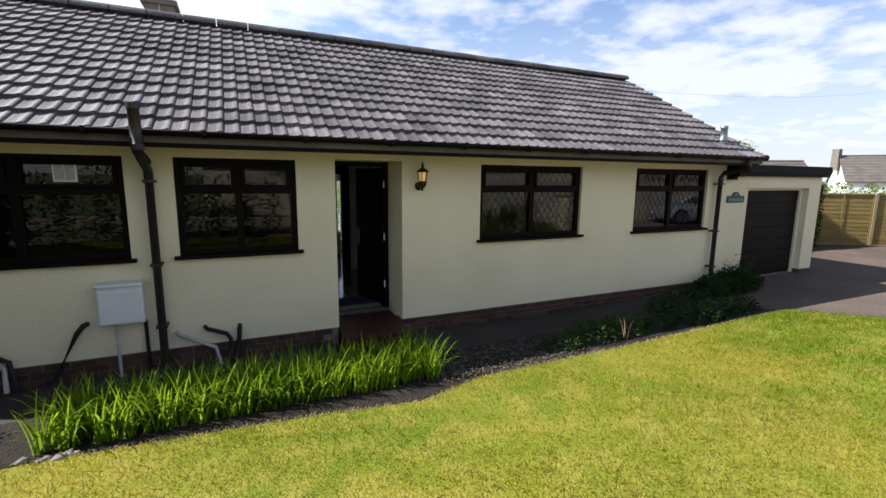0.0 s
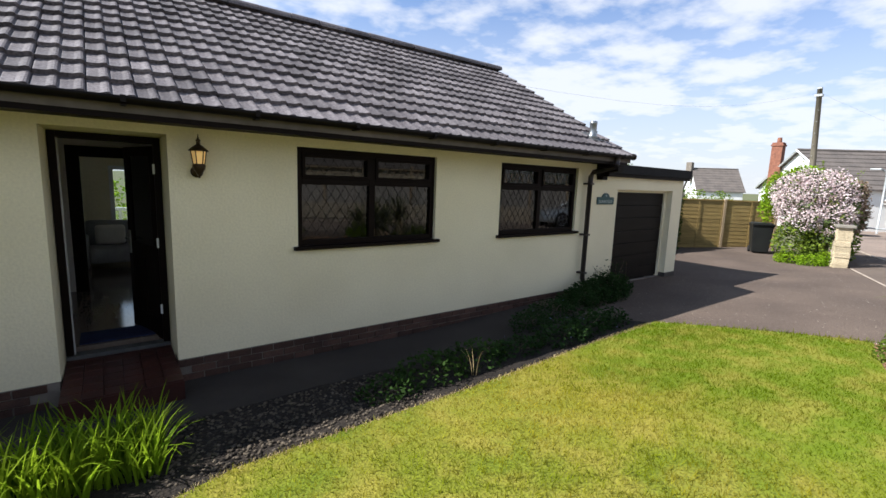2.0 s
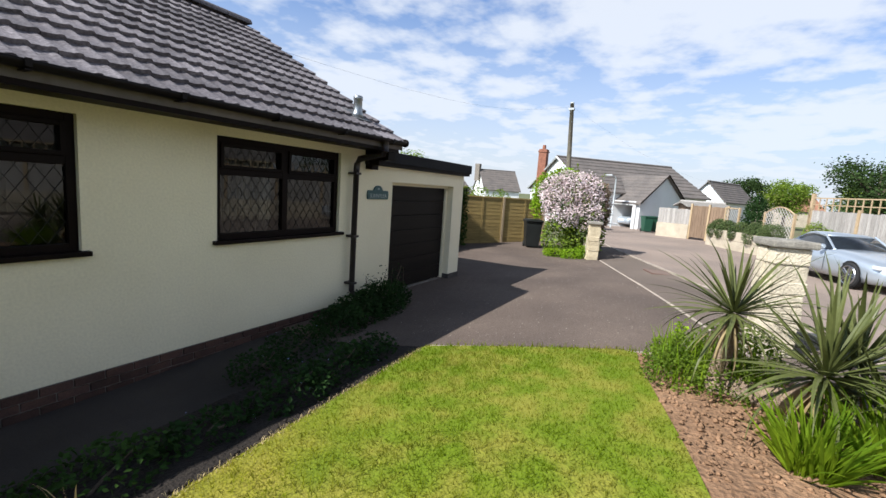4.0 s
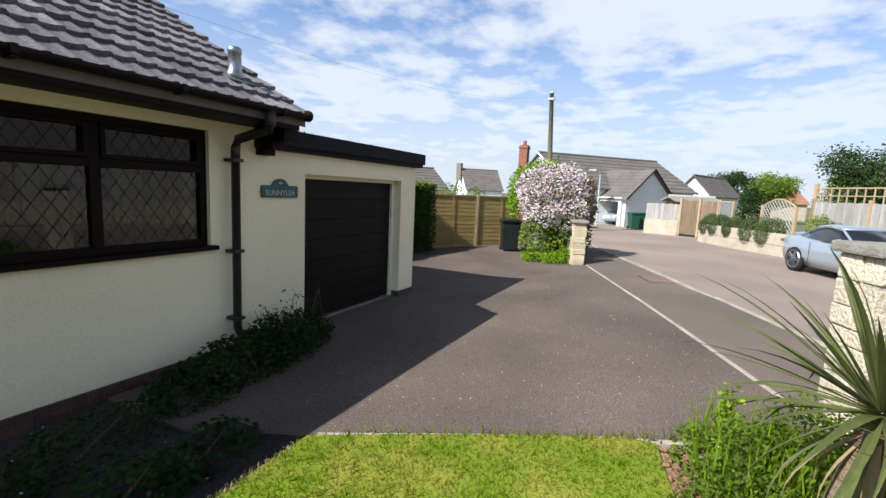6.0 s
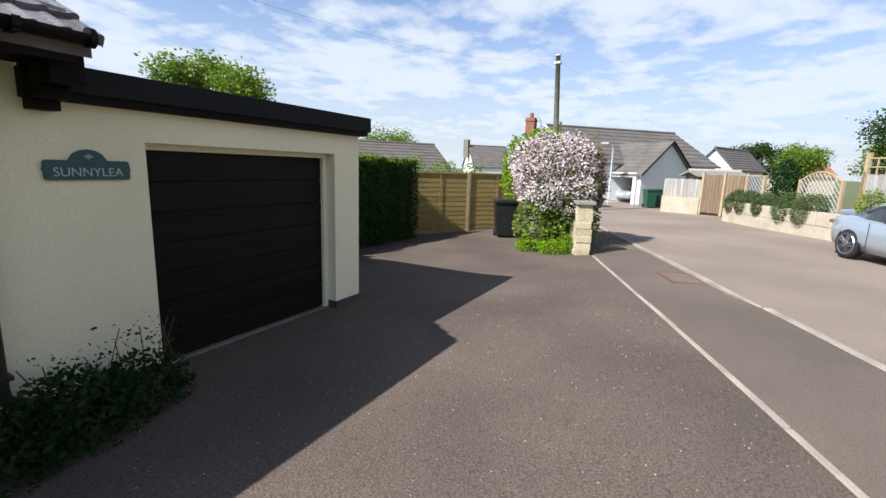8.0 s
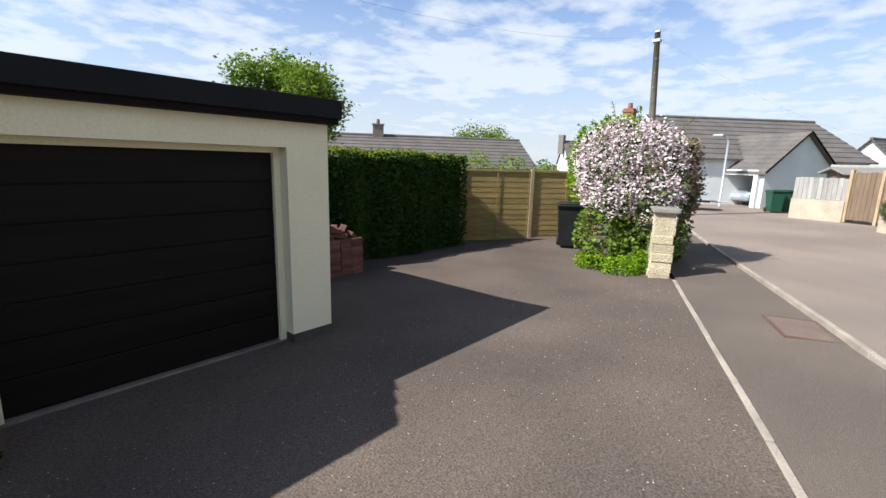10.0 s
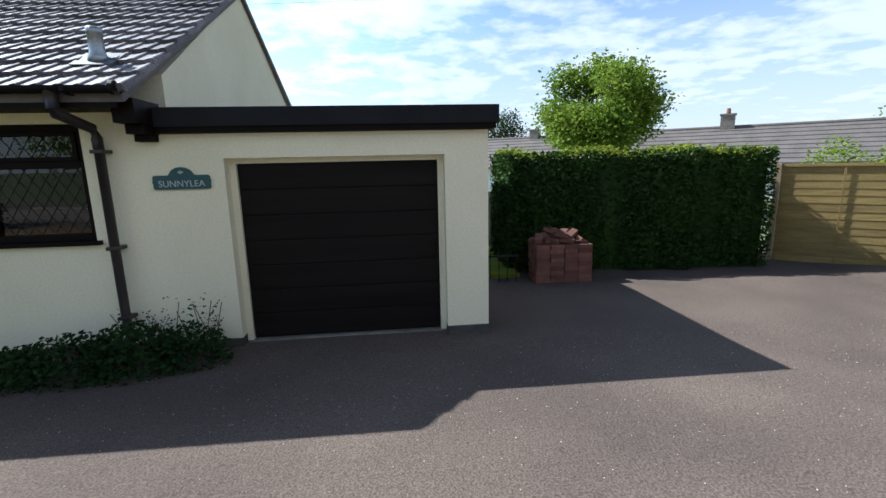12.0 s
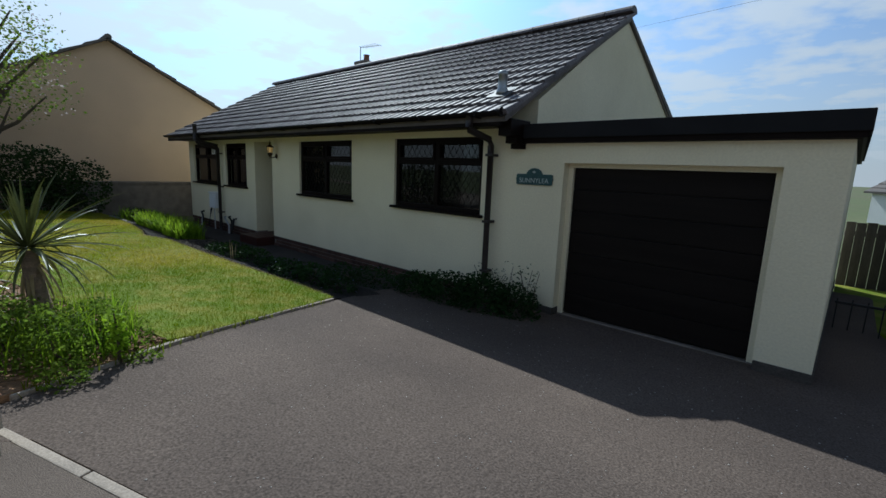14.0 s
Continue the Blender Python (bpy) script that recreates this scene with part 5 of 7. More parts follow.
def yucca(trunk_pts, radii, crowns, label):
    foot = trunk_pts[0]
    t = thing("yucca", foot, label, "yucca", group="yuccas in the soil bed")
    part("trunk", tube(bmesh.new(), trunk_pts, 0.08, 12, radii=radii), M_BARK, t, "pale fibrous trunk", smooth=True)
    for (cx, cy, cz), n, k in crowns:
        for i in range(n):
            az = i * 137.5 + random.uniform(-8, 8)
            el = 80 - 102 * (i / n) ** 0.85 + random.uniform(-15, 15)
            me = YL[random.choice((0, 0, 1, 3))] if el > 35 else YL[random.choice((1, 1, 2, 3))] if el > -2 else YL[2]
            ob = new("leaf", me)
            s = k * random.uniform(0.72, 1.12)
            ob.matrix_basis = pose(cx, cy, cz, 0, 0, az) @ pose(0, 0, 0, 0, -el, 0) @ pose(0.02, 0, 0, random.uniform(-20, 20), 0, 0) @ Matrix.Diagonal((s, s, s, 1))
            adopt(ob, t)
        for i in range(14):
            ob = new("leaf", YD)
            ob.matrix_basis = pose(cx, cy, cz - 0.05, 0, 0, i * 40 + random.uniform(-15, 15)) @ pose(0, 0, 0, 0, random.uniform(40, 75), 0)
            adopt(ob, t)
    return t

z1 = land(7.7, -4.6)
yucca([(7.72, -4.57, z1 - 0.05), (7.69, -4.58, z1 + 0.22), (7.64, -4.60, z1 + 0.46), (7.60, -4.61, z1 + 0.68)], [0.085, 0.07, 0.06, 0.05], [((7.59, -4.61, z1 + 0.70), 88, 0.9)], "spiky yucca on a short pale trunk")
z2 = land(7.2, -5.0)
yucca([(7.72, -4.70, z2 + 0.05), (7.55, -4.88, z2 + 0.10), (7.36, -5.02, z2 + 0.18), (7.25, -5.10, z2 + 0.34)], [0.10, 0.095, 0.085, 0.06], [((7.22, -5.12, z2 + 0.44), 92, 0.98)], "yucca with a thick leaning fibrous trunk")
yucca([(7.75, -5.35, z2 + 0.0), (7.7, -5.37, z2 + 0.2), (7.66, -5.38, z2 + 0.36)], [0.07, 0.065, 0.05], [((7.66, -5.38, z2 + 0.42), 84, 0.95), ((7.36, -5.48, z2 + 0.30), 56, 0.8)], "low bushy yucca with two heads")
yucca([(7.1, -5.75, z2 + 0.0), (7.08, -5.75, z2 + 0.2), (7.05, -5.75, z2 + 0.4)], [0.06, 0.055, 0.05], [((7.05, -5.75, z2 + 0.42), 60, 0.9)], "bushy yucca towards the road side")

def mound(name, at, lobes, n, size, m, label, category, seed, m2=None, n2=0, size2=0.03, group="", shell=0.5):
    t = thing(name, at, label, category, group)
    leaves("foliage", cloud(n, lobes, seed, shell), size, m, t, seed=seed)
    foot = Vector(at)
    for x, y, z, a, b, c in lobes:
        mid = Vector((x, y, z))
        if (mid - foot).length < 2.0:
            part("stem", tube(bmesh.new(), [(foot.x * 0.4 + x * 0.6, foot.y * 0.4 + y * 0.6, foot.z - 0.03), (x, y, z), (x + a * 0.3, y - b * 0.2, z + c * 0.7)], 0.01, 5, radii=[0.014, 0.009, 0.004]), M_TRUNK, t)
    if m2:
        leaves("blossom", cloud(n2, [(x, y, z, a * 1.03, b * 1.03, c * 1.03) for x, y, z, a, b, c in lobes], seed + 50, 0.9), size2, m2, t, seed=seed + 9)
    return t

def low(x, y, rx, ry, h):
    return (x, y, land(x, y) + h * 0.25, rx, ry, h * 0.8)

# shrubs against the wall between path and garage
mound("wall_shrub", on_land(8.6, -0.35), [low(8.2, -0.5, 0.5, 0.35, 0.36), low(8.7, -0.45, 0.4, 0.35, 0.42), low(9.15, -0.35, 0.34, 0.28, 0.36), low(7.7, -0.6, 0.4, 0.3, 0.3)], 7600, 0.05, M_SHRUB, "dark low shrub at the foot of the wall", "shrub", 21)
sp = thing("shrub_sprigs", on_land(9.1, -0.3), "thin leafy sprigs rising from the wall shrub", "shrub")
rng_ = np.random.default_rng(4)
bm = bmesh.new(); tips = []
for k in range(16):
    x, y = 8.7 + rng_.uniform(-0.2, 0.7), -0.3 + rng_.uniform(-0.12, 0.1)
    h = rng_.uniform(0.4, 0.62)
    tube(bm, [(x, y, 0.02), (x + rng_.uniform(-0.05, 0.05), y, h * 0.6), (x + rng_.uniform(-0.12, 0.12), y - 0.03, h)], 0.004, 4)
    tips += [(x + rng_.normal() * 0.05, y + rng_.normal() * 0.04, h * rng_.uniform(0.6, 1.08)) for i in range(14)]
part("stem", bm, M_TRUNK, sp)
leaves("foliage", tips, 0.032, M_SHRUB, sp, seed=6)
mound("wall_shrub", on_land(6.6, -0.75), [low(6.9, -0.75, 0.45, 0.3, 0.24), low(6.3, -0.9, 0.35, 0.25, 0.2)], 1700, 0.04, M_SHRUB, "low dark leafy plants beside the path", "shrub", 22, M_BLUE, 12, 0.018)
mound("bed_perennials", on_land(6.3, -1.6), [low(6.6, -1.6, 0.45, 0.22, 0.26), low(6.0, -1.65, 0.45, 0.24, 0.24), low(5.3, -1.6, 0.35, 0.22, 0.16), low(7.1, -1.55, 0.35, 0.22, 0.22)], 2600, 0.05, M_SHRUB, "green perennials in the shaded bed", "garden plant", 23, M_BLUE, 30, 0.018)
mound("bed_perennials", on_land(4.4, -1.65), [low(4.7, -1.6, 0.4, 0.28, 0.22), low(4.1, -1.65, 0.4, 0.28, 0.24), low(3.6, -1.75, 0.3, 0.22, 0.16)], 1900, 0.045, M_HEDGE, "dark low plants in the shaded bed", "garden plant", 24)
mound("bed_perennials", on_land(-1.9, -1.6), [low(-1.9, -1.5, 0.45, 0.35, 0.3), low(-2.6, -1.6, 0.4, 0.35, 0.3)], 1500, 0.05, M_SHRUB, "dark green plants in the bed corner", "garden plant", 25)
mound("edge_weeds", on_land(8.3, -4.3), [low(8.12, -4.35, 0.3, 0.24, 0.34), low(8.15, -4.82, 0.38, 0.28, 0.46), low(7.75, -4.25, 0.32, 0.24, 0.28), low(7.7, -4.65, 0.3, 0.3, 0.32), low(8.40, -4.6, 0.22, 0.2, 0.42), low(8.2, -4.15, 0.2, 0.16, 0.24), low(8.66, -4.6, 0.15, 0.14, 0.13), low(8.55, -4.15, 0.08, 0.12, 0.07)], 9800, 0.032, M_HERB, "straggling weeds and herbs at the bed end", "weeds", 26, M_BLUE, 14, 0.022)
wz = strap_mesh(320, lambda r: on_land(r.uniform(7.6, 8.45), r.uniform(-5.0, -4.1)), 0.42, 0.012, 0.5, M_IRIS, "weed_stems", 27)
tagged(wz, "upright green weed stems at the bed end", "weeds", kind="stuff")
lime = mound("lime_sprout", on_land(8.5, -4.28), [(8.5, -4.28, land(8.5, -4.28) + 0.22, 0.07, 0.07, 0.2)], 160, 0.05, M_LEAF_Y, "bright lime-green feathery sprout", "garden plant", 28, shell=0.1)
gw = strap_mesh(260, lambda r: (lambda y: on_land(lawn_x(y) + r.normal() * 0.03, y))(r.uniform(-4.8, -2.1)), 0.09, 0.008, 0.8, M_GRASS, "edge_grass", 29)
tagged(gw, "tufts of grass overhanging the lawn edging", "grass", kind="stuff")

dry_edge = strap_mesh(2600, lambda r: (lambda x: on_land(x, along(LAWN_TOP, x) - 0.01 + r.normal() * 0.02, 0.02))(r.uniform(-1.0, 7.5)), 0.034, 0.004, 1.0, M_YUCCA_DRY, "cut_grass_edge", 36)
tagged(dry_edge, "straw-coloured dry grass along the cut lawn edge", "grass", kind="stuff")

# loose stones and clods
def scatter(name, n, where, size, material, label, seed, squash=0.6):
    rng = np.random.default_rng(seed)
    octa = np.array([(1, 0, 0), (0, 1, 0), (-1, 0, 0), (0, -1, 0), (0, 0, 1), (0, 0, -1)], float)
    tri = np.array([(0, 1, 4), (1, 2, 4), (2, 3, 4), (3, 0, 4), (1, 0, 5), (2, 1, 5), (3, 2, 5), (0, 3, 5)])
    V, F = [], []
    for i in range(n):
        p = where(rng)
        if p is None:
            continue
        s = size * rng.uniform(0.4, 1.4)
        v = octa * rng.uniform(0.6, 1.3, (6, 3)) * s
        a = rng.uniform(0, 6.28)
        v = v @ np.array([(math.cos(a), math.sin(a), 0), (-math.sin(a), math.cos(a), 0), (0, 0, squash)])
        F.append(tri + 6 * len(V)); V.append(v + np.array(p))
    return tagged(arrays(name, np.concatenate(V), np.concatenate(F), material), label, kind="stuff")

scatter("gravel", 1500, lambda r: (lambda x, y: on_land(x, y, 0.01))(r.uniform(1.9, 3.9), r.uniform(-2.1, -1.2)), 0.016, M_GRAVEL, "loose gravel in the bare part of the bed", 31)
scatter("soil_clods", 1600, lambda r: (lambda x: on_land(x, r.uniform(max(-6.2, -4.9 - (8.4 - x) * 0.33), along(LAWN_LOW, x)), 0.03))(r.uniform(3.8, 8.3)), 0.022, M_SOIL, "crumbly clods on the bare soil", 32)
scatter("chippings", 1500, lambda r: (lambda x, y: on_land(x, y, 0.001) if past_line(x, y) < -0.05 and x > lawn_x(y) + 0.1 else None)(r.uniform(7.6, 16.5), r.uniform(-4.7, -0.4)), 0.0050, M_SPECK, "small pale chippings scattered on the drive", 33, 0.5)
scatter("edging_stones", 60, lambda r: (lambda x: on_land(x, along(LAWN_TOP, x) + 0.03 + r.normal() * 0.02, 0.03))(r.uniform(-2.6, -0.7)), 0.05, M_CAP, "rough stones edging the lawn beside the bed", 34)
scatter("leaf_litter", 500, lambda r: (lambda x: on_land(x, along(LAWN_TOP, x) + 0.03 + r.normal() * 0.025, 0.025))(r.uniform(-2.6, 7.4)), 0.016, M_SHADED_SOIL, "crumbs of earth along the cut lawn edge", 35)


# ---- gate pillars ----
def stone_pillar(x, y, ang, label, w=0.36, h=0.98, m=M_STONE):
    z0 = land(x, y) - 0.05
    t = thing("gate_pillar", (x, y, z0), label, "pillar", group="drive gate pillars")
    R = pose(x, y, z0, 0, 0, ang)
    part("core", boxes((-w / 2 + 0.012, w / 2 - 0.012, -w / 2 + 0.012, w / 2 - 0.012, 0, h), m=R), m, t)
    z, k = 0.0, 0
    while z < h - 0.02:
        ch_ = min(random.choice((0.11, 0.14, 0.17)), h - z)
        if h - z - ch_ < 0.05:
            ch_ = h - z
        split = random.uniform(0.35, 0.65) * w
        for a, b in ((-w / 2, -w / 2 + split), (-w / 2 + split, w / 2)):
            e = [random.uniform(-0.012, 0.014) for _ in range(4)]
            bm = boxes((a + 0.005 - (e[0] if a == -w / 2 else 0), b - 0.005 + (e[1] if b == w / 2 else 0), -w / 2 - e[2], w / 2 + e[3], z + 0.003, z + ch_ - 0.003), bevel=0.012, m=R)
            part("stone", bm, m, t)
        z += ch_
    part("cap", boxes((-w / 2 - 0.045, w / 2 + 0.045, -w / 2 - 0.045, w / 2 + 0.045, h, h + 0.075), bevel=0.02, m=R), M_CAP, t, "weathered flat coping stone")
    return t

stone_pillar(16.93, -1.88, 20, "honey stone drive pillar with a flat coping", w=0.30, h=1.08)
stone_pillar(9.25, -5.11, 20, "pale stone drive pillar beside the yuccas", w=0.33, h=1.18, m=M_PALESTONE)

# ---- clematis over the far wall ----
cl = thing("clematis", (17.9, -0.7, 0.0), "pale pink flowering clematis heaped over a wall", "climbing shrub")
CL = [(17.7, -0.75, 1.65, 0.65, 0.66, 0.78), (18.0, -1.2, 1.75, 0.8, 0.7, 0.85), (18.55, -1.4, 1.5, 0.7, 0.6, 0.8), (18.1, -0.55, 1.95, 0.75, 0.72, 0.62), (18.9, -0.85, 1.7, 0.75, 0.72, 0.75)]
CL += [(17.3, -0.95, 1.3, 0.4, 0.4, 0.45), (18.7, -1.6, 2.05, 0.36, 0.3, 0.3), (17.75, -0.75, 2.4, 0.3, 0.3, 0.25), (17.5, -1.55, 1.25, 0.5, 0.4, 0.5), (19.0, -1.5, 1.2, 0.42, 0.36, 0.55), (18.3, -1.0, 2.3, 0.5, 0.5, 0.35), (17.55, -1.1, 2.0, 0.45, 0.45, 0.4)]
CLG = [(17.48, -0.72, 0.55, 0.5, 0.5, 0.7), (17.75, -1.3, 0.55, 0.7, 0.5, 0.75), (18.6, -1.2, 0.6, 0.9, 0.7, 0.8)]
part("stem", tube(tube(bmesh.new(), [(17.6, -0.8, 0.0), (17.7, -0.9, 0.8), (18.0, -1.0, 1.6)], 0.03, 6), [(18.6, -1.2, 0.0), (18.5, -1.2, 0.8), (18.4, -1.2, 1.7)], 0.03, 6), M_TRUNK, cl)
leaves("foliage", cloud(6200, CL + CLG, 41, 0.6), 0.10, M_LAV, cl, seed=41)
leaves("lower_foliage", cloud(4200, CLG, 42, 0.6), 0.10, M_LEAF, cl, "bright green lower leaves", seed=42)
pts = cloud(33000, CL, 43, 0.78) + np.random.default_rng(40).normal(size=(33000, 3)) * 0.035
keep = (pts[:, 2] > 1.02 + 0.18 * np.sin(pts[:, 0] * 5 + pts[:, 1] * 4)) & (np.sin(pts[:, 0] * 7.1) * np.sin(pts[:, 1] * 6.3 + 1) * np.sin(pts[:, 2] * 6.7) > -0.42)
far = pts[:, 0] - pts[:, 1] * 0.9 > 19.85
leaves("blossom", pts[keep & ~far], 0.058, M_PETAL, cl, "pale pink blossom", seed=43)
fp = pts[keep & far]
leaves("faded_blossom", fp, 0.08, M_FADED, cl, "brown faded blossom", seed=44)
leaves("new_growth", cloud(6200, [(18.75, 0.3, 1.95, 0.42, 0.36, 0.55), (18.55, 0.05, 2.35, 0.4, 0.36, 0.32), (18.95, 0.45, 1.5, 0.35, 0.3, 0.5), (18.65, 0.05, 1.85, 0.42, 0.4, 0.5), (18.6, -0.2, 2.3, 0.45, 0.4, 0.3), (18.5, -0.5, 2.6, 0.55, 0.4, 0.2), (19.4, 0.25, 1.9, 0.5, 0.5, 0.65), (19.2, -0.15, 1.3, 0.4, 0.35, 0.6)], 45, 0.3), 0.09, M_LEAF_Y, cl, "lime green new shoots", seed=45)
shoots, shoot_tips = bmesh.new(), []
rng_c = np.random.default_rng(47)
for k in range(46):
    c = CL[rng_c.integers(len(CL))]
    d = Vector(rng_c.normal(size=3)); d.z = abs(d.z) + 0.3; d.normalize()
    p0 = Vector((c[0] + d.x * c[3] * 0.9, c[1] + d.y * c[4] * 0.9, c[2] + d.z * c[5] * 0.9))
    p1 = p0 + d * rng_c.uniform(0.12, 0.4) + Vector((0, 0, rng_c.uniform(-0.05, 0.12)))
    tube(shoots, [p0, p0.lerp(p1, 0.5) + Vector((0, 0, 0.03)), p1], 0.005, 4)
    shoot_tips += [tuple(p0.lerp(p1, f) + Vector(rng_c.normal(size=3)) * 0.03) for f in rng_c.uniform(0.1, 1.05, 9)]
part("stray_shoots", shoots, M_TRUNK, cl)
bpy.data.objects["stray_shoots"]["kind"] = "stuff"
leaves("shoot_leaves", shoot_tips, 0.07, M_LEAF, cl, "small leaves on stray shoots", seed=48)
mound("ground_cover", (17.0, -1.1, 0.1), [(17.1, -0.75, 0.12, 0.3, 0.35, 0.2), (16.85, -1.3, 0.15, 0.26, 0.32, 0.2), (17.2, -1.5, 0.2, 0.3, 0.25, 0.25)], 3200, 0.05, M_LEAF_Y, "bright green ground cover at the pillar foot", "ground cover", 46)
mound("garden_shrub", (21.6, 4.6, 0.0), [(21.2, 5.0, 1.35, 0.7, 0.6, 0.85), (22.0, 4.2, 1.3, 0.7, 0.6, 0.8), (22.8, 3.4, 1.25, 0.6, 0.5, 0.75)], 3600, 0.09, M_LEAF, "leafy green shrubs behind the fence", "shrub", 49)
low_wall = whole("garden_wall", boxes((0, 6.5, -0.11, 0.11, -0.1, 0.75), m=pose(17.1, -1.78, 0.0, 0, 0, 20)), M_BUFFWALL, "low stone wall under the clematis", "wall")

# ---- bins ----
def wheelie_bin(x, y, ang, m, label, group=""):
    z0 = land(x, y)
    t = thing("wheelie_bin", (x, y, z0), label, "bin", group)
    R = pose(x, y, z0, 0, 0, ang)
    bm = bmesh.new()
    lo = [bm.verts.new(p) for p in ((-0.22, -0.24, 0.04), (0.22, -0.24, 0.04), (0.22, 0.2, 0.04), (-0.22, 0.2, 0.04))]
    hi = [bm.verts.new(p) for p in ((-0.28, -0.32, 0.92), (0.28, -0.32, 0.92), (0.28, 0.32, 0.92), (-0.28, 0.32, 0.92))]
    bm.faces.new(lo[::-1]); bm.faces.new(hi)
    for i in range(4):
        bm.faces.new((lo[i], lo[(i + 1) % 4], hi[(i + 1) % 4], hi[i]))
    bmesh.ops.bevel(bm, geom=list(bm.edges), offset=0.02, segments=2, affect="EDGES")
    bmesh.ops.transform(bm, matrix=R, verts=bm.verts)
    part("body", bm, m, t)
    part("rim", boxes((-0.295, 0.295, -0.335, 0.335, 0.88, 0.925), bevel=0.012, m=R), m, t)
    part("lid", boxes((-0.3, 0.3, -0.37, 0.33, 0.926, 0.965), (-0.26, 0.26, -0.3, 0.3, 0.966, 0.99), bevel=0.012, m=R), m, t)
    part("handle", tube(bmesh.new(), [R @ Vector((-0.25, 0.37, 0.9)), R @ Vector((0.25, 0.37, 0.9))], 0.016, 8), m, t)
    for s in (-0.23, 0.23):
        part("wheel", tube(bmesh.new(), [R @ Vector((s - 0.025, 0.22, 0.1)), R @ Vector((s + 0.025, 0.22, 0.1))], 0.1, 14), M_TYRE, t)
    part("label_plate", boxes((-0.1, 0.1, -0.326, -0.318, 0.72, 0.82), m=R @ pose(0, 0.012, 0.0, -5.2, 0, 0)), M_WHITEPIPE, t, "worn pale label")
    return t

wheelie_bin(18.75, 0.52, -62, M_BIN, "black wheelie bin standing beside the clematis")
wheelie_bin(34.2, -1.95, -60, M_BIN_G, "green wheelie bin outside the far garage", "green bins")
wheelie_bin(35.0, -2.3, -60, M_BIN_G, "green wheelie bin outside the far garage", "green bins")

# ---- close-board panel fence at the end of the drive ----
def lap_fence(a, b, h, label, m=M_FENCE, n_slat=13, span=1.83):
    a, b = Vector((*a, 0)), Vector((*b, 0))
    n = max(1, round((b - a).length / span))
    d = (b - a) / n
    ang = math.degrees(math.atan2(d.y, d.x))
    z0 = land(a.x, a.y) - 0.06
    t = thing("fence", (a.x, a.y, z0), label, "fence")
    L = d.length
    slat = bpy.data.meshes.new("slat")
    bm = boxes((0.05, L - 0.05, -0.008, 0.006, 0, h / n_slat + 0.025), bevel=0.003)
    bmesh.ops.rotate(bm, cent=(0, 0, 0), matrix=Matrix.Rotation(radians(-2.5), 3, "X"), verts=bm.verts)
    bm.to_mesh(slat); bm.free(); slat.materials.append(m)
    pb = boxes((-0.045, 0.045, -0.045, 0.045, 0, h + 0.09), bevel=0.006)
    post = bpy.data.meshes.new("post"); pb.to_mesh(post); pb.free(); post.materials.append(M_POSTW)
    for i in range(n + 1):
        p = a + d * i
        ob = new("post", post); ob.matrix_basis = pose(p.x, p.y, z0, 0, 0, ang); adopt(ob, t)
    for i in range(n):
        p = a + d * i
        for k in range(n_slat):
            ob = new("slat", slat)
            ob.matrix_basis = pose(p.x, p.y, z0 + 0.05 + k * h / n_slat + random.uniform(-0.006, 0.006), 0, random.uniform(-0.3, 0.3), ang)
            adopt(ob, t)
        R = pose(p.x, p.y, z0, 0, 0, ang)
        for s in (0.06, L * 0.5, L - 0.09):
            part("batten", boxes((s, s + 0.032, -0.034, -0.022, 0.05, h), m=R), m, t)
        part("capping", boxes((0.05, L - 0.05, -0.03, 0.03, h + 0.02, h + 0.045), m=R), m, t)
    return t

lap_fence((18.06, 3.11), (20.88, 0.79), 1.76, "golden-brown waney-lap fence panels with square posts")

# ---- clipped hedge ----
hg = thing("hedge", (15.0, 3.4, -0.1), "tall clipped dark green hedge with its top painted sunlit", "hedge")
rng = np.random.default_rng(51)
def hedge_pts(n, front):
    u = rng.uniform(13.0, 17.45, n)
    f = rng.uniform(size=n)
    yf = 2.95 - (u - 12.6) * 0.09
    bump = 0.09 * np.sin(u * 3.1) + 0.06 * np.sin(u * 7.7 + 1)
    if front == 0:
        return np.stack([u, yf - 0.02 + bump + 0.2 * f ** 2, rng.uniform(-0.05, 1.96, n)], 1)
    if front == 1:
        return np.stack([u, yf + rng.uniform(0, 1.3, n), 1.93 + 0.05 * np.sin(u * 4) + rng.normal(size=n) * 0.035], 1)
    if front == 3:
        return np.stack([13.0 + 0.1 * f ** 2 + 0.04 * np.sin(f * 20), 2.95 + rng.uniform(0, 1.4, n), rng.uniform(-0.05, 1.96, n)], 1)
    return np.stack([17.45 + 0.08 * np.sin(f * 20) - 0.2 * rng.uniform(size=n) ** 2, 2.5 + f * 1.4, rng.uniform(-0.05, 1.96, n)], 1)
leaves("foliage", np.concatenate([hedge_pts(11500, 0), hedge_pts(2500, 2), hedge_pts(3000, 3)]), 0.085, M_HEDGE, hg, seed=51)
# top leaves wear the colour with sunlight painted in
leaves("top_growth", hedge_pts(4200, 1), 0.07, M_HEDGE_LIT, hg, "top leaves painted lighter as if sunlit", seed=52)
hc = bmesh.new()
vs_lo = [(13.12, 3.06), (17.42, 2.63), (17.42, 4.1), (13.12, 4.3)]
a_ = [hc.verts.new((x, y, -0.1)) for x, y in vs_lo]; b_ = [hc.verts.new((x, y, 1.85)) for x, y in vs_lo]
hc.faces.new(a_[::-1]); hc.faces.new(b_)
for i in range(4):
    hc.faces.new((a_[i], a_[(i + 1) % 4], b_[(i + 1) % 4], b_[i]))
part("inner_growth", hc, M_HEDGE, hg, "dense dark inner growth")

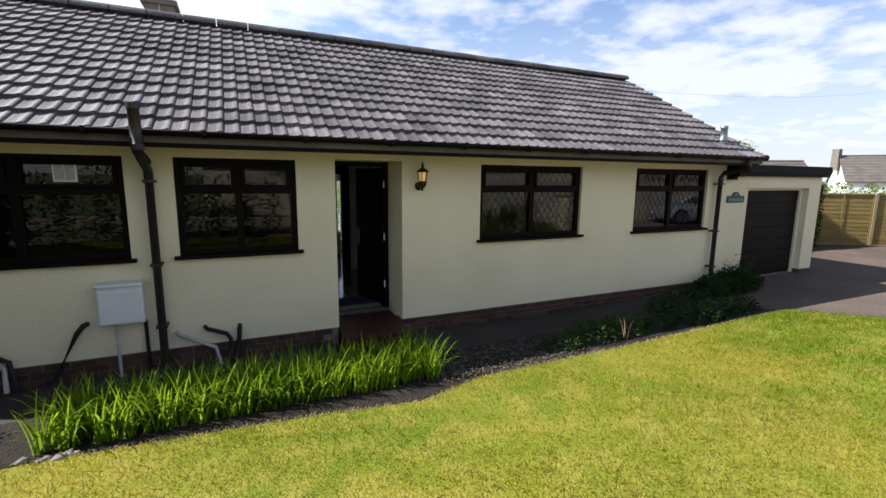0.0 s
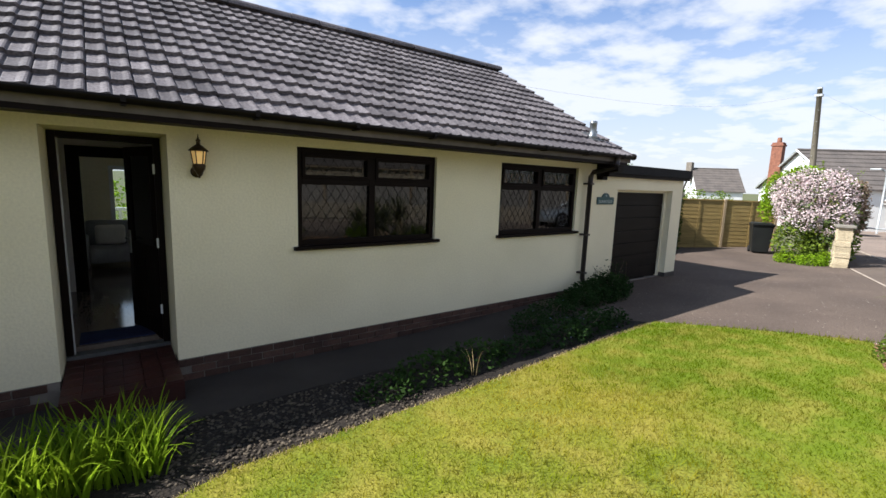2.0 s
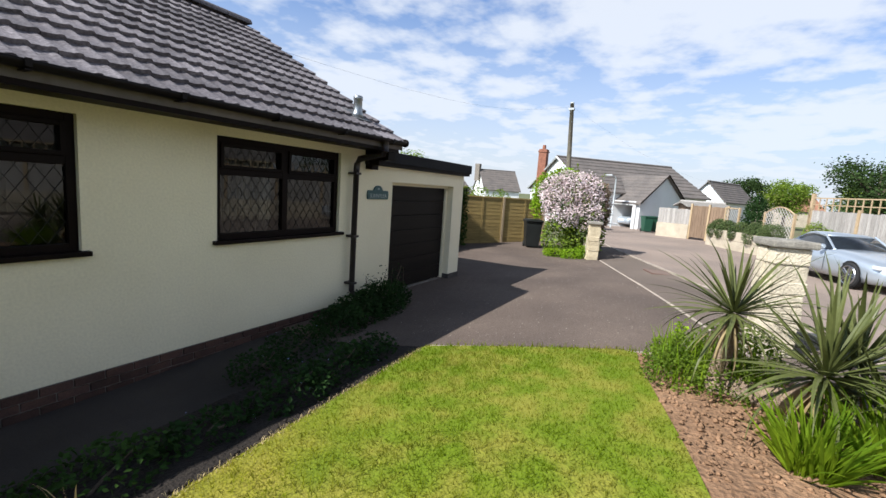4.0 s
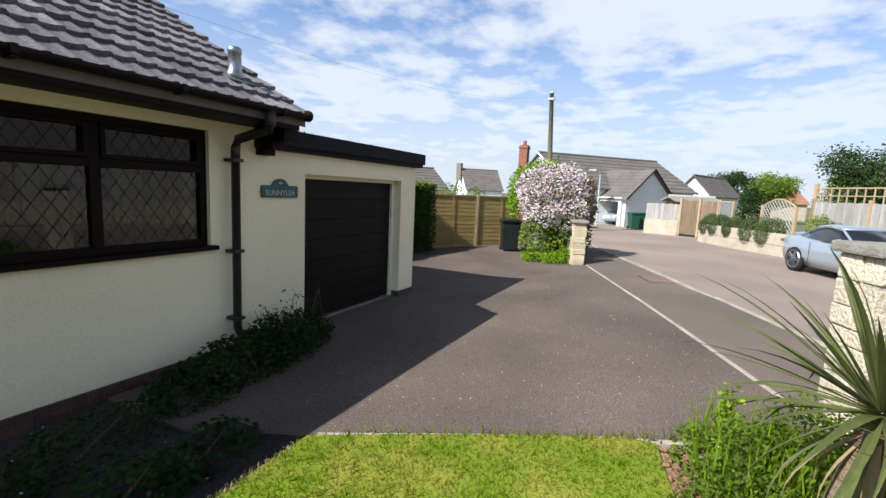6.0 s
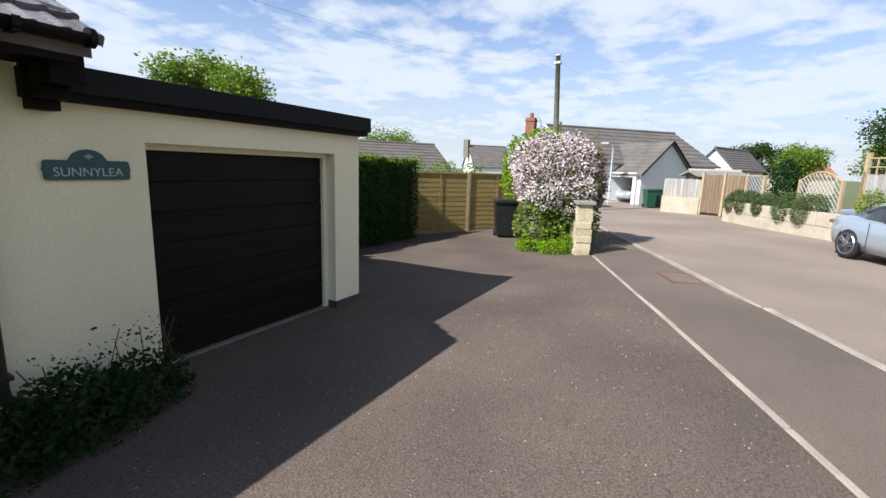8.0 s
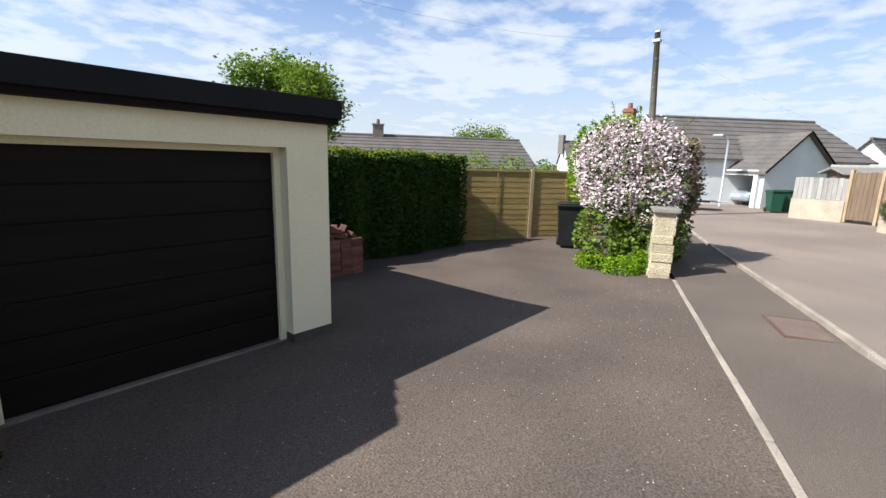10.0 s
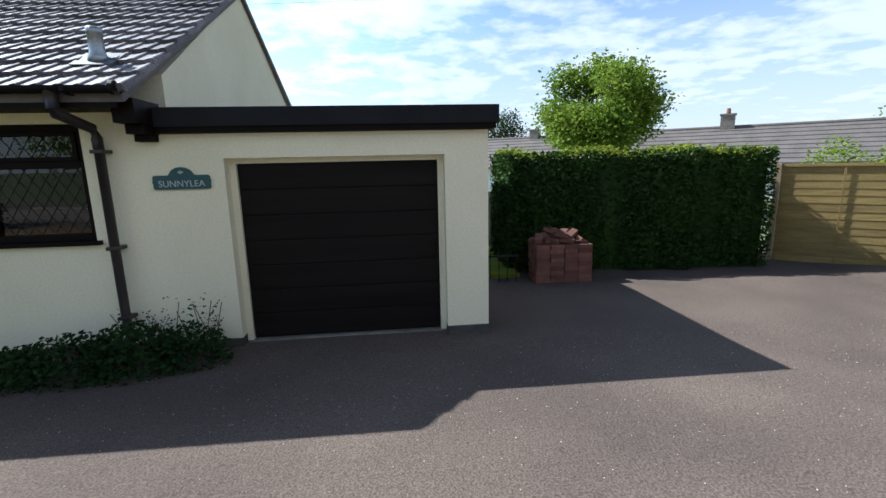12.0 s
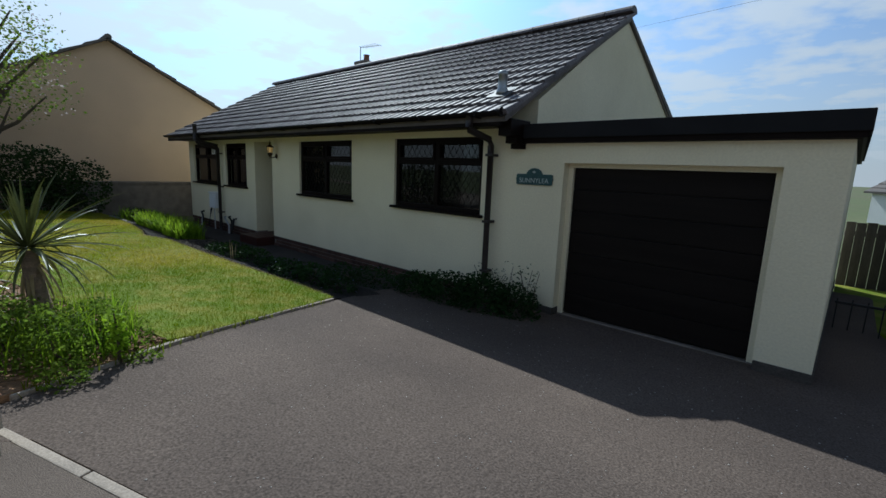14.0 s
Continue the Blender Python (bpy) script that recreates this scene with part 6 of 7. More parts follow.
# ---- brick stack by the hedge ----
bs = thing("brick_stack", (13.65, 2.25, -0.1), "stack of old red bricks topped with rubble", "brick stack")
bme = bpy.data.meshes.new("brick")
bm = boxes((0, 0.215, 0, 0.1025, 0, 0.065), bevel=0.004); bm.to_mesh(bme); bm.free(); bme.materials.append(M_OLDBRICK)
z0 = land(13.6, 2.1)
for c in range(9):
    for r in range(4):
        for k in range(4):
            ob = new("brick", bme)
            ob.matrix_basis = pose(13.2 + r * 0.222 + random.uniform(-0.008, 0.008), 2.0 + k * 0.108 + random.uniform(-0.008, 0.008), z0 + c * 0.0665, 0, 0, random.uniform(-2, 2))
            adopt(ob, bs)
for k in range(22):
    ob = new("brick", bme)
    u = random.uniform(0.08, 0.72)
    ob.matrix_basis = pose(13.2 + u, 2.05 + random.uniform(0, 0.3), z0 + 0.60 + 0.10 * math.sin(u / 0.85 * math.pi) * random.uniform(0.3, 1), random.uniform(-25, 25), random.uniform(-25, 25), random.uniform(0, 180))
    adopt(ob, bs)

# ---- manhole and road ironwork ----
M_COVER = mat("cover_infill", (0.19, 0.135, 0.105), (0.15, 0.105, 0.085), scale=3, fine=150, rough=0.9, bump=0.5, grain=0.25)
mx, my = on_line(5.82, 0.93)
mh = thing("inspection_cover", (mx, my, land(mx, my)), "rusty rectangular inspection cover in the footway", "manhole cover")
MR = pose(mx, my, land(mx, my) + 0.002, 0.5, 1.2, 19.6)
part("frame", boxes((-0.36, 0.36, -0.24, -0.215, -0.02, 0.008), (-0.36, 0.36, 0.215, 0.24, -0.02, 0.008), (-0.36, -0.335, -0.215, 0.215, -0.02, 0.008), (0.335, 0.36, -0.215, 0.215, -0.02, 0.008), m=MR), M_RUST, mh)
part("plate", boxes((-0.33, 0.33, -0.21, 0.21, -0.02, 0.006), bevel=0.003, m=MR), M_COVER, mh, "reddish tarmac infill")

# ---- telegraph pole, street lamp ----
tp = thing("telegraph_pole", (27.45, 1.55, 0.0), "grey timber telegraph pole carrying wires", "telegraph pole")
part("shaft", tube(bmesh.new(), [(27.40, 1.45, -0.2), (27.62, 1.82, 6.65)], 0.12, 12, radii=[0.15, 0.10]), M_POLE, tp, smooth=True)
part("bracket", boxes((27.5, 27.75, 1.68, 1.96, 6.32, 6.42)), M_STEEL, tp)
part("finial", boxes((27.55, 27.7, 1.74, 1.9, 6.65, 6.72)), M_STEEL, tp)
for k in range(6):
    part("step_iron", tube(bmesh.new(), [(27.52 - 0.2, 1.7, 3.2 + k * 0.5), (27.52 + 0.25, 1.7, 3.2 + k * 0.5)], 0.012, 5), M_STEEL, tp)
bm = bmesh.new()
for q in ((46, -6, 3.6), (8.85, 3.15, 4.25)):
    p0, p1 = Vector((27.62, 1.82, 6.5)), Vector(q)
    tube(bm, [p0.lerp(p1, k / 8) - Vector((0, 0, 0.6 * math.sin(math.pi * k / 8))) for k in range(9)], 0.0018, 4)
part("wire", bm, M_BLACK, tp, "thin overhead wires")
sl = thing("street_lamp", (35.35, 0.34, 0.0), "slim grey street lamp beside the road", "street lamp")
part("column", tube(bmesh.new(), [(35.35, 0.34, 0.0), (35.35, 0.34, 3.2), (35.33, 0.42, 3.38), (35.25, 0.6, 3.45)], 0.05, 8), M_STEEL, sl, smooth=True)
part("lantern", boxes((35.1, 35.35, 0.55, 1.0, 3.42, 3.51), bevel=0.02), M_STEEL, sl)

# ---- houses ----
def pitched(bm_w, bm_r, origin, ang, length, depth, eave, ridge, over=0.25, thick=0.12):
    """Wall body and roof of a gabled block. Local x along the ridge, y across; origin at one corner."""
    R = pose(*origin, 0, 0, ang)
    h = depth / 2
    prof = [(0, -0.3), (depth, -0.3), (depth, eave), (h, ridge), (0, eave)]
    a = [bm_w.verts.new(R @ Vector((0, y, z))) for y, z in prof]; b = [bm_w.verts.new(R @ Vector((length, y, z))) for y, z in prof]
    bm_w.faces.new(a); bm_w.faces.new(b[::-1])
    for i in range(5):
        j = (i + 1) % 5
        bm_w.faces.new((a[i], b[i], b[j], a[j]))
    sl_ = (ridge - eave) / h
    rows = 9
    for side in (0, 1):
        steps = []
        for k in range(rows):
            steps += [(k / rows, 0.10), ((k + 1) / rows, 0.055)]
        steps += [(1.0, 0.0), (0.0, 0.0)]
        ends = []
        for x in (-over, length + over):
            ring = []
            for t, lift in steps:
                y = -over + (h + over) * t
                z = eave - over * sl_ + (ridge - eave + over * sl_) * t + lift
                ring.append(bm_r.verts.new(R @ Vector((x, y if side == 0 else depth - y, z))))
            ends.append(ring)
        m_ = len(steps)
        for k in range(m_):
            bm_r.faces.new((ends[0][k], ends[1][k], ends[1][(k + 1) % m_], ends[0][(k + 1) % m_]))
        bm_r.faces.new(ends[0]); bm_r.faces.new(ends[1][::-1])
    for bm in (bm_w, bm_r):
        bmesh.ops.recalc_face_normals(bm, faces=bm.faces)

def house(name, label, blocks, wall_m, roof_m):
    t = thing(name, blocks[0][0], label, "house")
    for blk in blocks:
        w, r = bmesh.new(), bmesh.new()
        pitched(w, r, *blk)
        part("wall", w, wall_m, t)
        part("roof", r, roof_m, t, "grey-brown tiled roof")
        o, ang, length, depth, eave, ridge = blk[:6]
        R = pose(*o, 0, 0, ang)
        rd = bmesh.new()
        tube(rd, [R @ Vector((-0.25, depth / 2, ridge + 0.07)), R @ Vector((length + 0.25, depth / 2, ridge + 0.07))], 0.1, 8)
        part("ridge", rd, roof_m, t)
    return t

# neighbour with the peach gable beside the lawn
nb = house("neighbour_house", "neighbour's house with a plain peach-rendered gable wall", [((-6.0, 4.1, 0.05), 180, 9.0, 10.6, 2.55, 5.35)], M_RENDER_N, M_TILE_FAR)
whole("boundary_wall", boxes((-4.72, -4.5, -5.5, 1.6, -0.1, 0.98), (-4.76, -4.46, -5.52, 1.62, 0.98, 1.05), bevel=0.01), M_MORTAR, "dull grey boundary wall below the peach gable", "wall")
whole("side_gate", boxes((-4.3, -3.0, 1.1, 1.16, 0.0, 1.75), bevel=0.01), M_FELT, "dark boarded side gate beside the house", "gate")
mound("garden_shrub", (-3.9, -3.6, 0.3), [(-3.9, -3.7, 1.2, 0.75, 0.75, 0.85), (-3.6, -3.0, 1.0, 0.5, 0.5, 0.6), (-3.8, -4.5, 1.3, 0.7, 0.7, 0.9), (-3.75, -3.5, 0.55, 0.8, 0.9, 0.5), (-3.5, -2.4, 0.95, 0.6, 0.5, 0.75), (-3.4, -3.3, 1.45, 0.6, 0.6, 0.55)], 7500, 0.09, M_LEAF_D, "large dark evergreen shrub by the boundary", "shrub", 61)

mound("boundary_hedge", (-1.4, -7.5, 0.4), [(x, -7.45, 1.15, 0.62, 0.42, 0.95) for x in (-3.9, -3.1, -2.3, -1.5, -0.7, 0.1, 0.8)], 6000, 0.09, M_LEAF_D, "dark dense hedge along the road end of the lawn", "hedge", 62)

# bungalow row beyond the hedge
RA, RB = Vector((15.0, 31.2, 0)), Vector((37.3, 13.6, 0))
ra = math.degrees(math.atan2(RB.y - RA.y, RB.x - RA.x))
nrm = Vector((-0.62, -0.785, 0)) * 3.6
bg = house("bungalow", "long low bungalow roof behind the hedge", [((RA.x + nrm.x, RA.y + nrm.y, 0.0), ra, 28.4, 7.2, 1.55, 3.38)], M_WHITE_R, M_TILE_FAR)
part("chimney", boxes((-0.35, 0.35, -0.3, 0.3, 2.9, 4.1), (-0.4, 0.4, -0.35, 0.35, 4.1, 4.18), m=pose(29.7, 19.6, 0, 0, 0, ra)), M_MORTAR, bg, "grey chimney stack")
part("chimney_pot", lathe(bmesh.new(), [(0.12, 0), (0.1, 0.3)], (29.7, 19.6, 4.18), 10), M_CHIMBRICK, bg)
for cx, cy in ((20.8, 26.6), (23.1, 24.8)):
    part("chimney", boxes((-0.3, 0.3, -0.3, 0.3, 2.9, 4.0), (-0.35, 0.35, -0.35, 0.35, 3.92, 4.0), m=pose(cx, cy, 0, 0, 0, ra)), M_MORTAR, bg, "grey chimney stack")

# white house with its garage wing
WHOUSE = pose(35.97, 2.19, 0, 0, 0, -44.2)
wh = house("white_house", "white rendered house with a grey tiled roof", [((35.97, 2.19, 0.0), -44.2, 10.6, 8.4, 2.45, 4.83)], M_WHITE_R, M_TILE_FAR)
part("bargeboard", tube(bmesh.new(), [WHOUSE @ Vector((-0.27, -0.2, 2.34)), WHOUSE @ Vector((-0.27, 4.2, 4.86)), WHOUSE @ Vector((-0.27, 8.6, 2.34))], 0.07, 4), M_WHITE, wh, "white bargeboard")
part("chimney", boxes((39.85, 40.5, 6.55, 7.2, 2.0, 5.55), (39.8, 40.55, 6.5, 7.25, 5.3, 5.42), bevel=0.01), M_CHIMBRICK, wh, "red brick chimney")
part("chimney_pot", lathe(bmesh.new(), [(0.16, 0), (0.13, 0.35)], (40.17, 6.87, 5.55), 10), M_CHIMBRICK, wh)
AV, BV = Vector((0.565, 0.825, 0)), Vector((0.825, -0.565, 0))
wing_a = math.degrees(math.atan2(AV.y, AV.x))
WX, WY, WD = 36.6, -1.06, 4.5
WG = pose(WX, WY, 0, 0, 0, wing_a)
def wing_wall():
    return pierced(0, 6.0, 0.0, 0.2, -0.2, 1.85, [(0.22, 2.6, -0.2, 1.58)])
wing = thing("garage_wing", (WX, WY, 0), "white garage wing with an open dark doorway", "garage")
bm = wing_wall(); bmesh.ops.transform(bm, matrix=WG, verts=bm.verts); part("wall", bm, M_WHITE_R, wing)
bm = bmesh.new()
pr = [(0.2, -0.2), (-WD, -0.2), (-WD, 1.85), (-WD / 2, 3.68), (0.0, 1.85), (0.0, -0.2)]
for x0, x1 in ((-0.2, 0.0), (5.8, 6.0)):
    a = [bm.verts.new(WG @ Vector((x0, y, z))) for y, z in pr[1:]]; b = [bm.verts.new(WG @ Vector((x1, y, z))) for y, z in pr[1:]]
    bm.faces.new(a); bm.faces.new(b[::-1])
    for i in range(5):
        j = (i + 1) % 5
        bm.faces.new((a[i], b[i], b[j], a[j]))
box(bm, 0.0, 5.8, -WD, 0.2 - WD, -0.2, 1.85, m=WG)
bmesh.ops.recalc_face_normals(bm, faces=bm.faces)
part("wall", bm, M_WHITE_R, wing)
w_, r_ = bmesh.new(), bmesh.new()
pitched(w_, r_, (WX + BV.x * WD - AV.x * 0.2, WY + BV.y * WD - AV.y * 0.2, 0), wing_a, 6.3, WD, 1.86, 3.7); w_.free()
part("roof", r_, M_TILE_FAR, wing, "grey-brown tiled roof")
part("bargeboard", tube(bmesh.new(), [WG @ Vector((-0.45, 0.25, 1.72)), WG @ Vector((-0.45, -WD / 2, 3.76)), WG @ Vector((-0.45, -WD - 0.25, 1.72))], 0.06, 4), M_UPVC, wing, "dark bargeboard")

# smaller houses further off
house("far_house", "white bungalow with a grey roof and chimney", [((51.4, -6.8, 0.0), -25, 6.5, 3.0, 2.5, 4.1)], M_WHITE_R, M_TILE_FAR)
fh = house("far_house", "distant house with a grey slate roof", [((71.8, 25.8, -0.8), -50, 6.0, 7.0, 3.0, 6.2)], M_WHITE_R, M_TILE_FAR)
part("chimney", boxes((73.8, 74.6, 28.0, 28.8, 3.5, 6.35), bevel=0.01), M_MORTAR, fh, "grey chimney stack")
house("far_house", "low terracotta-roofed bungalow behind gardens", [((80.0, -15.0, 0.0), -70, 5.5, 6.0, 2.2, 4.1)], M_BUFFWALL, mat("terracotta_tile", (0.30, 0.15, 0.09), (0.22, 0.11, 0.07), scale=1.2, fine=8, rough=0.85))

# ---- across the road: walls, gates, fences ----
def boards(name, a, b, z0, z1, m, label, category, w=0.14, posts=0, group=""):
    a, b = Vector((*a, 0)), Vector((*b, 0))
    d = b - a
    ang = math.degrees(math.atan2(d.y, d.x))
    t = thing(name, (a.x, a.y, z0), label, category, group)
    n = int(d.length / w)
    me = bpy.data.meshes.new("board")
    bm = boxes((0.004, d.length / n - 0.004, -0.011, 0.011, 0, z1 - z0), bevel=0.003); bm.to_mesh(me); bm.free(); me.materials.append(m)
    for i in range(n):
        p = a + d * i / n
        ob = new("board", me); ob.matrix_basis = pose(p.x, p.y, z0 + random.uniform(-0.015, 0.015), 0, 0, ang + random.uniform(-1, 1)); adopt(ob, t)
    R = pose(a.x, a.y, 0, 0, 0, ang)
    for z in (z0 + 0.2, z1 - 0.2):
        part("rail", boxes((0, d.length, 0.012, 0.05, z - 0.04, z + 0.04), m=R), m, t)
    for i in range(posts):
        s = d.length * i / max(1, posts - 1)
        part("post", boxes((s - 0.05, s + 0.05, -0.05, 0.06, min(0.0, z0), z1 + 0.1), bevel=0.006, m=R), M_POSTW, t)
    return t

whole("garden_wall", boxes((0, 1.65, -0.12, 0.12, -0.2, 0.78), m=pose(32.25, -2.65, 0, 0, 0, -104)), M_BUFFWALL, "low buff wall under grey boards", "wall")
boards("board_fence", (32.25, -2.65), (31.85, -4.25), 0.78, 1.62, M_GREYWOOD, "weathered grey board fence on a low wall", "fence")
boards("timber_gate", (31.8, -4.3), (30.9, -5.95), 0.12, 1.85, M_GATE, "tall brown boarded timber gates", "gate", posts=3)
part_shed = house("garden_shed", "timber shed with a shallow felt roof", [((33.4, -4.2, 0.0), -70, 2.0, 1.9, 1.8, 1.98)], M_GATE, M_GREYWOOD)
WA, WB = (29.3, -5.2), (1.0, -19.2)
wdx, wdy = WB[0] - WA[0], WB[1] - WA[1]
wL, wAng = math.hypot(wdx, wdy), math.degrees(math.atan2(wdy, wdx))
WR = pose(WA[0], WA[1], 0, 0, 0, wAng)
rw_ = thing("retaining_wall", (*WA, 0.0), "buff stone garden wall along the road", "wall")
x = 0.0
while x < wL:
    l = random.uniform(0.5, 0.9)
    for zc, hc_ in ((-0.15, 0.55), (0.4, 0.42)):
        part("stone", boxes((x + 0.008, min(wL, x + l) - 0.008, -0.16 + random.uniform(-0.01, 0.01), 0.16, zc + 0.006, zc + hc_ - 0.006), bevel=0.014, m=WR), M_BUFFWALL, rw_)
    x += l
part("core", boxes((0, wL, -0.13, 0.14, -0.15, 0.80), m=WR), M_MORTAR, rw_)
def by_wall(s, off):
    p = WR @ Vector((s, off, 0))
    return p.x, p.y
for s, r, h, sd in ((0.4, 0.40, 0.32, 71), (1.1, 0.4, 0.3, 72), (2.1, 0.38, 0.28, 73), (3.3, 0.5, 0.36, 74), (4.2, 0.5, 0.36, 75)):
    x, y = by_wall(s, 0.2)
    mound("lavender", (x, y, 0.8), [(x, y, 0.95, r * 1.25, r * 0.9, h * 1.15), (*by_wall(s, -0.15), 0.75, r * 0.9, r * 0.55, h * 1.1)], 4800, 0.05, M_LAV, "grey-green lavender spilling over the wall", "lavender", sd, group="lavender on the wall")
x, y = by_wall(1.8, 1.0)
mound("garden_shrub", (x, y, 0.4), [(x, y, 1.4, 0.7, 0.6, 0.8), (x - 0.35, y, 1.2, 0.5, 0.5, 0.6), (x + 0.25, y + 0.1, 1.9, 0.45, 0.4, 0.55), (x + 0.05, y, 2.15, 0.3, 0.3, 0.35)], 4200, 0.09, M_SHRUB, "rounded green shrub behind the wall", "shrub", 77)
x, y = by_wall(5.9, 0.5)
mound("garden_shrub", (x, y, 0.6), [(x, y, 1.15, 0.4, 0.35, 0.42), (x - 0.5, y - 0.25, 1.05, 0.3, 0.3, 0.3)], 1500, 0.07, M_LEAF, "green shrub in front of the fence", "shrub", 78)

def lattice(a, b, z0, z1, arch, label):
    a, b = Vector((*a, 0)), Vector((*b, 0))
    d = b - a
    R = pose(a.x, a.y, 0, 0, 0, math.degrees(math.atan2(d.y, d.x)))
    L = d.length
    t = thing("trellis", (a.x, a.y, z0), label, "trellis", group="garden trellis")
    top = lambda s: z1 + arch * math.sin(math.pi * s / L)
    bm = bmesh.new()
    for sg in (1, -1):
        s = -2.0
        while s < L + 2.0:
            pts_ = []
            for k in range(41):
                z = z0 + (z1 + arch - z0) * k / 40
                ss = s + sg * (z - z0) * 0.9
                if 0 <= ss <= L and z <= top(ss):
                    pts_.append((ss, z))
            if len(pts_) > 2:
                p0, p1 = pts_[0], pts_[-1]
                tube(bm, [R @ Vector((p0[0], 0.01 * sg, p0[1])), R @ Vector((p1[0], 0.01 * sg, p1[1]))], 0.014, 4)
            s += 0.16
    part("lath", bm, M_GREYWOOD, t, "crossed pale laths")
    bm = tube(bmesh.new(), [R @ Vector((s, 0, top(s))) for s in lin(0, L, 9)], 0.03, 6)
    part("top_rail", bm, M_POSTW, t)
    for s in (0, L):
        part("post", boxes((s - 0.04, s + 0.04, -0.04, 0.04, 0.4, z1 + 0.04), m=R), M_POSTW, t)
    return t

lattice(by_wall(0.5, 0.35), by_wall(1.4, 0.45), 0.8, 1.85, 0.0, "pale diamond trellis panel beside the gate")
lattice(by_wall(3.25, 0.4), by_wall(4.95, 0.4), 0.8, 1.75, 0.28, "arched diamond trellis panel behind the wall")
fA, fB = by_wall(5.3, 0.7), by_wall(30.0, 0.7)
bf = boards("board_fence", fA, fB, 0.4, 1.98, M_GREYWOOD, "weathered close-board fence topped with trellis", "fence", posts=13)
d_ = Vector((fB[0] - fA[0], fB[1] - fA[1], 0)); R_ = pose(fA[0], fA[1], 0, 0, 0, math.degrees(math.atan2(d_.y, d_.x)))
bm = boxes((0, d_.length, -0.02, 0.02, 2.42, 2.46), (0, d_.length, -0.02, 0.02, 2.18, 2.21), m=R_)
for k in range(int(d_.length / 0.3)):
    box(bm, k * 0.3, k * 0.3 + 0.03, -0.015, 0.015, 1.98, 2.46, m=R_)
part("trellis_top", bm, M_POSTW, bf, "square trellis along the fence top")
for s in (0, d_.length * 0.5, d_.length):
    part("post", boxes((s - 0.06, s + 0.06, -0.05, 0.05, 0.0, 2.6), bevel=0.006, m=R_), M_POSTW, bf)
# garden plants over the fence
x, y = by_wall(9.5, 2.2)
mound("garden_shrub", (x, y, 0.4), [(x, y, 2.1, 1.3, 1.0, 0.9), (x - 1.6, y - 0.8, 2.2, 1.1, 0.9, 0.9), (x + 1.2, y + 0.5, 1.9, 0.8, 0.8, 0.7)], 3600, 0.1, M_SHRUB, "leafy shrubs rising over the fence", "shrub", 79)

# houses standing back across the road
for s_ in (12.0, 27.0):
    x, y = by_wall(s_, 7.5)
    house("opposite_house", "brown-roofed house standing back across the road", [((x, y, 0.1), wAng, 11.5, 7.5, 2.7, 5.6)], M_BUFFWALL, M_TILE_FAR)

# low fence beside the garage rear, with sunlit grass beyond
boards("side_fence", (12.05, 5.9), (15.0, 6.3), -0.3, 1.12, M_SHADEWOOD, "board fence behind the garage, coloured dark for shade", "fence")
rl = thing("metal_railing", (12.1, 2.3, 0.0), "low dark metal railing beside the garage", "railing")
part("rail", boxes((12.1, 13.0, 2.29, 2.31, 0.33, 0.36)), M_BLACK, rl)
for k in range(7):
    part("bar", tube(bmesh.new(), [(12.12 + k * 0.14, 2.3, -0.15), (12.12 + k * 0.14, 2.3, 0.4)], 0.008, 5), M_BLACK, rl)
whole("grass_strip", boxes((12.06, 13.1, 2.6, 5.8, -0.2, -0.02)), M_TURF, "sunlit grass beyond the railing", kind="structure")


# ---- trees ----
def tree(x, y, z, h, r, n, leaf_size, m, label, seed, trunk_h=0.45, blossom=None):
    rng = np.random.default_rng(seed)
    t = thing("tree", (x, y, z), label, "tree")
    bm = tube(bmesh.new(), [(x, y, z - 0.2), (x + 0.05 * r, y, z + h * 0.3), (x - 0.04 * r, y + 0.05 * r, z + h * 0.72)], 0.1, 9, radii=[h * 0.035, h * 0.026, h * 0.008])
    lobes = []
    for k in range(22):
        a, e = k * 2.4 + rng.uniform(-0.3, 0.3), rng.uniform(0.05, 1.0)
        rr = r * rng.uniform(0.45, 0.72) * math.sqrt(1 - (2 * e - 0.9) ** 2 * 0.6)
        c = (x + rr * math.cos(a), y + rr * math.sin(a), z + h * (trunk_h + (0.86 - trunk_h) * e))
        s = r * rng.uniform(0.26, 0.42)
        lobes.append((*c, s, s, s * 0.75))
        tube(bm, [(x, y, z + h * (0.25 + 0.4 * e * 0.8)), ((x + c[0]) / 2, (y + c[1]) / 2, c[2] - 0.12 * h), c], 0.02, 5, radii=[h * 0.012, h * 0.008, h * 0.003])
    part("trunk", bm, M_TRUNK, t)
    leaves("crown", cloud(n, lobes, seed, 0.25) + rng.normal(size=(n, 3)) * r * np.array((0.085, 0.085, 0.06)), leaf_size, m, t, seed=seed)
    if blossom:
        leaves("blossom", cloud(n // 4, lobes, seed + 7, 0.8), leaf_size * 0.7, blossom, t, seed=seed + 7)
    return t

tree(19.1, 13.3, 0.0, 6.1, 2.5, 26000, 0.16, M_LEAF, "broad green tree in the garden beyond the hedge", 81, 0.42)
tree(20.0, 35.5, 0.0, 6.8, 3.2, 6000, 0.2, M_LEAF_D, "dark green tree beyond the bungalow", 82, 0.35)
tree(92.0, 57.5, -1.0, 10.5, 8.2, 12000, 0.5, M_LEAF, "distant rounded green tree", 83, 0.3)
tree(62.0, -9.0, 0.0, 5.6, 2.5, 6500, 0.22, M_LEAF_D, "distant dark tree above the rooftops", 84, 0.3)
tree(66.0, -13.5, 0.0, 5.5, 3.0, 7000, 0.22, M_LEAF, "distant green tree above the rooftops", 85, 0.3)
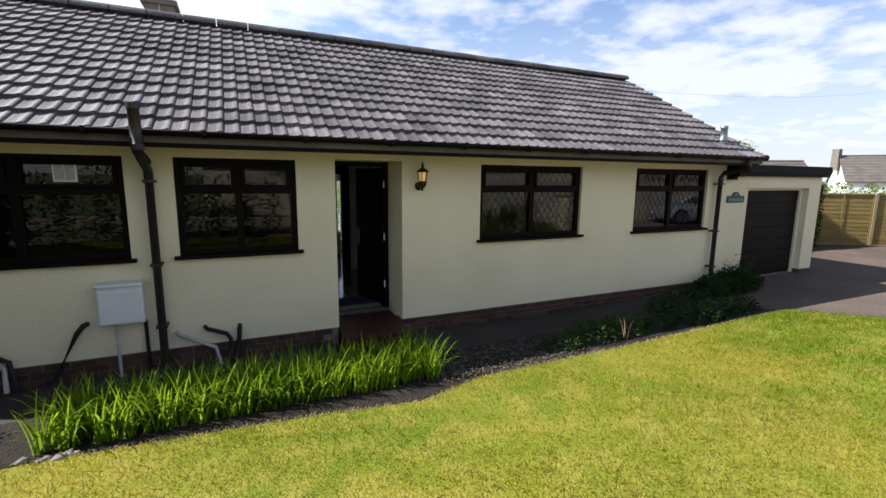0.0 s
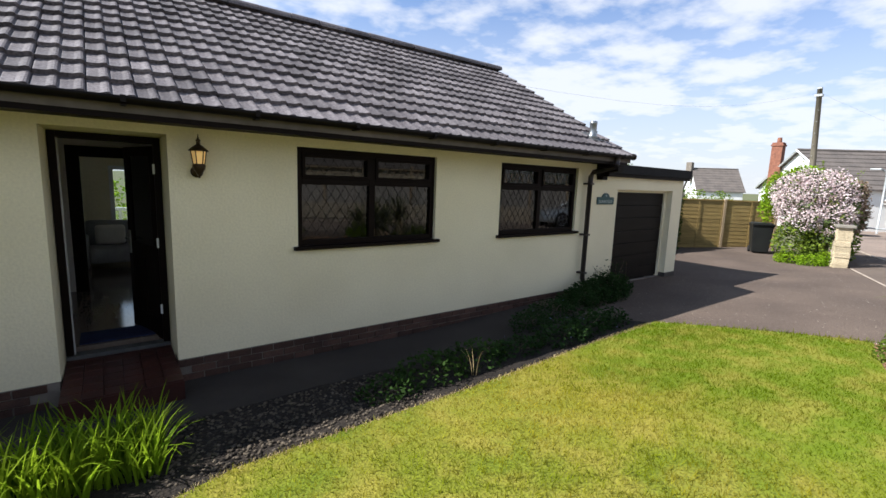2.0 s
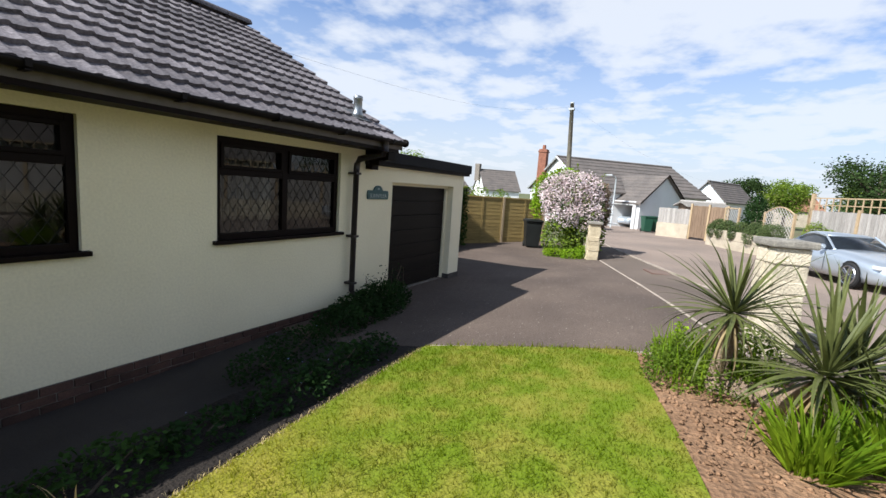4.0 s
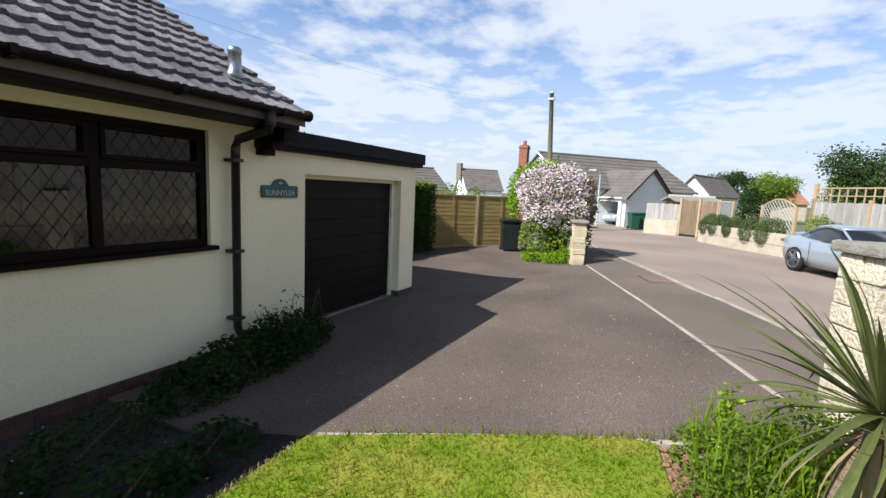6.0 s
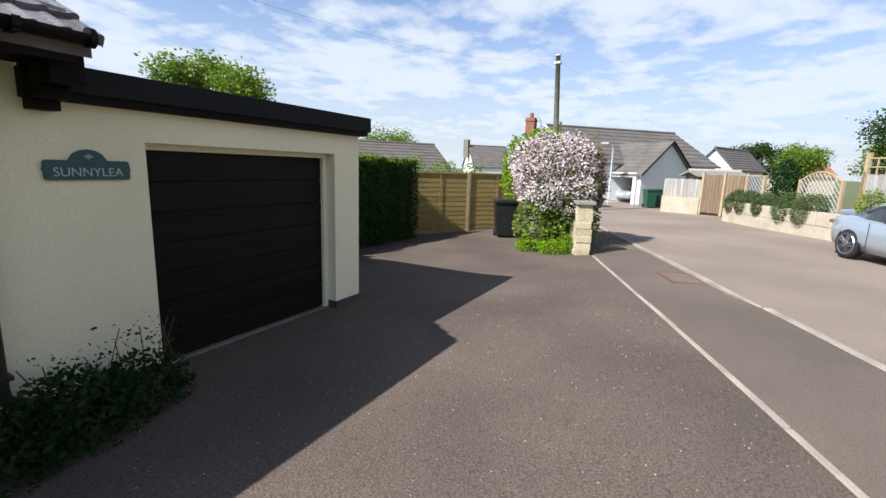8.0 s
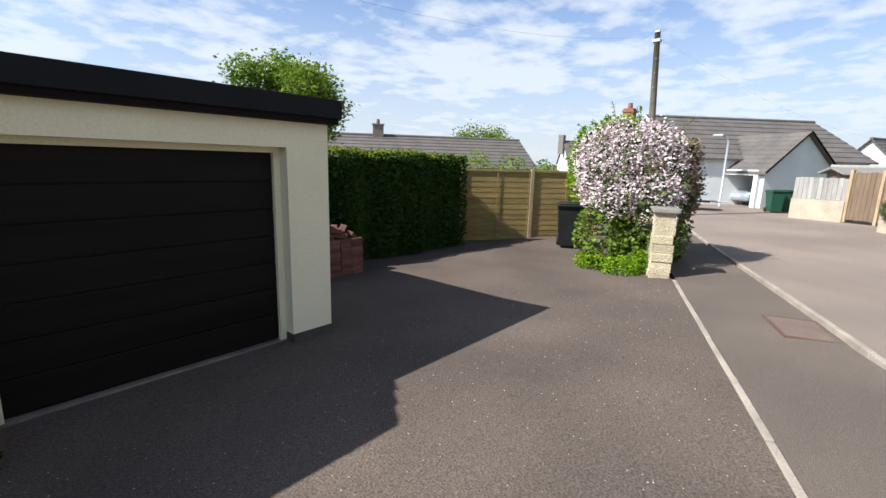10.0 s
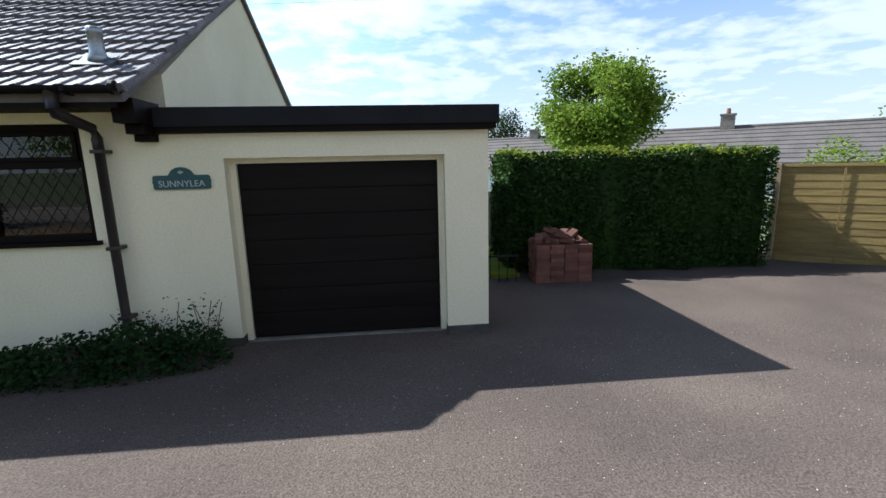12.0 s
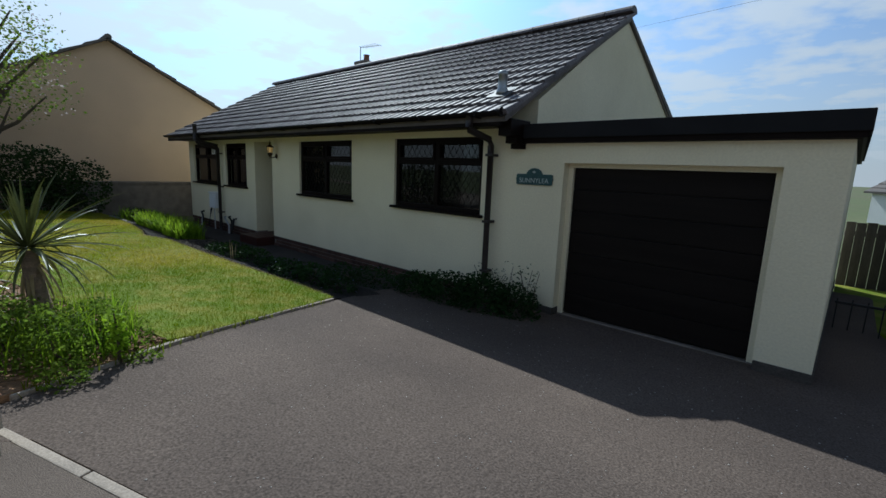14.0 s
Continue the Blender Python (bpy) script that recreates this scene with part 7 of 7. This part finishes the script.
tree(60.0, -19.0, 0.0, 5.4, 3.0, 6000, 0.22, M_LEAF, "distant green tree over the gardens", 86, 0.3)
tree(42.0, -18.0, 0.0, 6.4, 3.2, 6000, 0.18, M_LEAF_D, "dark tree behind the board fence", 87, 0.3)
tree(-3.6, -4.3, 0.3, 5.6, 2.1, 3600, 0.09, M_LEAF, "small garden tree with pale blossom beside the lawn", 88, 0.4, M_PETAL)
tree(35.2, -12.8, 0.2, 5.5, 2.6, 10000, 0.15, M_LEAF_D, "dark leafy tree behind the board fence", 93, 0.3)
tree(4.0, -19.5, 0.3, 6.0, 3.2, 3500, 0.2, M_LEAF_D, "dark green garden tree across the road", 91, 0.25)
tree(-4.0, -20.5, 0.3, 6.5, 3.4, 3500, 0.2, M_LEAF, "green garden tree across the road", 92, 0.25)
tree(-5.6, 16.5, 0.0, 8.6, 2.2, 3000, 0.16, M_LEAF_Y, "tall lime-green tree behind the house", 89, 0.4)

# ---- parked cars ----
def car(x, y, ang, paint, label):
    z0 = land(x, y)
    t = thing("car", (x, y, z0), label, "car")
    R = pose(x, y, z0, 0, 0, ang)
    # side outline stations along the car: x, half width, sill z, shoulder z, deck z
    st = [(2.10, 0.55, 0.30, 0.50, 0.56), (2.02, 0.74, 0.22, 0.60, 0.66), (1.70, 0.84, 0.20, 0.66, 0.75), (1.25, 0.88, 0.20, 0.70, 0.83), (0.75, 0.885, 0.20, 0.73, 0.89), (0.25, 0.87, 0.19, 0.76, 0.91), (-0.35, 0.87, 0.19, 0.78, 0.90), (-0.95, 0.89, 0.20, 0.82, 0.92), (-1.45, 0.885, 0.22, 0.84, 0.95), (-1.85, 0.82, 0.26, 0.82, 0.92), (-2.06, 0.70, 0.32, 0.76, 0.86), (-2.12, 0.55, 0.40, 0.70, 0.78)]
    bm = bmesh.new()
    rings = []
    for sx, w, zs, zh, zd in st:
        pr = [(-w * 0.92, zs), (-w, (zs + zh) * 0.42), (-w * 0.985, zh), (-w * 0.90, zd - 0.03), (-w * 0.6, zd), (0, zd + 0.015), (w * 0.6, zd), (w * 0.90, zd - 0.03), (w * 0.985, zh), (w, (zs + zh) * 0.42), (w * 0.92, zs)]
        rings.append([bm.verts.new(R @ Vector((sx, yy, zz))) for yy, zz in pr])
    for a, b in zip(rings, rings[1:]):
        for k in range(10):
            bm.faces.new((a[k], b[k], b[k + 1], a[k + 1]))
        bm.faces.new((a[10], b[10], b[0], a[0]))
    bm.faces.new(rings[0]); bm.faces.new(rings[-1][::-1])
    bmesh.ops.recalc_face_normals(bm, faces=bm.faces)
    body = part("body", bm, paint, t, smooth=True)
    # cabin: glass band and roof
    cb = [(0.42, 0.70, 0.90, 0.02), (-0.15, 0.60, 1.24, 0.0), (-0.62, 0.58, 1.29, 0.0), (-1.0, 0.56, 1.24, 0.0), (-1.55, 0.62, 0.95, 0.0)]
    bm = bmesh.new(); rings = []
    for sx, w, zt, _ in cb:
        pr = [(-0.80, 0.86), (-w - 0.05, (0.86 + zt) / 2), (-w, zt - 0.015), (0, zt), (w, zt - 0.015), (w + 0.05, (0.86 + zt) / 2), (0.80, 0.86)]
        rings.append([bm.verts.new(R @ Vector((sx, yy, zz))) for yy, zz in pr])
    for a, b in zip(rings, rings[1:]):
        for k in range(6):
            bm.faces.new((a[k], b[k], b[k + 1], a[k + 1]))
    bm.faces.new(rings[0]); bm.faces.new(rings[-1][::-1])
    bmesh.ops.recalc_face_normals(bm, faces=bm.faces)
    part("cabin_glass", bm, M_BLACK if paint is M_BLUEPAINT else M_CABIN, t, "dark tinted glass", smooth=True)
    bm = bmesh.new(); rings = []
    for sx, w, zt in ((-0.12, 0.60, 1.255), (-0.4, 0.6, 1.295), (-0.65, 0.59, 1.305), (-1.0, 0.57, 1.255), (-1.28, 0.58, 1.10)):
        pr = [(-w - 0.03, zt - 0.07), (-w * 0.9, zt - 0.005), (0, zt + 0.012), (w * 0.9, zt - 0.005), (w + 0.03, zt - 0.07)]
        rings.append([bm.verts.new(R @ Vector((sx, yy, zz))) for yy, zz in pr])
    for a, b in zip(rings, rings[1:]):
        for k in range(4):
            bm.faces.new((a[k], b[k], b[k + 1], a[k + 1]))
        bm.faces.new((a[4], b[4], b[0], a[0]))
    bm.faces.new(rings[0]); bm.faces.new(rings[-1][::-1])
    bmesh.ops.recalc_face_normals(bm, faces=bm.faces)
    part("roof", bm, paint, t, smooth=True)
    for s in (-1, 1):
        part("pillar", tube(bmesh.new(), [R @ Vector((0.44, s * 0.74, 0.89)), R @ Vector((-0.14, s * 0.62, 1.25))], 0.028, 6), paint, t)
        part("mirror", lathe(bmesh.new(), [(0.01, -0.09), (0.06, -0.06), (0.075, 0.0), (0.06, 0.06), (0.01, 0.09)], (0, 0, 0), 10, m=R @ pose(0.28, s * 0.95, 0.93, 90, 0, 0)), paint, t, smooth=True)
        part("headlight", boxes((1.80, 2.02, s * 0.70 - 0.12, s * 0.70 + 0.10, 0.57, 0.665), bevel=0.03, m=R), M_LIGHTLENS, t, "clear headlight")
        part("tail_light", boxes((-2.07, -1.9, s * 0.62 - 0.15, s * 0.62 + 0.15, 0.72, 0.80), bevel=0.02, m=R), M_RUST, t, "red tail light")
        part("door_line", boxes((0.32, 0.33, s * 0.885 - 0.003, s * 0.885 + 0.003, 0.3, 0.8), (-0.75, -0.74, s * 0.885 - 0.003, s * 0.885 + 0.003, 0.3, 0.84), m=R), M_BLACK, t)
        for wx in (1.25, -1.25):
            wheel = part("wheel", lathe(bmesh.new(), [(0.24, -0.10), (0.30, -0.11), (0.322, -0.08), (0.322, 0.08), (0.30, 0.11), (0.24, 0.10)], (0, 0, 0), 24, m=R @ pose(wx, s * 0.80, 0.322, 90, 0, 0)), M_TYRE, t, "black tyre", smooth=True)
            bm = bmesh.new()
            lathe(bm, [(0.215, -0.01), (0.235, -0.02), (0.25, 0.0), (0.235, 0.02), (0.215, 0.01)], (0, 0, 0), 24, caps=False)
            lathe(bm, [(0.05, -0.02), (0.055, 0.02)], (0, 0, 0.0), 12)
            for k in range(5):
                for off in (-0.035, 0.035):
                    a = 2 * math.pi * k / 5
                    c_, s_ = math.cos(a), math.sin(a)
                    tube(bm, [(0.05 * c_ - off * 0.6 * s_, 0.05 * s_ + off * 0.6 * c_, 0.0), (0.235 * c_ - off * s_, 0.235 * s_ + off * c_, 0.0)], 0.017, 5)
            bmesh.ops.transform(bm, matrix=R @ pose(wx, s * 0.905, 0.322, 90, 0, 0), verts=bm.verts)
            part("rim", bm, M_ALLOY, wheel, "silver twin-spoke alloy rim")
            part("wheel_arch", lathe(bmesh.new(), [(0.10, -0.004), (0.352, -0.004), (0.352, 0.004), (0.10, 0.004)], (0, 0, 0), 24, m=R @ pose(wx, s * 0.872, 0.335, 90, 0, 0)), M_BLACK, t)
    part("grille", boxes((2.04, 2.09, -0.4, 0.4, 0.30, 0.44), bevel=0.02, m=R), M_BLACK, t, "dark air intake")
    part("number_plate", boxes((2.095, 2.105, -0.26, 0.26, 0.44, 0.54), m=R), M_WHITE, t)
    return t

M_CABIN = mat("tinted_glass", (0.015, 0.018, 0.02), (0.012, 0.014, 0.016), scale=2, fine=30, rough=0.06, bump=0, grain=0.02, coat=1.0)
car(19.70, -8.24, 202.0, M_PAINT, "silver two-seat coupe parked at the roadside")
bx, by = by_wall(5.1, 2.6)
car(bx + 1.0, by, 110.0, M_BLUEPAINT, "dark blue car standing behind the fence")
car(39.5, -1.15, 145.6, M_PAINT, "pale car standing inside the open far garage")

# soil vent pipe standing past the west end of the house
vp = thing("vent_pipe", (-6.1, 1.65, 0.0), "dark soil vent pipe beside the neighbouring house", "pipe")
part("pipe", tube(bmesh.new(), [(-6.1, 1.65, -0.1), (-6.1, 1.65, 3.95)], 0.055, 12), M_GUTTER, vp, smooth=True)
part("cage", lathe(bmesh.new(), [(0.055, 3.93), (0.075, 3.95), (0.075, 4.02), (0.03, 4.06)], (-6.1, 1.65, 0.0)), M_BLACK, vp)

# twin-axle trailer parked before the garage wing
tr = thing("trailer", (32.4, 1.5, 0.0), "low grey metal trailer parked near the garage", "trailer")
RT = pose(32.4, 1.5, 0.0, 0, 0, 104)
part("bed", boxes((-1.2, 1.2, -0.6, 0.6, 0.36, 0.46), bevel=0.01, m=RT), M_BLACK, tr)
for q in ((-1.2, 1.2, -0.6, -0.56), (-1.2, 1.2, 0.56, 0.6), (-1.2, -1.16, -0.56, 0.56), (1.16, 1.2, -0.56, 0.56)):
    part("side", boxes((*q, 0.46, 0.82), bevel=0.006, m=RT), M_STEEL, tr, "dull grey metal side")
for x in (-0.32, 0.32):
    for y in (-0.66, 0.66):
        part("wheel", tube(bmesh.new(), [RT @ Vector((x, y - 0.07, 0.27)), RT @ Vector((x, y + 0.07, 0.27))], 0.27, 16), M_TYRE, tr, "black rubber wheel")
part("drawbar", tube(bmesh.new(), [RT @ Vector((-1.2, 0, 0.4)), RT @ Vector((-2.0, 0, 0.38))], 0.04, 8), M_STEEL, tr)


# ---- lawn blades ----
rng = np.random.default_rng(7)
N = 190000
u = rng.uniform(-3.4, 8.5, N)
lo = np.interp(u, [p[0] for p in LAWN_LOW], [p[1] for p in LAWN_LOW])
hi = np.where(u < 7.58, np.interp(u, [p[0] for p in LAWN_TOP], [p[1] for p in LAWN_TOP]), np.interp(u, [7.58, 8.32, 8.75], [-1.92, -3.8, -4.95]))
v = rng.uniform(-7.0, -1.9, N)
ok = (v > lo + 0.01) & (v < hi - 0.0)
u, v = u[ok], v[ok]
n = len(u)
zz = slope_z(v) + 0.03
thin = np.sin(u * 1.9 + 0.7) * np.sin(v * 2.3 + u) * 0.5 + 0.5
h = (0.020 + 0.018 * thin) * rng.uniform(0.6, 1.4, n)
a = rng.uniform(0, 6.28, n)
w = rng.uniform(0.0022, 0.0042, n)
lean = rng.normal(size=(n, 2)) * h[:, None] * 0.55
P = np.stack([u, v, zz - 0.004], 1)
S = np.stack([np.cos(a) * w, np.sin(a) * w, np.zeros(n)], 1)
T = P + np.concatenate([lean, h[:, None]], 1)
V = np.stack([P - S, P + S, T], 1).reshape(-1, 3)
F = np.arange(3 * n).reshape(-1, 3)
tagged(arrays("lawn_grass", V, F, M_GRASS), "short mown grass blades in yellow-green", "grass", kind="stuff")

# ---- plinth bricks under the render ----
plinth = thing("brick_plinth", (3.0, 0.0, -0.1), "course of dark red bricks below the render", "plinth", kind="structure")
part("mortar_bed", boxes((HOUSE_L + 0.01, DOOR[0] - 0.01, 0.008, WALL_T, -0.15, 0.119), (DOOR[1] + 0.01, HOUSE_R - 0.01, 0.008, WALL_T, -0.15, 0.119)), M_MORTAR, plinth)
pme = bpy.data.meshes.new("brick")
bm = boxes((0, 0.213, -0.006, 0.05, 0, 0.064), bevel=0.004); bm.to_mesh(pme); bm.free(); pme.materials.append(M_BRICK)
for c in range(3):
    for a, b in ((HOUSE_L, DOOR[0]), (DOOR[1], HOUSE_R)):
        x = a + (0.11 if c % 2 else 0.0)
        while x + 0.213 <= b:
            ob = new("brick", pme)
            ob.location = (x, random.uniform(-0.003, 0.002), 0.044 - c * 0.075)
            adopt(ob, plinth)
            x += 0.225

# ---- roof tiles: twin-roll interlocking, nearest the walk as single pieces ----
COVER, GAUGE = 0.298, 0.325
ROWS_N = 13
def tile_profile():
    out = []
    for half in (0, 1):
        x0 = half * COVER / 2
        for f, z in ((0.02, 0.0), (0.08, 0.003), (0.35, 0.004), (0.55, 0.007), (0.70, 0.015), (0.82, 0.019), (0.92, 0.016), (0.99, 0.003)):
            out.append((x0 + f * COVER / 2, z))
    return out

def tile_data():
    prof = tile_profile()
    n = len(prof)
    L, th = GAUGE + 0.06, 0.024
    V = [(x, 0.0, z + th + 0.040) for x, z in prof] + [(x, L, z + th - 0.004) for x, z in prof] + [(x, 0.004, z * 0.6 + 0.004) for x, z in prof]
    F = []
    for k in range(n - 1):
        F.append((k, k + 1, n + k + 1, n + k))
        F.append((2 * n + k, 2 * n + k + 1, k + 1, k))
    # side faces
    V += [(prof[0][0], L, 0.0), (prof[-1][0], L, 0.0)]
    F.append((2 * n, 0, n, 3 * n))
    F.append((n - 1, 3 * n - 1, 3 * n + 1, 2 * n - 1))
    return np.array(V), F
TV, TF = tile_data()
tme = bpy.data.meshes.new("tile")
tme.from_pydata([tuple(p) for p in TV], [], TF)
tme.materials.append(M_TILE)
tme.update()
cols_n = int((ROOF_R - ROOF_L) / COVER)
fit_w = (ROOF_R - ROOF_L) / cols_n
JV, JF, base_i = [], [], 0
picked = 0
for r in range(ROWS_N):
    s0 = r * (SLEN / ROWS_N) - 0.03
    for c in range(cols_n):
        x = ROOF_L + c * fit_w
        y, z = EAVE_Y + s0 * math.cos(SLOPE), EAVE_Z - 0.066 + s0 * math.sin(SLOPE)
        M = pose(x, y, z + random.uniform(-0.002, 0.003), math.degrees(SLOPE) + random.uniform(-0.25, 0.25), random.uniform(-0.3, 0.3), random.uniform(-0.25, 0.25)) @ Matrix.Diagonal((fit_w / COVER, 1, 1, 1))
        if r < 8 and x > -2.4 and picked < 300:
            ob = new("tile", tme)
            ob.matrix_basis = M
            adopt(ob, roof)
            picked += 1
        else:
            A = np.array(M)
            JV.append(TV @ A[:3, :3].T + A[:3, 3])
            JF += [tuple(i + base_i for i in f) for f in TF]
            base_i += len(TV)
jm = bpy.data.meshes.new("upper_tiles")
jm.from_pydata([tuple(p) for p in np.concatenate(JV)], [], JF)
jm.materials.append(M_TILE_J)
jm.update()
jo = new("upper_tiles", jm)
adopt(jo, roof)
tagged(jo, "upper courses of grey-brown tiles", kind="stuff")
# ridge tiles
rt = bpy.data.meshes.new("ridge_tile")
bm = bmesh.new()
segs = 8
ra_ = []
for x in (0.0, 0.452):
    ra_.append([bm.verts.new((x, 0.125 * math.cos(t), 0.105 * math.sin(t) - 0.02)) for t in (math.pi * k / segs for k in range(segs + 1))])
for k in range(segs):
    bm.faces.new((ra_[0][k], ra_[1][k], ra_[1][k + 1], ra_[0][k + 1]))
bm.faces.new(ra_[0]); bm.faces.new(ra_[1][::-1])
bm.to_mesh(rt); bm.free(); rt.materials.append(M_TILE)
ridge_n = round((ROOF_R - ROOF_L) / 0.46)
for k in range(ridge_n):
    ob = new("ridge_tile", rt)
    ob.matrix_basis = pose(ROOF_L + k * (ROOF_R - ROOF_L) / ridge_n, RIDGE_Y, RIDGE_Z + random.uniform(-0.004, 0.004), 0, 0, random.uniform(-0.4, 0.4))
    adopt(ob, roof)
